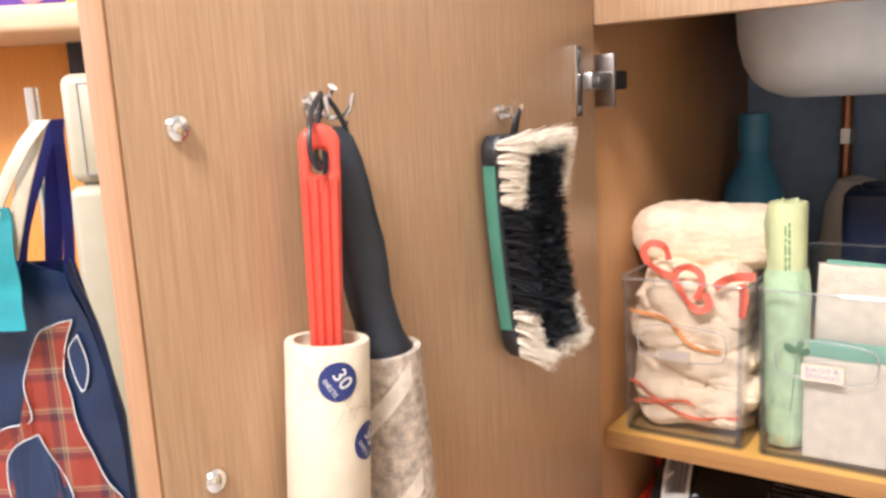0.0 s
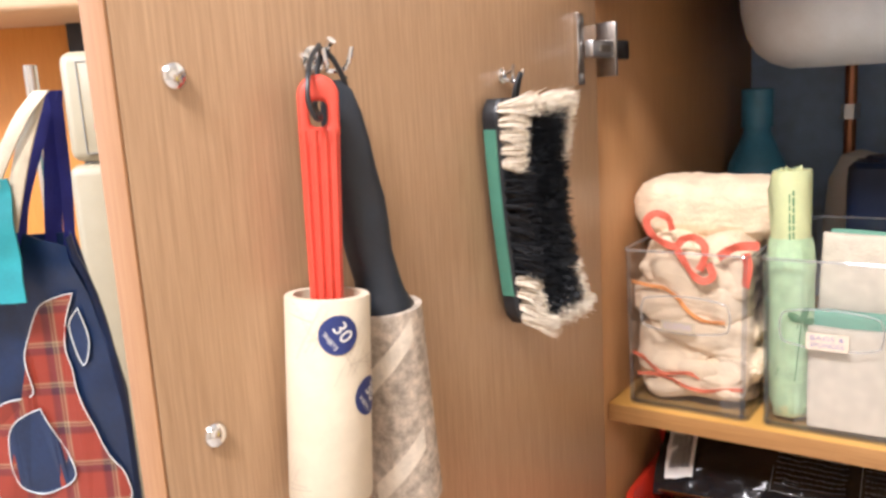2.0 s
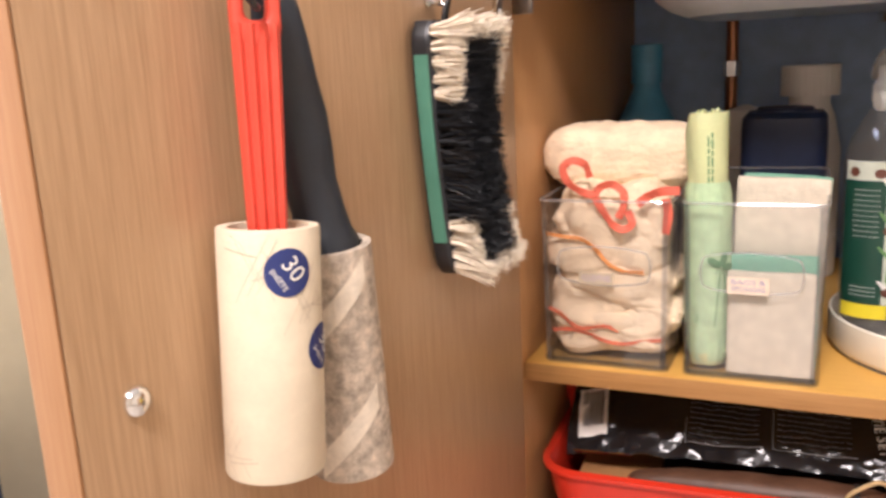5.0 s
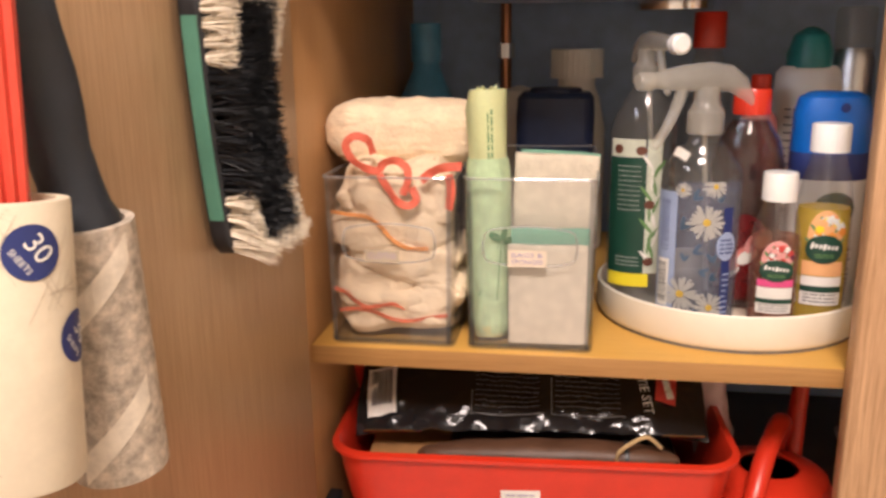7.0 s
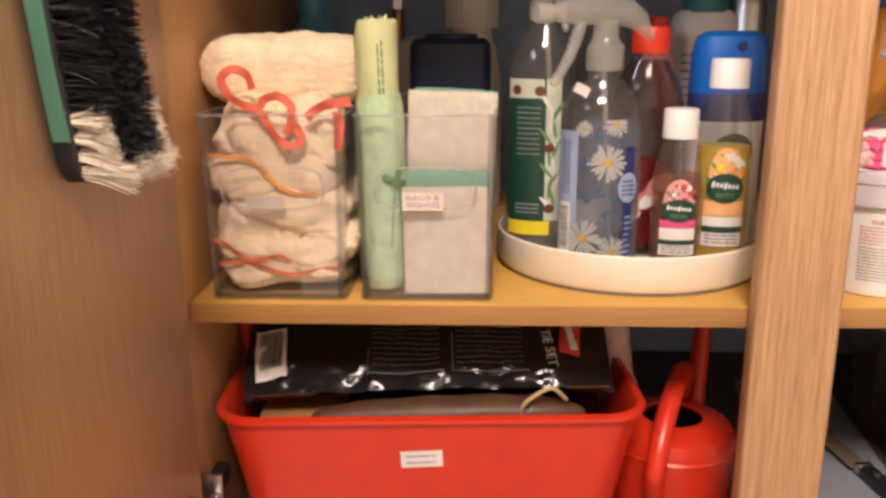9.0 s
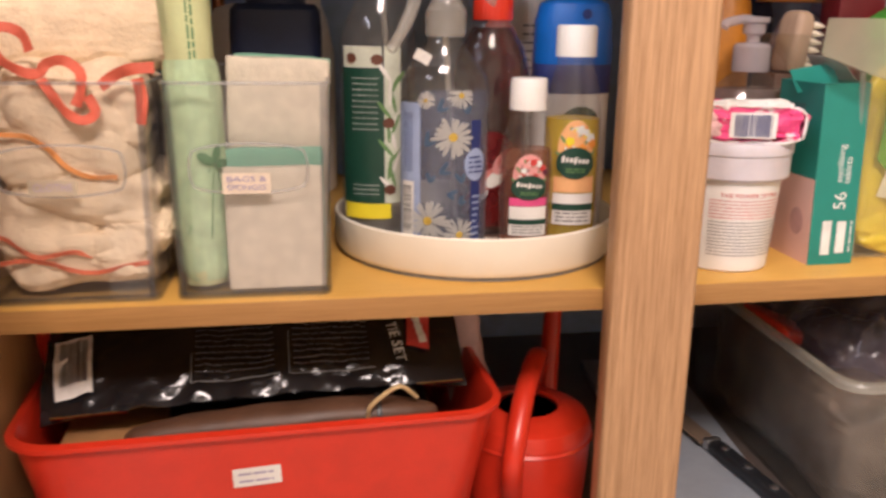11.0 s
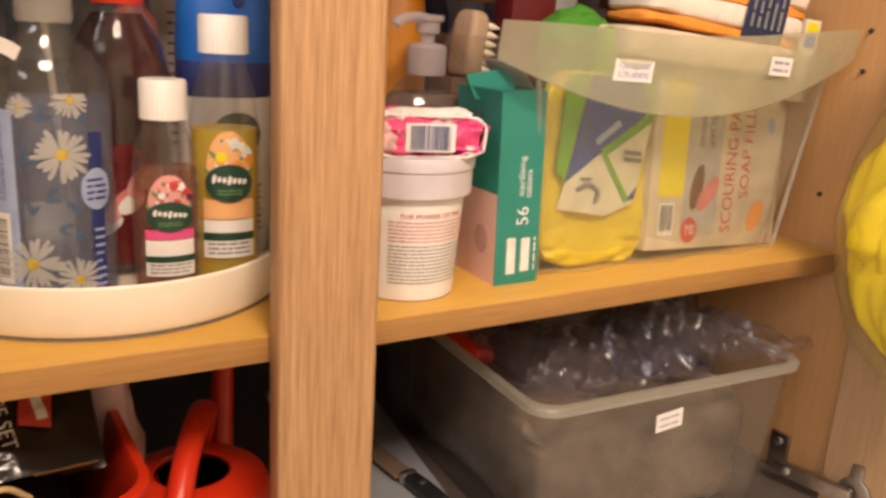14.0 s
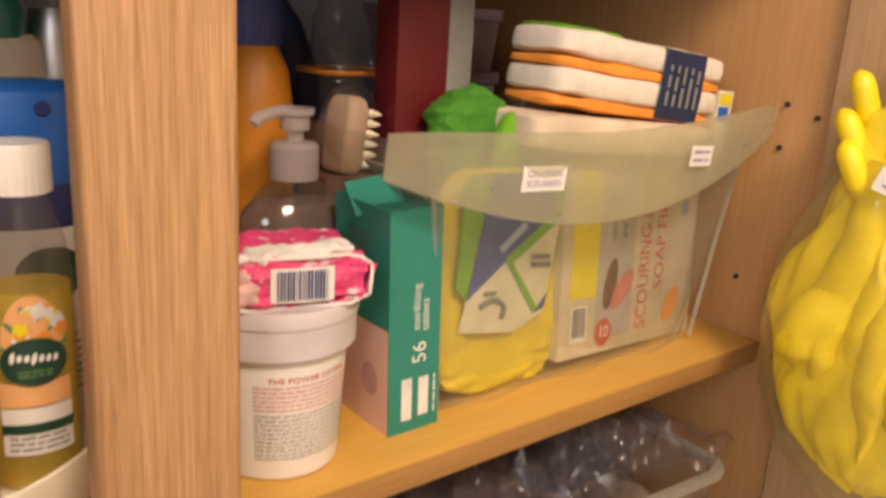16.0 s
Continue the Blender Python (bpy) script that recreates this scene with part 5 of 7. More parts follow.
def scuffed(name, color, worn, scale):
    """Printed card rubbed through to its pale core in patches."""
    m, nt, p = base_material(name)
    co = nt.nodes.new("ShaderNodeTexCoord")
    n1 = node(nt, "ShaderNodeTexNoise", Scale=scale, Detail=6.0, Roughness=0.65)
    socket(nt, co.outputs["Object"], n1.inputs["Vector"])
    r = ramp(nt, n1.outputs["Fac"], [(0.42, color), (0.55, shade(color, 1.15)), (0.60, worn), (0.75, worn)])
    socket(nt, r.outputs["Color"], p.inputs["Base Color"])
    p.inputs["Roughness"].default_value = 0.5
    b = node(nt, "ShaderNodeBump", Strength=0.5, Distance=0.001)
    socket(nt, n1.outputs["Fac"], b.inputs["Height"])
    socket(nt, b.outputs["Normal"], p.inputs["Normal"])
    return m


M_SCUFF = scuffed("scuffed_pink_card", (0.72, 0.06, 0.20), (0.78, 0.62, 0.62), 70.0)
# crushed pink carton on the tub
crush = thing("crushed_carton", "torn bright pink soap carton lying on the tub lid", "carton", m=pose(0.599, 0.056, ZS + 0.1086, 0, 0, -14))
def carton(u, v):
    a = 2 * math.pi * u
    x, z = power(math.cos(a), 0.45), power(math.sin(a), 0.45)
    y = (v - 0.5) * 2
    q = Vector((x * 0.041, y * 0.034, 0.0135 + z * 0.0125 * (1 - 0.12 * x)))
    k = (0.5 - abs(noise.noise(q * 55)) * 1.6) * 0.0080 + noise.noise(q * 170) * 0.0030
    return (q.x + k, q.y + (0.003 * noise.noise(q * 150) if abs(y) > 0.9 else 0), q.z + k * 0.7)
shell = part("card_shell", sheet(carton, 60, 14, 0.0008), M_SCUFF, crush)
part("torn_edge", moved(tube(spline([(0.042 * power(math.cos(a), 0.45) * 1.02 + 0.001 * math.sin(9 * a), -0.0345 + 0.0016 * math.sin(7 * a), 0.015 + 0.0145 * power(math.sin(a), 0.45)) for a in [2 * math.pi * k / 28 for k in range(29)]], 3), 0.0011, 6), pose(0, 0, 0)), M_PAPER, crush, "torn white card edge")
part("end_flap", moved(blob(0.080, 0.008, 0.026, 0.45, 0.008, 90, 5, 72, 36, 0.004, 150), pose(0.0, -0.031, 0.002)), M_SCUFF, crush, "pink crumpled end flap")
pan = part("code_panel", sheet(lambda u, v: (0.002 + (u - 0.5) * 0.036, -0.0372 - 0.001 * math.sin(3 * u), 0.0145 + (v - 0.5) * 0.020), 6, 3, 0.0003), M_PAPER, crush, "white panel with code bars")
part("barcode", moved(barcode(-0.0145, 0.0145, -0.0085, 0.0085, 9), pose(0.002, -0.0389, 0.0145)), M_NAVY, pan, "", False)
part("torn_flap", moved(blob(0.026, 0.010, 0.022, 0.5, 0.007, 110, 14, 40, 24, 0.003, 150), pose(-0.034, -0.034, 0.001, 0, -10, 10)), surface("scuffed_card", (0.72, 0.46, 0.44), 0.8, var=0.4, scale=90), crush, "torn pale inside of the card")
part("torn_edge", moved(blob(0.082, 0.020, 0.006, 0.6, 0.005, 130, 9, 60, 16), pose(-0.004, -0.022, 0.0255, 0, -3, 6)), M_PAPER, crush, "torn white card edge")

# soap pump bottle
pump = bottle("soap_pump", "clear soap bottle with milky pump top behind the tub", (0.647, 0.135, ZS), [(0.034, 0), (0.037, 0.005), (0.037, 0.115), (0.034, 0.135), (0.022, 0.150), (0.013, 0.158), (0.012, 0.165)], M_GLASSY, 0, 1.15, 0.8, 0.143, M_SLIQ)
M_PUMP = clear("milky_pump_plastic", (0.88, 0.86, 0.87), 0.2, 0.55, (0.78, 0.74, 0.77))
part("collar", lathe([(0.0160, 0.158), (0.0165, 0.160), (0.0165, 0.180), (0.014, 0.183), (0.008, 0.184)], 36), M_PUMP, pump, "milky ribbed collar")
part("plunger", lathe([(0.006, 0.18), (0.006, 0.19), (0.010, 0.192), (0.010, 0.200), (0.013, 0.202), (0.013, 0.206), (0.0005, 0.207)], 28), M_PUMP, pump)
part("spout", tube(spline([(0, 0, 0.203), (-0.014, -0.004, 0.204), (-0.030, -0.008, 0.201), (-0.034, -0.009, 0.197)]), 0.0042), M_PUMP, pump, "curved pump spout")

# green tablet carton with its lid open
gbox = thing("tablet_carton", "teal and pink card carton of sterilising tablets, top open", "carton", m=pose(0.6860, 0.037, ZS + 0.0006, 0, -1.8, 0))
w, d, h = 0.041, 0.066, 0.154
for nm, x0, x1, y0, y1 in (("front_panel", -w / 2, w / 2, 0, 0.0008), ("rear_panel", -w / 2, w / 2, d - 0.0008, d), ("side_panel", w / 2 - 0.0008, w / 2, 0.0008, d - 0.0008)):
    part(nm, box(x0, x1, y0, y1, 0, h, 0), M_TEAL, gbox, "", False)
part("side_panel", box(-w / 2, -w / 2 + 0.0008, 0.0008, d - 0.0008, 0.075, h, 0), M_TEAL, gbox, "teal upper half of the side", False)
part("side_panel", box(-w / 2, -w / 2 + 0.0008, 0.0008, d - 0.0008, 0.0, 0.0746, 0), M_PINKCARD, gbox, "pale pink lower half of the side", False)
part("floor_panel", box(-w / 2 + 0.001, w / 2 - 0.001, 0.001, d - 0.001, 0.0, 0.0008, 0), M_TEAL, gbox, "", False)
part("front_tuck", moved(box(-w / 2 + 0.0004, w / 2 - 0.0004, 0, 0.028, 0, 0.0007, 0), pose(0, 0.0008, h - 0.0006, -4, 0, 0)), M_TEAL, gbox, "", False)
part("lid_flap", moved(box(-0.016, 0.018, -0.030, 0.0, 0, 0.0008, 0), pose(-0.004, 0.052, h + 0.010, 36, -10, -20)), M_TEAL, gbox, "teal flap folded open", False)
M_CARDIN = surface("bare_card", (0.45, 0.42, 0.38), 0.8)
part("dust_flap", moved(box(0, 0.026, 0, 0.05, 0, 0.0007, 0), pose(w / 2 - 0.001, 0.018, h, 0, -130, 0)), M_CARDIN, gbox, "bare card inside flap", False)
def up(bm, x, z):
    return moved(bm, pose(x, -0.0004, z, 0, -90, 0))
part("count_print", up(words("56", 0.016, 0, 0), 0.004, 0.056), M_PALEINK, gbox, "white printed number", False)
part("small_title", up(words("sterilising", 0.0085, 0, 0), 0.001, 0.088), M_PALEINK, gbox, "", False)
part("small_title", up(words("tablets", 0.0085, 0, 0), 0.008, 0.082), M_PALEINK, gbox, "", False)
for x, ln in ((-0.006, 0.030), (0.0075, 0.028)):
    part("wordmark_shape", up(patch(-ln / 2, ln / 2, -0.0042, 0.0042), x, 0.024), M_PALEINK, gbox, "pale bar of a brand mark", False)
part("small_print", up(bars(-0.014, 0.014, -0.001, 0.001, 1, 0.0014, 73), 0.0165, 0.024), M_PALEINK, gbox, "", False)
part("side_mark", moved(oval(0, 0, 0.010, 0.012), pose(-w / 2 - 0.0005, 0.022, 0.035, 0, 0, 90)), surface("dusky_pink", (0.62, 0.36, 0.32), 0.6), gbox, "", False)
part("side_mark", moved(bars(-0.016, 0.016, -0.012, 0.012, 3, 0.006, 71), pose(-w / 2 - 0.0005, 0.040, 0.125, 0, 0, 90)), surface("dusky_teal", (0.05, 0.17, 0.15), 0.6), gbox, "", False)

# nail brush on its side behind the carton
nail = thing("nail_brush", "wooden scrubbing brush with stiff cream bristles", "brush", m=pose(0.692, 0.150, 0.5575, 0, 8, 10))
standp = thing("folded_carton", "plain brown folded carton standing behind the tablet box", "carton", (0.692, 0.155, ZS))
part("card_body", box(-0.02, 0.02, -0.02, 0.02, 0, 0.156, 0.001), M_BARK, standp)
M_PALEWOOD = wood("pale_beech", (0.36, 0.25, 0.17), (0.48, 0.34, 0.24), "z", 0.6)
part("block", loft([rrect(0.020 * s, 0.03 * s, 0.006 * s, z) for z, s in ((0.0, 0.8), (0.005, 1.0), (0.045, 1.0), (0.052, 0.85), (0.055, 0.6))]), M_PALEWOOD, nail)
teeth = []
for i in range(6):
    for j in range(3):
        teeth.append(moved(lathe([(0.0026, 0), (0.0032, 0.006), (0.0016, 0.013), (0.0004, 0.0165)], 8), pose(0.009, -0.009 + 0.009 * j, 0.007 + 0.0075 * i, 0, 90, 0)))
part("bristles", join(*teeth), M_BRISTLE_W, nail, "cream bristle tufts")

# tall bottles and packs at the back right
orb = bottle("cleaner_bottle", "tall orange cleaner bottle with dark blue cap", (0.655, 0.215, ZS), [(0.033, 0), (0.035, 0.005), (0.035, 0.19), (0.030, 0.225), (0.022, 0.24), (0.02, 0.245)], surface("orange_plastic", (0.55, 0.20, 0.015), 0.4), sx=0.8)
capped(orb, 0.0215, 0.243, 0.275, M_NAVY, 30, "dark blue cap")
dkb = thing("storage_tub", "dark blue plastic bottle deep in the cupboard", "container", (0.72, 0.33, ZS))
part("body", loft([rrect(0.09, 0.07, 0.02, z) for z in (0, 0.21)] + [rrect(0.06, 0.05, 0.02, 0.26), rrect(0.03, 0.03, 0.01, 0.28)]), surface("deep_blue_plastic", (0.012, 0.03, 0.10), 0.4), dkb)
part("cap", lathe([(0.018, 0.278), (0.018, 0.30), (0.0005, 0.302)], 24), M_NAVY, dkb)
pbag = thing("packet_bag", "clear plastic packet gathered with an orange band", "packet", (0.745, 0.225, ZS))
part("film", blob(0.075, 0.06, 0.29, 0.6, 0.008, 50, 15, 64, 40, 0.004, 100), M_BAGFILM, pbag)
part("contents", moved(blob(0.060, 0.045, 0.21, 0.6, 0.005, 50, 16, 40, 24), pose(0, 0, 0.002)), surface("mauve_content", (0.32, 0.24, 0.26), 0.7, var=0.3), pbag)
part("band", tube([Vector(p) for p in rrect(0.079, 0.063, 0.02, 0.224)] + [Vector(rrect(0.079, 0.063, 0.02, 0.224)[0])], 0.0022, 6), M_ORANGE, pbag, "orange rubber band")
M_MAROON = surface("maroon_card", (0.13, 0.008, 0.012), 0.4)
M_GREYCARD = surface("grey_board", (0.24, 0.24, 0.23), 0.6)
redpk = thing("upright_carton", "tall maroon and grey carton standing on end", "carton", (0.766, 0.140, ZS), 0.0)
part("front_panel", box(-0.034, 0.012, 0.0, 0.030, 0.0, 0.30, 0.001), M_MAROON, redpk)
part("side_panel", box(0.0125, 0.036, 0.0, 0.030, 0.0, 0.30, 0.001), M_GREYCARD, redpk, "grey board half")

# ---- frosted bin with its scooped front ----
fb = thing("frosted_bin", "large frosted plastic bin with curved front lip, full of scrubbing packs", "storage bin", (0.856, 0.022, ZS + 0.0016))


def bin_shell():
    rings = []
    for k in range(8):
        f = k / 7
        w, d = 0.302 + 0.048 * f, 0.26 + 0.04 * f
        rr = rrect(w, d, 0.022, 0.190 * f, 6, 0.0, 0.012 + 0.15 - 0.012 * f)
        rings.append([(x, y + 0.0035 * math.cos(x * 70) * (1 if y < 0.05 else 0) * (1 - f), z) for x, y, z in rr])
    for k in range(8):
        f = 1 - k / 7
        w, d = 0.302 + 0.048 * f - 0.004, 0.26 + 0.04 * f - 0.004
        rings.append(rrect(w, d, 0.020, max(0.190 * f, 0.002), 6, 0.0, 0.012 + 0.15 - 0.012 * f))
    return loft(rings)


part("shell", bin_shell(), M_MILKY, fb)
def lip(u, v):
    x = -0.214 + 0.392 * u
    s = 2 * u - 1
    low = 0.023 + 0.037 * (1 - abs(s) ** 2.2)
    z = 0.200 - 0.004 * math.cos(3 * s) + 0.010 * u - v * (low + 0.004)
    return (x, -0.006 - 0.012 * (1 - s * s) + 0.004 * v, z)
part("front_lip", sheet(lip, 40, 10, 0.0022), clear("frosted_lip", (0.96, 0.96, 0.90), 0.25, 0.36, (0.74, 0.72, 0.55)), fb, "deep curved frosted lip")
part("lip_edge", tube([Vector(lip(k / 40, 1.0)) + Vector((0, -0.0012, 0)) for k in range(41)], 0.0014, 6), M_MILKY, fb)
for sx in (-1, 1):
    part("corner_edge", tube([(sx * 0.1440, 0.0240, 0.004), (sx * 0.1560, 0.0185, 0.10), (sx * 0.1680, 0.0120, 0.188)], 0.0022, 8), clear("frosted_corner", (0.92, 0.93, 0.92), 0.2, 0.38, (0.74, 0.74, 0.66)), fb, "thicker frosted corner")
part("base_edge", tube([(-0.142 + 0.284 * k / 24, 0.0245 - 0.0035 * math.cos((-0.142 + 0.284 * k / 24) * 70), 0.0022) for k in range(25)], 0.0018, 8), M_MILKY, fb, "wavy lower edge")
sticker(fb, ["GLOVES", "SCRUBBERS"], 0.037, 0.0165, pose(-0.098, -0.0158, 0.172, 3, 2, -3), 0.0062)
sticker(fb, ["", ""], 0.029, 0.0155, pose(0.062, -0.0195, 0.179, 3, 3, 4), 0.0055)

# packs inside the frosted bin
M_PACKY = surface("yellow_pack_film", (0.78, 0.60, 0.04), 0.3, var=0.15, bump=0.1)
M_PACKBLUE = surface("pack_blue_ink", (0.02, 0.06, 0.30), 0.4)
M_PACKW = surface("cream_pack_print", (0.72, 0.68, 0.50), 0.35)
M_LIME = surface("lime_sponge", (0.13, 0.38, 0.015), 0.8, var=0.15, bump=0.6)
gl = thing("glove_packet", "flat yellow glove packet with blue and white printed card", "packet", m=pose(0.778, 0.060, ZS + 0.003, -6, 3, 3))
part("pouch", blob(0.122, 0.013, 0.165, 0.35, 0.006, 34, 31, 90, 60, 0.006, 80), M_PACKY, gl)
def tri(pts, mat, name, y):
    bm = bmesh.new()
    bm.faces.new([bm.verts.new((x, y, z)) for x, z in pts])
    part(name, bm, mat, gl, "", False)
tri([(-0.0425, 0.072), (-0.050, 0.050), (0.005, 0.043), (0.0375, 0.054), (0.055, 0.128), (0.0475, 0.133)], M_PACKW, "printed_card", -0.0118)
tri([(-0.020, 0.162), (-0.0425, 0.072), (0.0475, 0.132), (0.040, 0.160)], M_PACKBLUE, "blue_panel", -0.0122)
tri([(-0.046, 0.161), (-0.0205, 0.162), (-0.043, 0.073), (-0.053, 0.082)], M_LIME, "green_edge", -0.0120)
tri([(0.048, 0.134), (0.058, 0.130), (0.058, 0.156), (0.042, 0.160)], M_LIME, "green_edge", -0.0120)
tri([(-0.005, 0.100), (0.000, 0.094), (0.055, 0.126), (0.052, 0.134)], M_LIME, "green_stripe", -0.0126)
tri([(-0.005, 0.098), (0.002, 0.096), (0.031, 0.058), (0.025, 0.056)], M_LIME, "green_stripe", -0.0130)
tri([(0.026, 0.055), (0.038, 0.058), (0.041, 0.070)], M_PACKBLUE, "blue_corner", -0.0128)
part("printed_words", moved(bars(-0.018, 0.018, -0.004, 0.004, 1, 0.006, 81), pose(0.004, -0.0128, 0.116, 0, -34, 0)), M_PALEB, gl, "", False)
part("printed_words", moved(bars(-0.010, 0.012, -0.006, 0.006, 2, 0.004, 83), pose(0.032, -0.0128, 0.095, 0, 4, 0)), M_GREY, gl, "", False)
part("tap_drawing", moved(join(moved(tube(spline([(-0.030, 0, 0.066), (-0.016, 0, 0.070), (-0.006, 0, 0.064), (-0.008, 0, 0.055)]), 0.0022, 8), pose(0, -0.0115, 0)), moved(box(-0.026, -0.014, -0.001, 0.001, 0.074, 0.0765, 0), pose(0, -0.0115, 0))), pose(0, -0.001, 0)), M_GREY, gl, "printed tap drawing")

limes = thing("scouring_sponge", "bright lime green sponge poking out of the bin", "sponge", m=pose(0.792, 0.085, ZS + 0.052, 0, 8, 0))
part("foam", blob(0.060, 0.02, 0.155, 0.55, 0.002, 60, 33, 40, 28), M_LIME, limes)
limes2 = thing("scouring_sponge", "dark green net scourer behind the sponges", "sponge", m=pose(0.800, 0.120, ZS + 0.12, 0, -12, 0))
part("foam", blob(0.070, 0.04, 0.100, 0.6, 0.006, 60, 34, 60, 40, 0.006, 140), surface("green_scourer", (0.05, 0.26, 0.02), 0.8, bump=0.6), limes2)

soap = thing("scouring_pad_box", "card box of ten soap filled scouring pads", "box", m=pose(0.930, 0.056, ZS + 0.006, -5, 3, 3))
M_BOXGREY = surface("pack_grey_card", (0.66, 0.57, 0.42), 0.45)
part("card", box(-0.095, 0.088, 0.0, 0.05, 0.0, 0.165, 0.002), M_BOXGREY, soap)
def sp(name, bm, mat, y=-0.0006, label=""):
    part(name, moved(bm, pose(0, y, 0)), mat, soap, label, False)
sp("grey_panel", patch(-0.0515, -0.004, 0.012, 0.160), surface("pack_pale_grey", (0.46, 0.44, 0.43), 0.45), -0.0003)
sp("yellow_band", patch(-0.085, -0.052, 0.05, 0.160), M_YELLOW, -0.0006, "yellow panel with product shape")
sp("code_panel", patch(-0.082, -0.062, 0.014, 0.044), M_PAPER)
sp("barcode", barcode(-0.080, -0.064, 0.018, 0.042, 13), M_GREY, -0.0010)
def down(text, size, x, z):
    return moved(words(text, size), pose(x, 0, z, 0, 90, 0))
sp("printed_words", down("PURE SOAP", 0.012, -0.020, 0.126), M_NAVY)
sp("printed_words", down("SCRUBBING", 0.010, -0.033, 0.122), M_NAVY)
sp("printed_title", moved(words("SCOURING PADS", 0.021, wide=0.14), pose(0.012, 0, 0.084, 0, -90, 0)), M_REDINK, -0.0006, "large red printed title")
sp("printed_title", moved(words("SOAP FILLED", 0.019, wide=0.11), pose(0.034, 0, 0.102, 0, -90, 0)), M_REDINK, -0.0006, "large red printed title")
ten = oval(-0.040, 0.018, 0.011, 0.012, 24)
sp("count_badge", ten, M_REDINK)
sp("count_print", words("10", 0.014, -0.040, 0.018), M_PAPER, -0.0012)
sp("printed_pad", moved(oval(0, 0, 0.008, 0.022), pose(-0.034, 0, 0.058, 0, 12, 0)), M_COCO)
sp("printed_pad", moved(oval(0, 0, 0.009, 0.020), pose(-0.018, 0, 0.052, 0, 40, 0)), M_PINKINK, -0.0010)
sp("printed_pad", moved(oval(0, 0, 0.010, 0.017), pose(0.055, 0, 0.030, 0, 30, 0)), M_ORANGE)
sp("printed_drop", oval(0.066, 0.118, 0.005, 0.008), M_PALEB)

M_FOAM = surface("white_foam", (0.80, 0.72, 0.62), 0.9, var=0.08, scale=120, bump=0.8, fine=700)
M_SCOUR = surface("orange_scourer", (0.95, 0.33, 0.05), 0.85, bump=0.6)
for k, (x, y, z, rz, ry) in enumerate(((0.912, 0.090, 0.602, -3, 6.5),)):
    s = thing("sponge_pack", "pack of white bathroom sponges with orange layers and navy wrapper", "sponge", m=pose(x, y, z, 0, ry, rz))
    zz = 0.0
    for h, mt, nm in ((0.0085, M_SCOUR, "scourer_layer"), (0.0195, M_FOAM, "foam_layer"), (0.0085, M_SCOUR, "scourer_layer"), (0.0195, M_FOAM, "foam_layer")):
        part(nm, moved(blob(0.190, 0.078, h * 1.14, 0.34, 0.0022, 40, int(zz * 1000) + 3, 64, 14), pose(0, 0, zz)), mt, s)
        zz += h
    wr = part("wrapper", loft([[(x, y, z) for y, z in ((-0.0405, 0.002), (-0.0415, 0.024), (-0.0405, 0.0565), (0.0405, 0.0565), (0.0415, 0.024), (0.0405, 0.002))] for x in (0.006, 0.056)], False, False), M_DKBLUE, s, "navy paper wrapper with white print", False)
    part("wrapper_print", moved(join(*[moved(bars(-0.016, 0.016, -0.002, 0.002, 1, 0.0032, 90 + i), pose(0.014 + 0.0085 * i, 0, 0.029, 0, -90, 0)) for i in range(5)]), pose(0, -0.0422, 0)), M_GREYCARD, wr, "", False)
s2 = thing("sponge", "thick cream sponge lying under the sponge pack", "sponge", m=pose(0.895, 0.085, 0.574, 0, 4, -3))
part("foam", blob(0.200, 0.080, 0.028, 0.25, 0.001, 40, 44, 64, 14), surface("cream_foam", (0.76, 0.62, 0.46), 0.9, bump=0.8, fine=700), s2)
s3 = thing("scouring_sponge", "lime green scourer on top of the sponges", "sponge", m=pose(0.890, 0.120, 0.651, 0, 6, 0))
part("foam", blob(0.09, 0.05, 0.018, 0.4, 0.002, 60, 45, 40, 14), M_LIME, s3)
s4 = thing("small_packet", "small yellow and blue packet upright in the bin corner", "packet", m=pose(1.022, 0.060, 0.545, 0, 4, 0))
part("card", box(-0.012, 0.010, 0, 0.012, 0, 0.078, 0.001), M_PACKW, s4)
part("blue_print", box(-0.010, 0.004, -0.0006, 0, 0.052, 0.064, 0), M_BLUEP, s4, "", False)
part("yellow_print", box(-0.010, 0.006, -0.0006, 0, 0.066, 0.075, 0), M_YELLOW, s4, "", False)
lil = thing("stacked_tubs", "lilac ribbed plastic tubs stacked deep in the cupboard", "container", (0.86, 0.27, ZS))
for k in range(5):
    part("tub", moved(loft([rrect(0.10, 0.08, 0.02, 0.056 * k), rrect(0.108, 0.088, 0.02, 0.056 * k + 0.044), rrect(0.114, 0.094, 0.022, 0.056 * k + 0.046), rrect(0.114, 0.094, 0.022, 0.056 * k + 0.0555)]), pose(0, 0, 0)), surface("lilac_plastic", (0.30, 0.24, 0.33), 0.45), lil)

# ---- lower compartment, left: red caddy and can ----
caddy = thing("plastic_caddy", "bright red open plastic caddy crammed with packets", "caddy", (0.200, 0.128, ZB), 3.0)
part("body", tub(0.330, 0.22, 0.378, 0.262, 0.143, 0.035, 0.003, 7, 0.005), M_RED, caddy)
sticker(caddy, ["", ""], 0.037, 0.017, pose(-0.009, -0.1265, 0.1055, 8, -2, 0), 0.0042)
part("end_grip", tube(spline([(-0.184, 0.02, 0.14), (-0.190, 0.015, 0.175), (-0.182, 0.0, 0.205)]), 0.006), M_RED, caddy, "red plastic grip at the end")


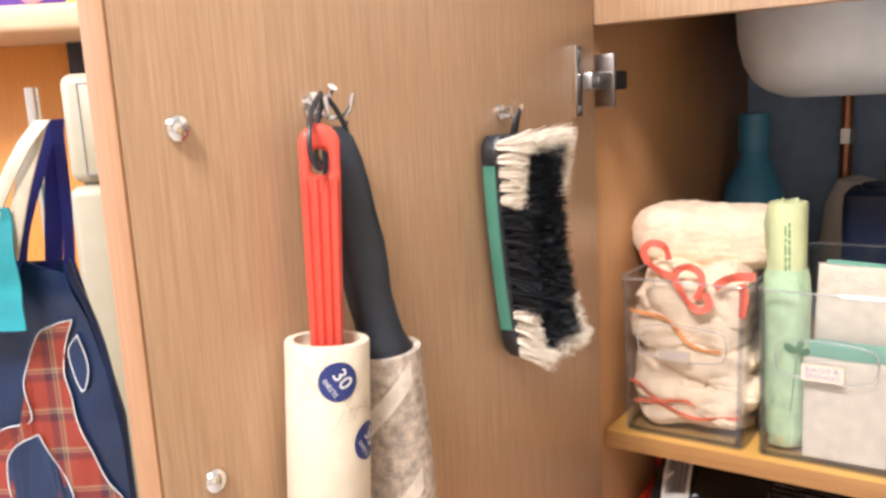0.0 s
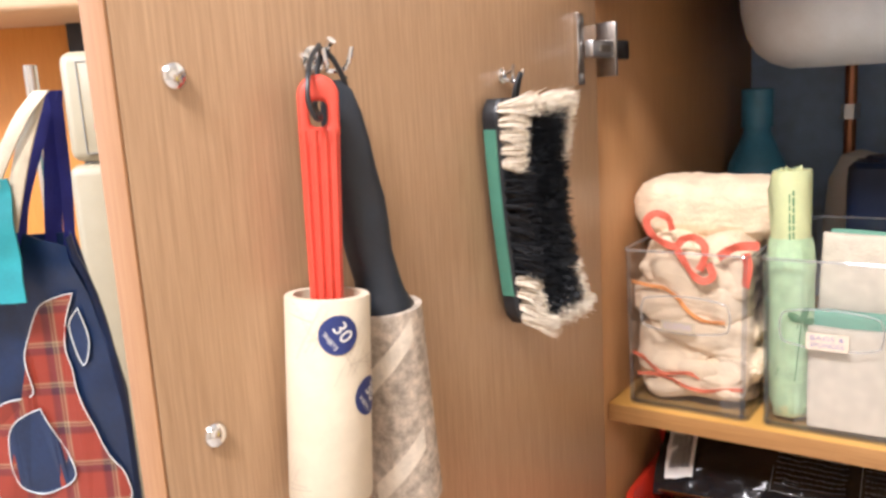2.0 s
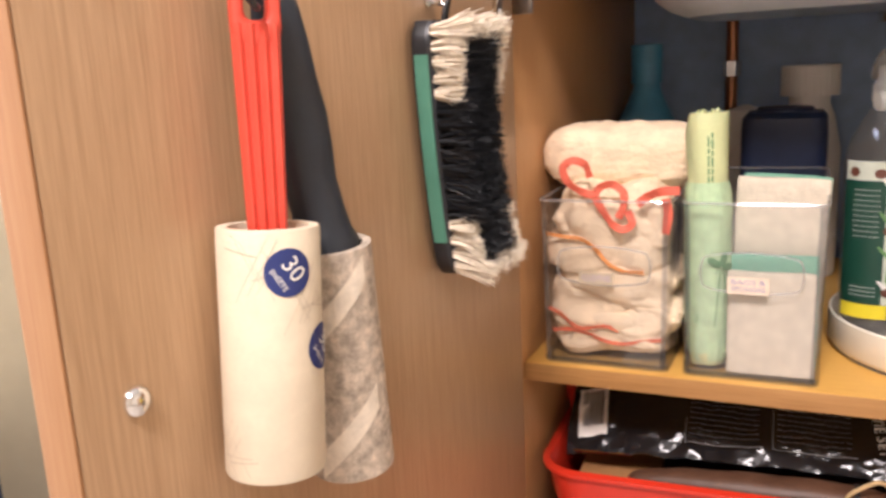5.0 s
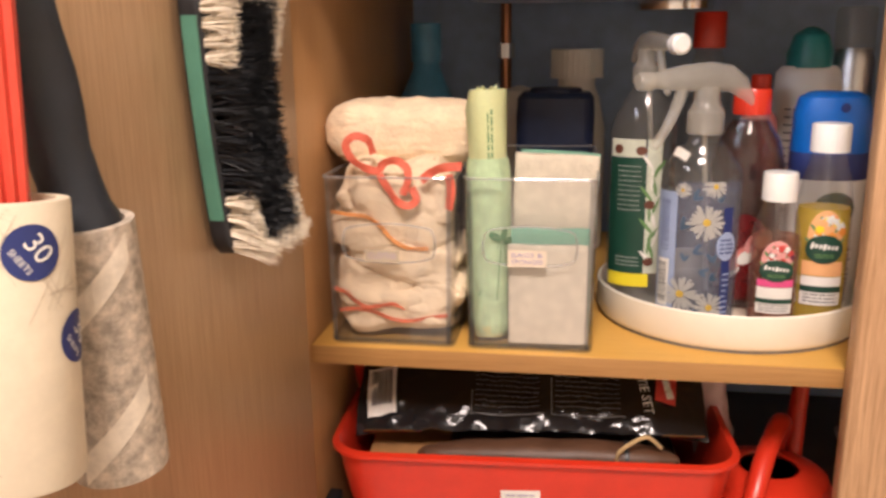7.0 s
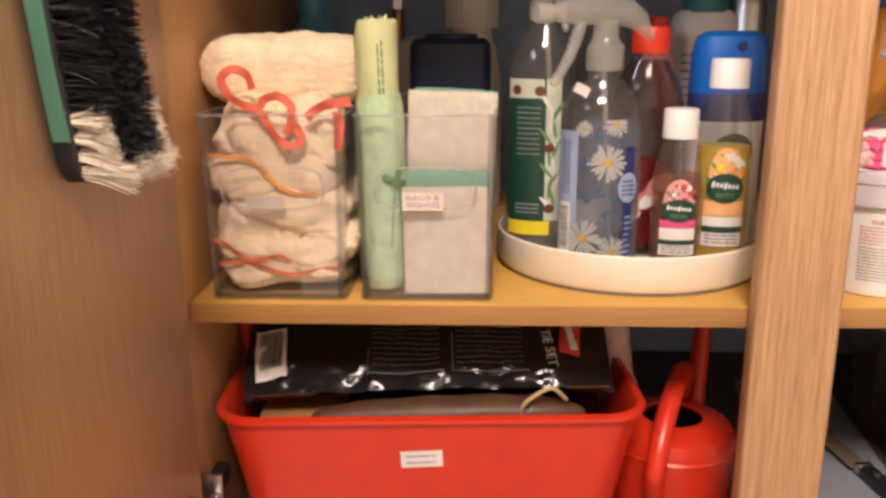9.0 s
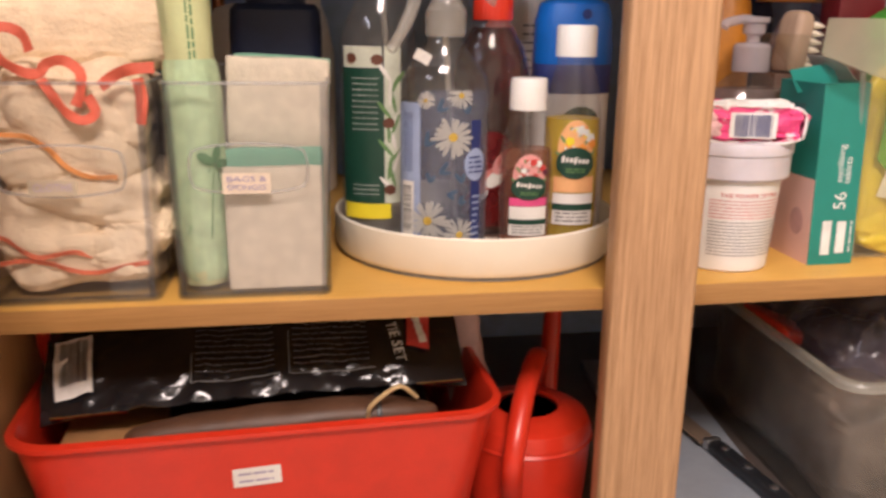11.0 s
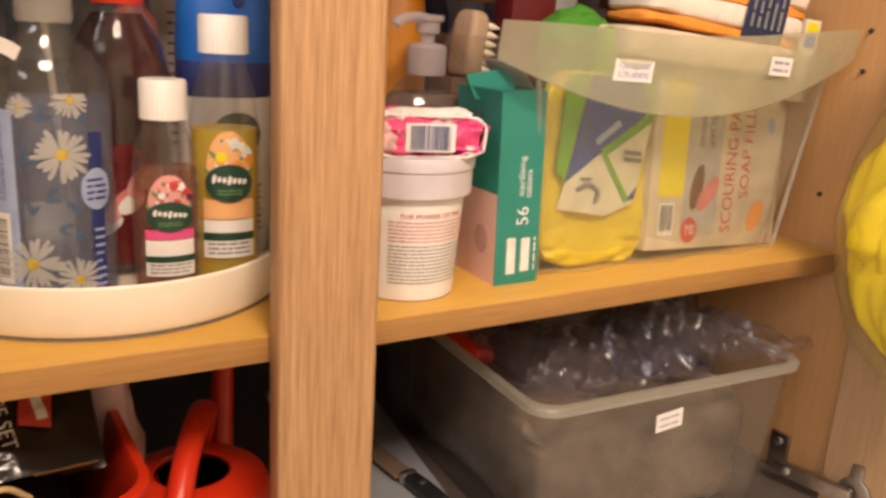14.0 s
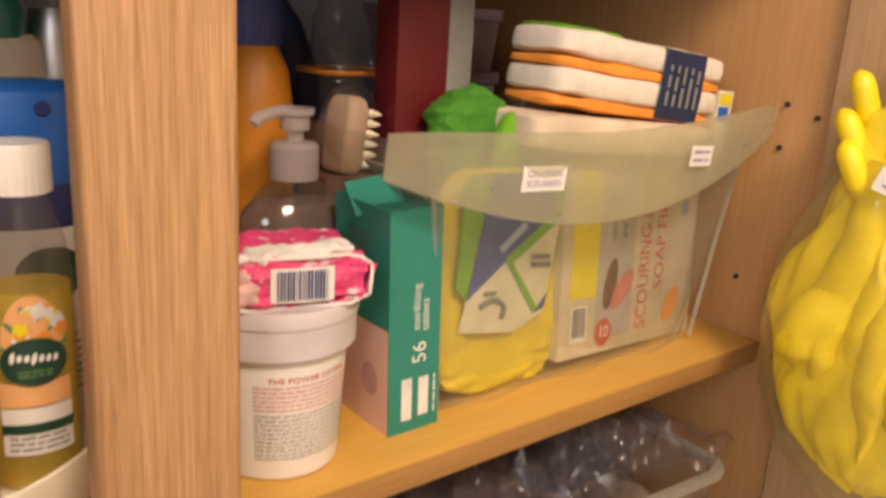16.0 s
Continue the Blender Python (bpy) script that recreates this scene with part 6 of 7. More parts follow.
def crinkle(w, d, h, seed, amp):
    def f(u, v):
        x, y = (u - 0.5) * w, (v - 0.5) * d
        q = Vector((x * 18, y * 18, seed))
        k = noise.noise(q) + 0.5 * noise.noise(q * 2.3) + 0.45 * abs(noise.noise(q * 5)) + 0.30 * abs(noise.noise(q * 11))
        return (x, y, h + amp * k - 0.012 * abs(2 * u - 1) ** 4 - 0.010 * (2 * v - 1) ** 2)
    return f


M_DIMINK = surface("dim_grey_ink", (0.10, 0.10, 0.11), 0.4)
packm = pose(0.197, 0.106, 0.338, 34, -1.5, 2)
pack = thing("black_packet", "glossy black plastic packet with white code panel lying in the caddy", "packet", m=packm)
part("film", sheet(crinkle(0.35, 0.135, 0.008, 3.3, 0.0075), 90, 46, 0.003), M_GLOSSBLACK, pack)
def on_pack(x, y, bm, mat, name, rz=0, lift=0.0016, label=""):
    g = crinkle(0.35, 0.135, 0.008, 3.3, 0.0075)
    bmesh.ops.triangulate(bm, faces=[f for f in bm.faces if len(f.verts) > 4])
    for v in bm.verts:
        a = radians(rz)
        px, py = x + v.co.x * math.cos(a) - v.co.z * math.sin(a), y + v.co.x * math.sin(a) + v.co.z * math.cos(a)
        q = g(px / 0.35 + 0.5, py / 0.135 + 0.5)
        v.co = Vector((px, py, q[2] + lift))
    part(name, bm, mat, pack, label, False)
on_pack(-0.150, -0.025, sheet(lambda u, v: ((u - 0.5) * 0.030, 0, (v - 0.5) * 0.056), 6, 12), M_PAPER, "code_panel", 6, 0.0035, "white panel with black code bars")
on_pack(-0.150, -0.022, barcode(-0.011, 0.011, -0.021, 0.021, 17), M_DARK, "barcode", 6, 0.0052)
for bx in (-0.02, 0.06):
    on_pack(bx, -0.012, bars(-0.032, 0.032, -0.035, 0.035, 13, 0.0010, 101 + int(bx * 100)), M_DIMINK, "small_print", 0, 0.0038)
    fr = [patch(-0.036, 0.036, -0.041, -0.0403, 12), patch(-0.036, -0.0353, -0.041, 0.041, 2)]
    on_pack(bx, -0.012, join(*fr), M_GREYCARD, "print_frame", 0, 0.0038)
on_pack(0.116, -0.030, words("TIE SET", 0.013), M_PALEINK, "printed_words", -82, 0.0042)
on_pack(0.138, -0.014, sheet(lambda u, v: ((u - 0.5) * 0.020, 0, (v - 0.5) * 0.045), 4, 8), M_REDINK, "red_panel", -8, 0.0036)
on_pack(0.138, -0.014, bars(-0.018, 0.018, -0.004, 0.004, 1, 0.007, 110), M_PALEINK, "panel_wordmark", -82, 0.0052)
part("silver_seam", tube([Vector((-0.165 + 0.06 * k / 8, -0.0675, -0.006 + 0.002 * k / 8)) for k in range(9)], 0.0014, 6), M_CHROME, pack, "shiny folded seam")
part("silver_seam", tube([Vector((0.130 + 0.04 * k / 8, -0.0678, -0.004)) for k in range(9)], 0.0014, 6), M_CHROME, pack, "shiny folded seam")
leather = thing("rolled_pouch", "dark brown rolled leather-look pouch with a tan tie", "pouch", m=pose(0.220, 0.028, 0.284, 0, 88, 1))
part("roll", moved(blob(0.034, 0.036, 0.25, 0.75, 0.002, 30, 51, 40, 60, 0.001), pose(0, 0, -0.125)), M_BARK, leather)
part("cord_band", moved(lathe([(0.0185, -0.002), (0.019, 0.0), (0.0185, 0.002)], 28, cap0=False, cap1=False), pose(0, 0, 0.075)), M_BLACK, leather, "thin black cord band")
tie = thing("raffia_tie", "tan raffia tie looped over the pouch", "tie", m=Matrix.Identity(4))
part("strand", tube(spline([(0.285, 0.014, 0.292), (0.287, 0.010, 0.304), (0.297, 0.011, 0.313), (0.312, 0.016, 0.318), (0.326, 0.024, 0.304)]), 0.0019, 8), surface("tan_raffia", (0.50, 0.36, 0.18), 0.8), tie)
obox = thing("small_carton", "small tan card carton lying in the caddy", "carton", m=pose(0.080, 0.056, 0.243, 0, 0, 4))
part("card", box(-0.040, 0.040, -0.025, 0.05, 0, 0.026, 0.001), surface("tan_card", (0.42, 0.21, 0.08), 0.6), obox)
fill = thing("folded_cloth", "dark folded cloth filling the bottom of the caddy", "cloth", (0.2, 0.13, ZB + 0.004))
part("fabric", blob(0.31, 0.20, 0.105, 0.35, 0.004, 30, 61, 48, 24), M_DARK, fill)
rag = thing("paper_towel", "scrunched pinkish white paper towel beside the caddy", "paper towel", m=pose(0.408, 0.165, ZB, 0, -8, 0))
part("paper", blob(0.040, 0.05, 0.215, 0.55, 0.010, 45, 71, 40, 44, 0.005, 80), surface("pinkish_paper", (0.72, 0.55, 0.54), 0.9, bump=0.4), rag)

wcan = thing("watering_can", "small bright red plastic watering can with arched handle", "watering can", (0.444, 0.116, ZB))
CAN = Matrix.Diagonal((1.16, 1.16, 0.82, 1))
part("body", moved(lathe([(0.047, 0), (0.050, 0.003), (0.0535, 0.085), (0.055, 0.087), (0.0535, 0.090), (0.054, 0.095), (0.050, 0.108), (0.037, 0.117), (0.026, 0.118), (0.025, 0.115), (0.030, 0.110), (0.049, 0.085), (0.048, 0.004)], 56), CAN), M_RED, wcan)
part("dark_mouth", moved(lathe([(0.0225, 0.1135), (0.0005, 0.1135)], 32), CAN), M_DARK, wcan)
part("handle", moved(tube(spline([(0.014, 0.046, 0.100), (0.018, 0.038, 0.146), (0.008, 0.006, 0.172), (-0.012, -0.034, 0.150), (-0.026, -0.062, 0.094), (-0.022, -0.046, 0.030)], 8), [0.0085] * 41, 14), CAN), M_RED, wcan, "arched red handle")
part("spout", moved(tube([(0.026, 0.04, 0.04), (0.038, 0.070, 0.11), (0.050, 0.098, 0.24)], [0.012, 0.009, 0.007], 16), CAN), M_RED, wcan, "long red spout")

# ---- lower compartment, right ----
lb = thing("frosted_crate", "frosted grey plastic crate holding crumpled plastic bags", "storage crate", (0.847, 0.160, ZB), -2.0)
part("body", tub(0.272, 0.32, 0.300, 0.345, 0.153, 0.022, 0.0025, 6, 0.006), M_FROST, lb)
part("rim", moved(loft([[(x, y, z) for x, y, z in rrect(0.300 + e, 0.345 + e, 0.024, zz)] for e, zz in ((0.001, 0.150), (0.010, 0.150), (0.011, 0.1555), (0.009, 0.1575), (-0.004, 0.1575), (-0.005, 0.1535))], False, False), pose(0, 0, 0)), clear("frosted_rim", (0.95, 0.95, 0.93), 0.25, 0.46, (0.74, 0.74, 0.66)), lb, "rounded frosted rim")
sticker(lb, ["", ""], 0.030, 0.018, pose(-0.012, -0.1728, 0.124, 3, -6, 0), 0.0045)
M_BAGSOFT = clear("dull_bag_film", (0.94, 0.94, 0.96), 0.36, 0.10, (0.34, 0.31, 0.36), 1.35, 0.25)
M_BAGDARK = surface("dark_bag_contents", (0.016, 0.016, 0.034), 0.5, var=0.5, scale=30)
M_BAGPINK = surface("brown_bag_contents", (0.075, 0.045, 0.045), 0.6, var=0.5, scale=30)
lining = thing("plastic_bag", "soft brownish carrier bag filling the bottom of the crate", "plastic bag", (0.847, 0.160, ZB + 0.0035), -2.0, group="bags in the crate")
part("film", blob(0.262, 0.315, 0.125, 0.35, 0.010, 30, 77, 90, 50, 0.008, 70), surface("brown_carrier_film", (0.15, 0.115, 0.09), 0.45, var=0.75, scale=16, bump=0.6, fine=60), lining)
for k, (x, y, z, w, d, h, mt) in enumerate(((0.80, 0.13, 0.160, 0.14, 0.16, 0.165, M_BAGPINK), (0.905, 0.14, 0.160, 0.15, 0.19, 0.170, M_BAGDARK), (0.855, 0.25, 0.16, 0.22, 0.12, 0.19, M_BAGDARK))):
    g = thing("plastic_bag", "crumpled clear plastic bag with dark contents in the crate", "plastic bag", (x, y, z), group="bags in the crate")
    part("contents", blob(w * 0.86, d * 0.86, h * 0.86, 0.6, 0.010, 40, 81 + k, 48, 28, 0.004), mt, g)
    part("film", moved(blob(w, d, h, 0.6, 0.010, 35, 91 + k, 110, 60, 0.016, 55), pose(0, 0, 0.0)), M_BAGSOFT, g, "creased clear film", False)
flap = thing("plastic_bag", "clear film bag corner spilling over the crate rim", "plastic bag", m=pose(0.965, 0.045, 0.318, 0, 6, 20), group="bags in the crate")
def spill(u, v):
    x, y = (u - 0.5) * 0.12, (v - 0.5) * 0.12
    q = Vector((x * 30, y * 30, 5.0))
    return (x, y, 0.016 * noise.noise(q) + 0.008 * abs(noise.noise(q * 2.5)) - 0.8 * max(0, abs(x) - 0.045))
part("film", sheet(spill, 34, 34), M_BAGFILM, flap, "", False)
part("seam", tube([Vector(spill(k / 20, 0.0)) for k in range(21)], 0.0012, 6), M_BAGFILM, flap)
drape = thing("plastic_bag", "creased clear plastic bag draped over the crate contents", "plastic bag", (0.855, 0.150, 0.300), group="bags in the crate")
def creased(u, v):
    x, y = (u - 0.5) * 0.26, (v - 0.5) * 0.28
    q = Vector((x * 9 + y * 5, y * 22 - x * 9, 9.0))
    r2 = Vector((x * 30 - y * 14, y * 12 + x * 16, 4.0))
    ridge = (1 - min(1, abs(noise.noise(q)) * 4.5)) ** 3
    ridge2 = (1 - min(1, abs(noise.noise(r2)) * 4.5)) ** 3
    fine = (1 - min(1, abs(noise.noise(q * 2.6)) * 4)) ** 3
    edge = max(abs(2 * u - 1), abs(2 * v - 1))
    return (x + 0.006 * noise.noise(q * 2), y + 0.004 * noise.noise(r2), 0.022 + 0.010 * noise.noise(q * 0.6) + 0.016 * ridge + 0.012 * ridge2 + 0.005 * fine + 0.016 * u - 0.030 * edge ** 4)
part("film", sheet(creased, 110, 110), M_BAGFILM, drape)
part("gathered_neck", moved(blob(0.05, 0.03, 0.045, 0.7, 0.008, 60, 97, 30, 20, 0.006), pose(-0.03, -0.02, 0.02)), M_BAGFILM, drape, "", False)
redbit = thing("red_packet", "flat red packet lying inside the crate", "packet", m=pose(0.745, 0.20, 0.27, 0, 20, 0))
part("card", blob(0.05, 0.10, 0.02, 0.4, 0.002, 40, 95, 24, 12), M_RED, redbit)

board = thing("cutting_board", "thin pale blue-grey plastic board lying on the cupboard floor", "board", (0.632, 0.20, ZB), -6)
part("sheet", box(-0.058, 0.062, -0.19, 0.20, 0.0, 0.012, 0.003), surface("pale_grey_board", (0.25, 0.28, 0.32), 0.5, var=0.1), board)
knife = thing("kitchen_knife", "kitchen knife with black riveted handle on the board", "knife", m=pose(0.6655, 0.098, ZB + 0.0125, 0, 0, 7.5))
part("handle", loft([rrect(0.020 * a, 0.014 * a, 0.005 * a, y) for y, a in ((-0.075, 0.7), (-0.07, 1.0), (-0.03, 0.9), (0.02, 0.95), (0.045, 0.9), (0.05, 0.7))]), M_BLACK, knife)
knife.children[0].matrix_local = pose(0, 0, 0.007, -90, 0, 0)
part("bolster", box(-0.009, 0.009, 0.050, 0.058, 0.001, 0.013, 0.002), M_STEEL, knife)
# brown guard wood, its colour darkened for the shadow it lies in
part("blade", box(-0.012, 0.010, 0.058, 0.22, 0.005, 0.0072, 0.0006), wood("shade_darkened_sheath", (0.13, 0.095, 0.07), (0.20, 0.15, 0.11), "y"), knife, "pale blade in a wooden guard")
for y in (-0.048, -0.008, 0.030):
    part("rivet", moved(lathe([(0.0045, 0), (0.0045, 0.0148), (0.003, 0.0155)], 20), pose(0, y, 0)), M_STEEL, knife, "steel rivet")

# ---- gloves on the right door ----
M_GLOVEBAG = clear("glove_bag_film", (0.97, 0.97, 0.95), 0.16, 0.12, (0.90, 0.80, 0.34), 1.6, 0.6)
M_GLOVE = surface("yellow_rubber", (0.92, 0.72, 0.025), 0.42, var=0.12, scale=25, bump=0.15, subsurface=0.08)
GM = RDOOR @ pose(0.085, 0.045, 0.0)
gloves = thing("rubber_gloves", "bright yellow rubber gloves in a clear bag hung on the door", "gloves", m=GM)


GIRTH = ((0.0, 0.10), (0.05, 0.48), (0.12, 0.72), (0.25, 0.92), (0.45, 1.0), (0.60, 0.94), (0.72, 0.80), (0.85, 0.62), (0.95, 0.50), (1.0, 0.30))


def bundle(w, d, h, seed, deep, base):
    """A hanging bundle, narrow at the top, softly creased."""
    def f(u, v):
        a = 2 * math.pi * u
        for (v0, g0), (v1, g1) in zip(GIRTH, GIRTH[1:]):
            if v <= v1:
                wide = g0 + (g1 - g0) * (v - v0) / (v1 - v0)
                break
        b = a + 0.9 * v
        fold = noise.noise(Vector((math.cos(b) * 1.7, math.sin(b) * 1.7, v * 3.0 + seed)))
        fine = noise.noise(Vector((math.cos(b) * 4.5, math.sin(b) * 4.5, v * 5.0 + seed)))
        r = wide * (1 + deep * (abs(fold) - 0.25) + deep * 0.3 * fine)
        return (w / 2 * r * math.cos(a), d / 2 * r * math.sin(a), base + h * v + 0.008 * fold * math.sin(a * 2))
    bm = sheet(f, 140, 80)
    bmesh.ops.remove_doubles(bm, verts=bm.verts, dist=0.0002)
    bmesh.ops.holes_fill(bm, edges=bm.edges[:])
    return bm


part("glove", bundle(0.168, 0.062, 0.305, 3.0, 0.42, 0.322), M_GLOVE, gloves)
# flattened fingers and cuffs fanning out over the front of the bundle
rng = random.Random(15)
for k in range(10):
    fx = -0.064 + 0.128 * k / 9 + rng.uniform(-0.008, 0.008)
    z1, z0 = rng.uniform(0.50, 0.60), rng.uniform(0.335, 0.43) + 0.5 * max(0.0, abs(fx) - 0.04)
    bow, rad0 = rng.uniform(-0.014, 0.014), rng.uniform(0.011, 0.017)
    line = spline([(fx * 0.35, 0.020, z1), (fx * 0.65 + bow, 0.025, z1 * 0.66 + z0 * 0.34), (fx * 0.9 + bow, 0.027 - 2.4 * fx * fx, z1 * 0.33 + z0 * 0.67), (fx, 0.024 - 2.6 * fx * fx, z0)], 6)
    m = len(line)
    fold = tube(line, [rad0 * (0.55 + 0.45 * math.sin(math.pi * (0.15 + 0.7 * i / (m - 1)))) * min(1.0, 0.12 + 4.0 * (1 - i / (m - 1))) for i in range(m)], 14)
    for v in fold.verts:
        v.co += Vector((0.007 * noise.noise(v.co * 38), 0.007 * noise.noise(v.co * 38 + Vector((3, 1, 2))), 0))
    part("finger", fold, M_GLOVE, gloves)
for (tx, tz), (bx, bz), y0 in (((0.018, 0.650), (0.040, 0.600), 0.004), ((0.014, 0.622), (0.044, 0.572), 0.014), ((0.022, 0.600), (0.050, 0.550), 0.024), ((0.046, 0.668), (0.052, 0.612), 0.002), ((0.066, 0.678), (0.066, 0.620), 0.010), ((0.088, 0.674), (0.082, 0.620), 0.004), ((0.108, 0.660), (0.098, 0.610), 0.012)):
    x0, x1 = bx - 0.077, tx - 0.075
    part("finger", tube(spline([(x0, y0 - 0.01, bz), (x0 + (x1 - x0) * 0.4, y0, bz + (tz - bz) * 0.4), (x0 + (x1 - x0) * 0.8 + 0.002, y0 + 0.003, bz + (tz - bz) * 0.75), (x1, y0 + 0.002, tz)], 6), [0.0090] * 13 + [0.0089, 0.0086, 0.0080, 0.0070, 0.0052, 0.002], 16), M_GLOVE, gloves)
part("clear_bag", bundle(0.190, 0.112, 0.330, 8.0, 0.14, 0.306), M_GLOVEBAG, gloves, "creased clear bag")
sticker(gloves, ["", ""], 0.036, 0.018, pose(-0.005, 0.046, 0.575, 0, -18, 180), 0.005)
ghook = thing("wire_hook", "shiny wire hook on the door above the gloves", "hook", m=RDOOR @ pose(0.085, 0, 0.70), group="hooks on the door")
part("prong", tube(spline([(0, 0.0, 0), (0, 0.02, -0.006), (0, 0.036, -0.012), (0, 0.044, 0.0)]), 0.002), M_CHROME, ghook)
part("base_plate", moved(lathe([(0.008, 0), (0.008, 0.002), (0.005, 0.004)], 20), pose(0, 0, 0, -90, 0, 0)), M_CHROME, ghook)

# ---- the alcove beyond the left door ----
VIEW = Matrix.Translation((0.3191, -0.7312, 0)) @ pose(0, 0, 0, 0, 0, 34.8)
M_ORWOOD = wood("orange_pine", (0.62, 0.22, 0.025), (0.76, 0.32, 0.05), "z", 0.45)
M_PINE = wood("pale_pine", (0.60, 0.36, 0.18), (0.74, 0.50, 0.30), "x", 0.5)
shelfu = thing("pine_sideboard", "orange pine sideboard with a thick pale top", "sideboard", m=VIEW @ pose(0, 1.06, 0))
part("top_board", box(-1.0, -0.36, 0.0, 0.45, 0.846, 0.880, 0.008, 3), M_PINE, shelfu)
part("back_board", box(-0.98, -0.534, 0.20, 0.22, 0.0, 0.846, 0.001), M_ORWOOD, shelfu)
# end painted near-black for the shade in the gap before the appliance
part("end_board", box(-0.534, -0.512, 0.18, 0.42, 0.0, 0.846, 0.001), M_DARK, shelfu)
sweets = thing("purple_carton", "purple confectionery carton with a bar of yellow lettering", "carton", m=VIEW @ pose(-0.52, 1.20, 0.8805))
part("card", box(-0.11, 0.075, 0.0, 0.10, 0.0, 0.16, 0.002), surface("purple_card", (0.09, 0.025, 0.22), 0.4), sweets)
part("pink_print", moved(oval(-0.035, 0.035, 0.022, 0.018), pose(0, -0.001, 0)), M_PINKINK, sweets, "", False)
part("wordmark_shape", moved(bars(-0.065, 0.0, 0.042, 0.058, 1, 0.012, 131), pose(0, -0.002, 0)), M_YELLOW, sweets, "", False)
part("round_print", moved(oval(0.020, 0.012, 0.010, 0.010), pose(0, -0.001, 0)), M_YELLOW, sweets, "", False)
part("round_print", moved(oval(0.045, 0.012, 0.010, 0.010), pose(0, -0.001, 0)), surface("lilac_print", (0.45, 0.35, 0.60), 0.5), sweets, "", False)

appl = thing("cream_appliance", "tall cream plastic appliance with moulded panel, standing on the floor", "appliance", m=VIEW @ pose(0, 1.0, 0))
M_APPL = surface("cream_casing", (0.42, 0.345, 0.215), 0.4, var=0.04, bump=0.03)
part("lower_casing", box(-0.455, -0.20, 0.0, 0.24, 0.0, 0.655, 0.014, 4), M_APPL, appl)
part("upper_casing", box(-0.451, -0.20, 0.004, 0.23, 0.658, 0.790, 0.014, 4), M_APPL, appl)
part("control_panel", box(-0.426, -0.22, 0.0015, 0.006, 0.668, 0.778, 0.002), M_APPL, appl, "slightly recessed control panel")
part("panel_outline", join(box(-0.4265, -0.4255, 0.0005, 0.003, 0.668, 0.778, 0), box(-0.4255, -0.25, 0.0005, 0.003, 0.668, 0.669, 0), box(-0.4255, -0.25, 0.0005, 0.003, 0.777, 0.778, 0)), M_GREYCARD, appl, "", False)
part("panel_print", join(*[moved(bars(-0.022, 0.022, -0.003, 0.003, 1, 0.004, 140 + k), pose(-0.385, -0.0012, 0.765 - 0.010 * k)) for k in range(5)]), M_GREYCARD, appl, "", False)
part("dial_print", moved(oval(-0.405, 0.700, 0.008, 0.007), pose(0, -0.0012, 0)), M_PINKINK, appl, "", False)
pole = thing("metal_pole", "thin chrome pole leaning in the alcove", "pole", m=VIEW @ pose(0, 0.96, 0))
part("tube", tube([(-0.461, 0, 0.774), (-0.462, 0, 0.40), (-0.462, 0, 0.001)], 0.0075, 14), M_CHROME, pole)

M_BAG = surface("navy_bag_fabric", (0.009, 0.024, 0.075), 0.35, var=0.35, scale=14, bump=0.25, fine=250)


def plaid_material():
    m, nt, p = base_material("red_plaid")
    co = nt.nodes.new("ShaderNodeTexCoord")
    sep = nt.nodes.new("ShaderNodeSeparateXYZ")
    socket(nt, co.outputs["Object"], sep.inputs[0])
    col = None
    for axis, off in (("X", 0.0), ("Z", 0.35)):
        mul = nt.nodes.new("ShaderNodeMath")
        mul.operation, mul.inputs[1].default_value = "MULTIPLY_ADD", 26.0
        mul.inputs[2].default_value = off + 40.0
        socket(nt, sep.outputs[axis], mul.inputs[0])
        fr = nt.nodes.new("ShaderNodeMath")
        fr.operation = "FRACT"
        socket(nt, mul.outputs[0], fr.inputs[0])
        r = ramp(nt, fr.outputs[0], [(0.0, (0.26, 0.034, 0.015)), (0.40, (0.25, 0.032, 0.015)), (0.45, (0.06, 0.012, 0.02)), (0.60, (0.07, 0.016, 0.035)), (0.63, (0.36, 0.27, 0.14)), (0.66, (0.08, 0.012, 0.014)), (0.72, (0.38, 0.30, 0.17)), (0.75, (0.24, 0.032, 0.015))])
        if col is None:
            col = r
        else:
            mx = nt.nodes.new("ShaderNodeMixRGB")
            mx.inputs["Fac"].default_value = 0.5
            socket(nt, col.outputs["Color"], mx.inputs["Color1"])
            socket(nt, r.outputs["Color"], mx.inputs["Color2"])
            socket(nt, mx.outputs["Color"], p.inputs["Base Color"])
    p.inputs["Roughness"].default_value = 0.45
    return m


M_PLAID = plaid_material()
bag = thing("shopping_bag", "navy woven shopping bag with red plaid letters, hanging by its handles", "bag", m=VIEW @ pose(0, 0.72, 0))


def bag_front(x, z):
    return 0.010 * noise.noise(Vector((x * 14, z * 9, 2.0))) + 0.004 * noise.noise(Vector((x * 50, z * 30, 7.0)))


def bag_edge(z):
    """The bag's right border, from its mouth down."""
    return -0.335 + 0.029 * min(1.0, max(0.0, (0.600 - z) / 0.14)) ** 0.8


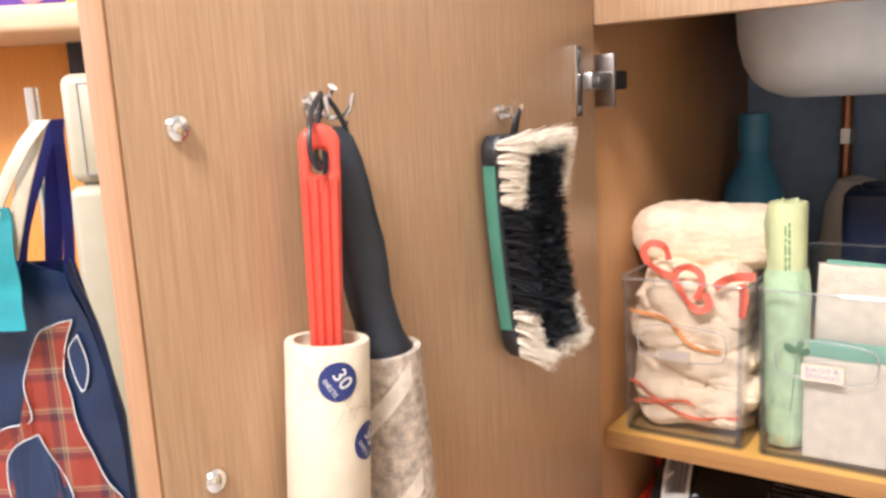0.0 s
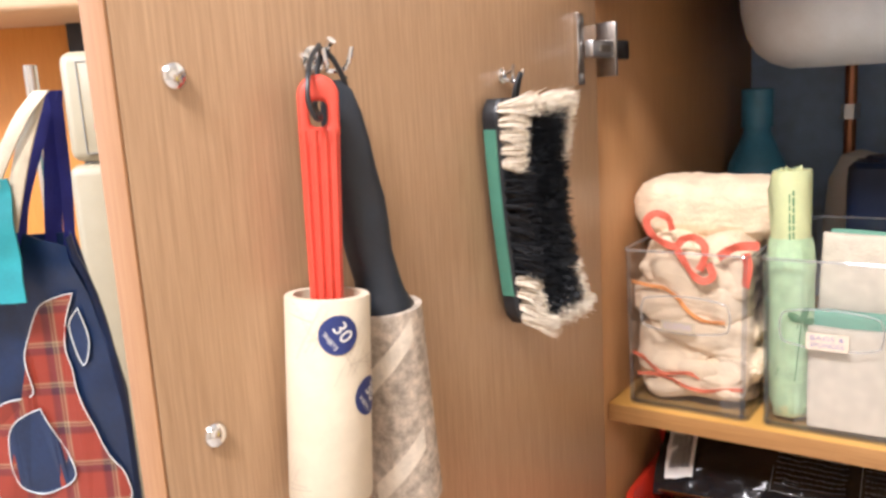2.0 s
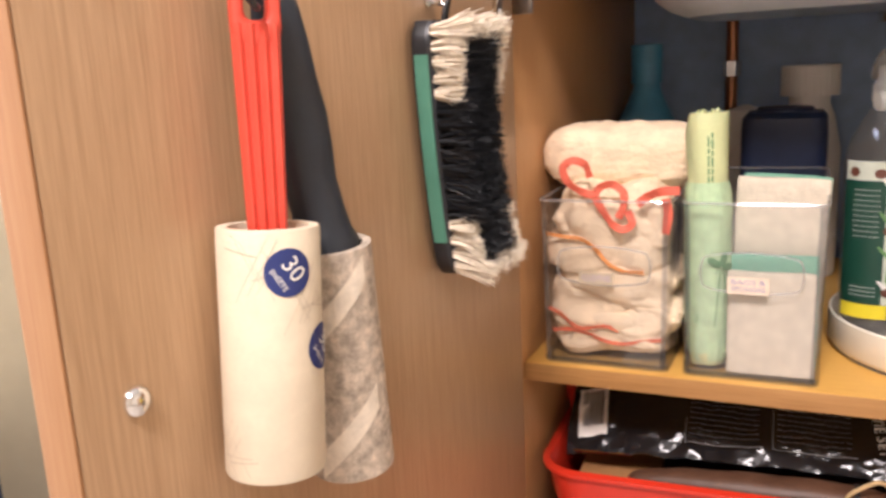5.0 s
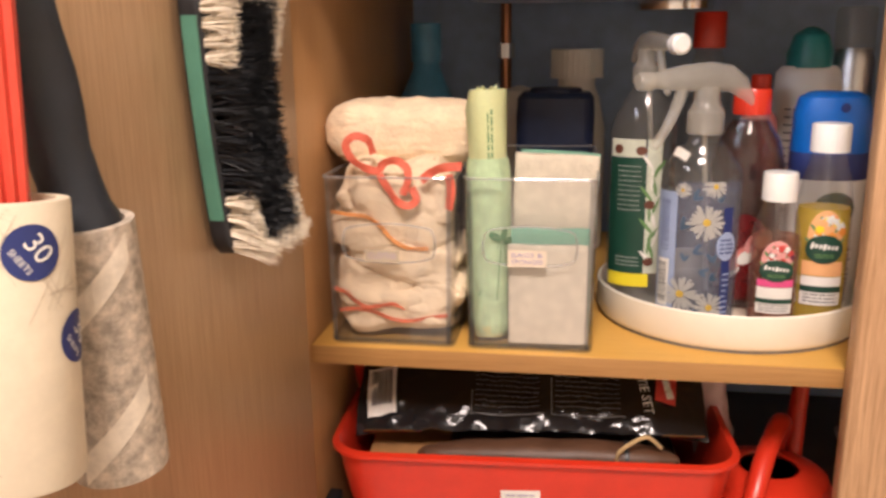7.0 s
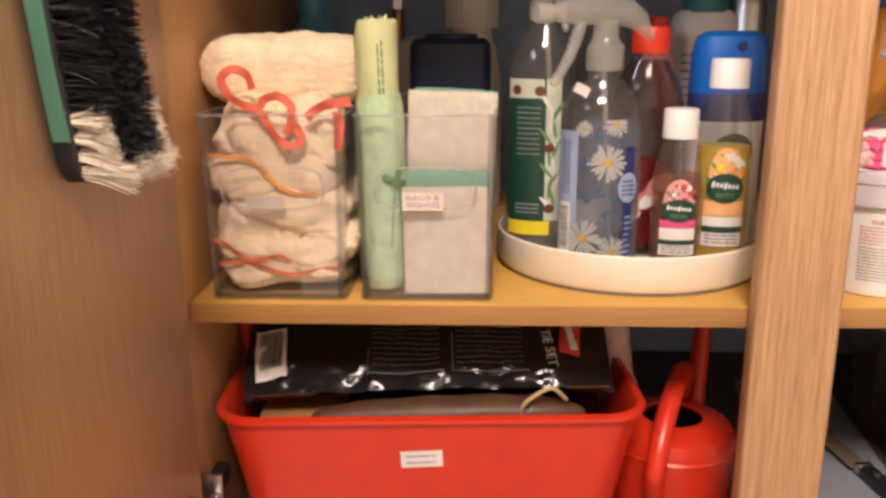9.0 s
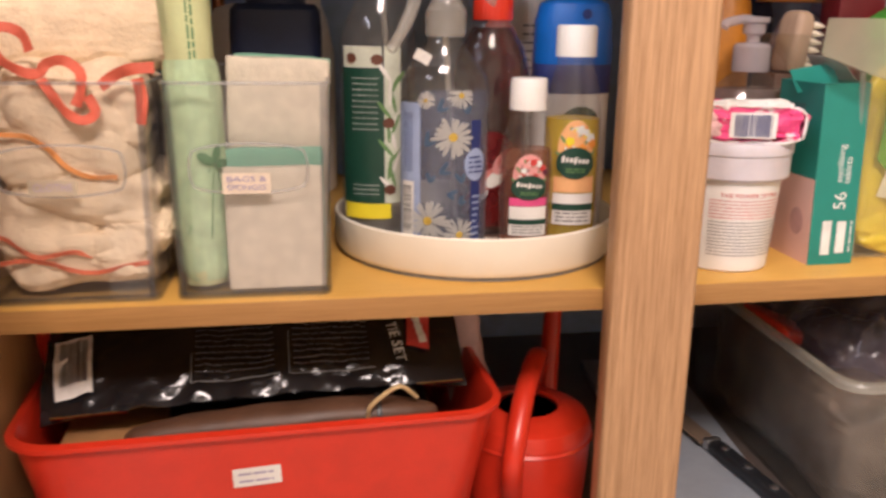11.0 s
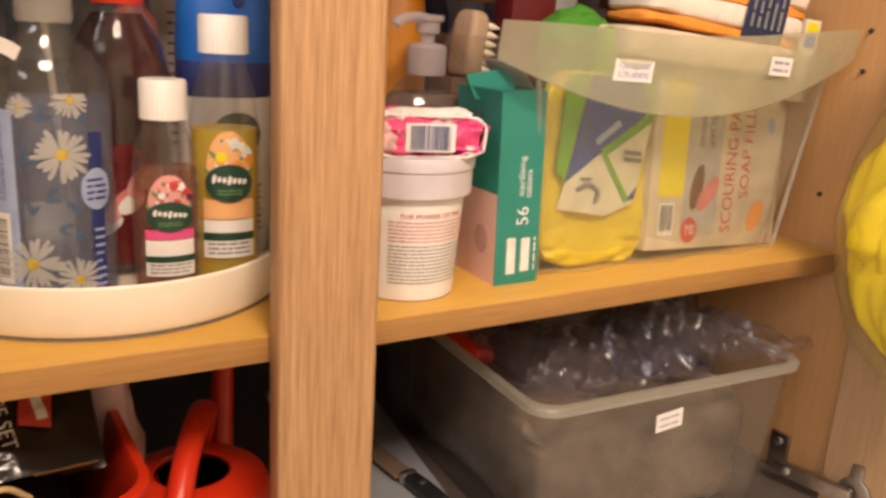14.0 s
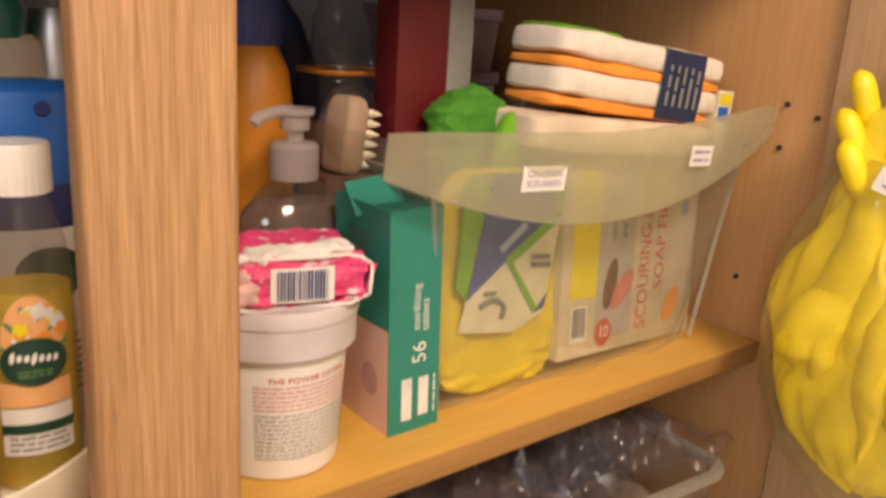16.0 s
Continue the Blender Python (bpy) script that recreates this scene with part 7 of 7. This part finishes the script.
bagp = part("front_panel", sheet(lambda u, v: (-0.56 + (bag_edge(0.004 + 0.606 * v) + 0.56) * u, bag_front(-0.56 + (bag_edge(0.004 + 0.606 * v) + 0.56) * u, 0.004 + 0.606 * v), 0.004 + 0.606 * v - 0.012 * math.sin(u * 7) * v), 60, 50, 0.001), M_BAG, bag)
part("side_panel", sheet(lambda u, v: (bag_edge(0.004 + 0.606 * v) + 0.003 * math.sin(math.pi * u), bag_front(bag_edge(0.004 + 0.606 * v), 0.004 + 0.606 * v) + 0.012 * u, 0.004 + 0.606 * v + 0.004 * u), 10, 30, 0.001), M_BAG, bag)
part("rear_panel", sheet(lambda u, v: (-0.56 + (bag_edge(0.004 + 0.606 * v) + 0.56) * u, 0.014, 0.004 + 0.608 * v), 10, 20, 0.001), M_BAG, bag)
def applique(pts, mat, name, y):
    bm = bmesh.new()
    P = spline([(x, 0, z) for x, z in pts] + [(pts[0][0], 0, pts[0][1])], 5)[:-1]
    bm.faces.new([bm.verts.new((p.x, bag_front(p.x, p.z) + y, p.z)) for p in P])
    bmesh.ops.triangulate(bm, faces=bm.faces[:])
    part(name, bm, mat, bagp, "", False)
    part("stitched_outline", tube([Vector((p.x, bag_front(p.x, p.z) + y - 0.0005, p.z)) for p in P + P[:1]], 0.0005, 6), M_PALEINK, bagp, "", False)
applique([(-0.337, 0.559), (-0.352, 0.556), (-0.368, 0.548), (-0.381, 0.522), (-0.387, 0.501), (-0.385, 0.467), (-0.412, 0.460), (-0.430, 0.440), (-0.432, 0.360), (-0.400, 0.345), (-0.316, 0.352), (-0.310, 0.382), (-0.324, 0.405), (-0.336, 0.440), (-0.344, 0.467), (-0.346, 0.488), (-0.350, 0.510), (-0.347, 0.532)], M_PLAID, "plaid_letter", -0.004)
applique([(-0.380, 0.453), (-0.368, 0.422), (-0.3556, 0.386), (-0.384, 0.369), (-0.411, 0.377), (-0.415, 0.417), (-0.404, 0.441)], M_BAG, "letter_opening", -0.006)
applique([(-0.334, 0.545), (-0.344, 0.530), (-0.341, 0.508), (-0.334, 0.492), (-0.328, 0.512)], M_BAG, "letter_opening", -0.005)
M_STRAP = surface("blue_strap", (0.03, 0.035, 0.22), 0.6, bump=0.4)
def strap(pts, w, mat, label=""):
    P = spline(pts, 6)
    bm = bmesh.new()
    rows = [[bm.verts.new(p + Vector((s * w / 2, 0.004 * s, 0))) for s in (-1, 1)] for p in P]
    for a, b in zip(rows, rows[1:]):
        bm.faces.new((a[0], a[1], b[1], b[0]))
    bmesh.ops.solidify(bm, geom=bm.faces[:], thickness=0.0016)
    part("strap", bm, mat, bag, label)
strap([(-0.382, -0.004, 0.590), (-0.371, -0.006, 0.640), (-0.352, -0.004, 0.690), (-0.334, 0.002, 0.738)], 0.0145, M_STRAP, "blue webbing handle")
strap([(-0.332, 0.006, 0.738), (-0.342, 0.012, 0.690), (-0.350, 0.014, 0.640), (-0.355, 0.012, 0.588)], 0.0130, M_STRAP, "blue webbing handle")
strap([(-0.330, 0.004, 0.738), (-0.332, 0.008, 0.690), (-0.335, 0.010, 0.640), (-0.339, 0.008, 0.588)], 0.0070, M_STRAP, "blue webbing handle")
cbag = thing("canvas_bag", "cream canvas bag with teal panel hanging behind the navy bag", "bag", m=VIEW @ pose(0, 0.70, 0))
M_CANVAS = surface("cream_canvas", (0.58, 0.51, 0.37), 0.85, bump=0.5)
for pts in ([(-0.395, -0.012, 0.62), (-0.372, -0.014, 0.67), (-0.345, -0.012, 0.715), (-0.330, 0.0, 0.738)], [(-0.372, -0.006, 0.62), (-0.352, -0.008, 0.68), (-0.334, 0.0, 0.735)]):
    P = spline(pts, 6)
    part("strap", loft([[p + Vector((x, y, 0)) for x, y, _ in rrect(0.014, 0.003, 0.001, 0, 2)] for p in P]), M_CANVAS, cbag, "cream canvas handle")
part("body", sheet(lambda u, v: (-0.55 + 0.188 * u, -0.016 + 0.006 * noise.noise(Vector((u * 5, v * 4, 1))), 0.56 + 0.095 * v + 0.012 * u * v), 20, 14, 0.002), surface("teal_fabric", (0.035, 0.27, 0.29), 0.8), cbag, "teal fabric body")
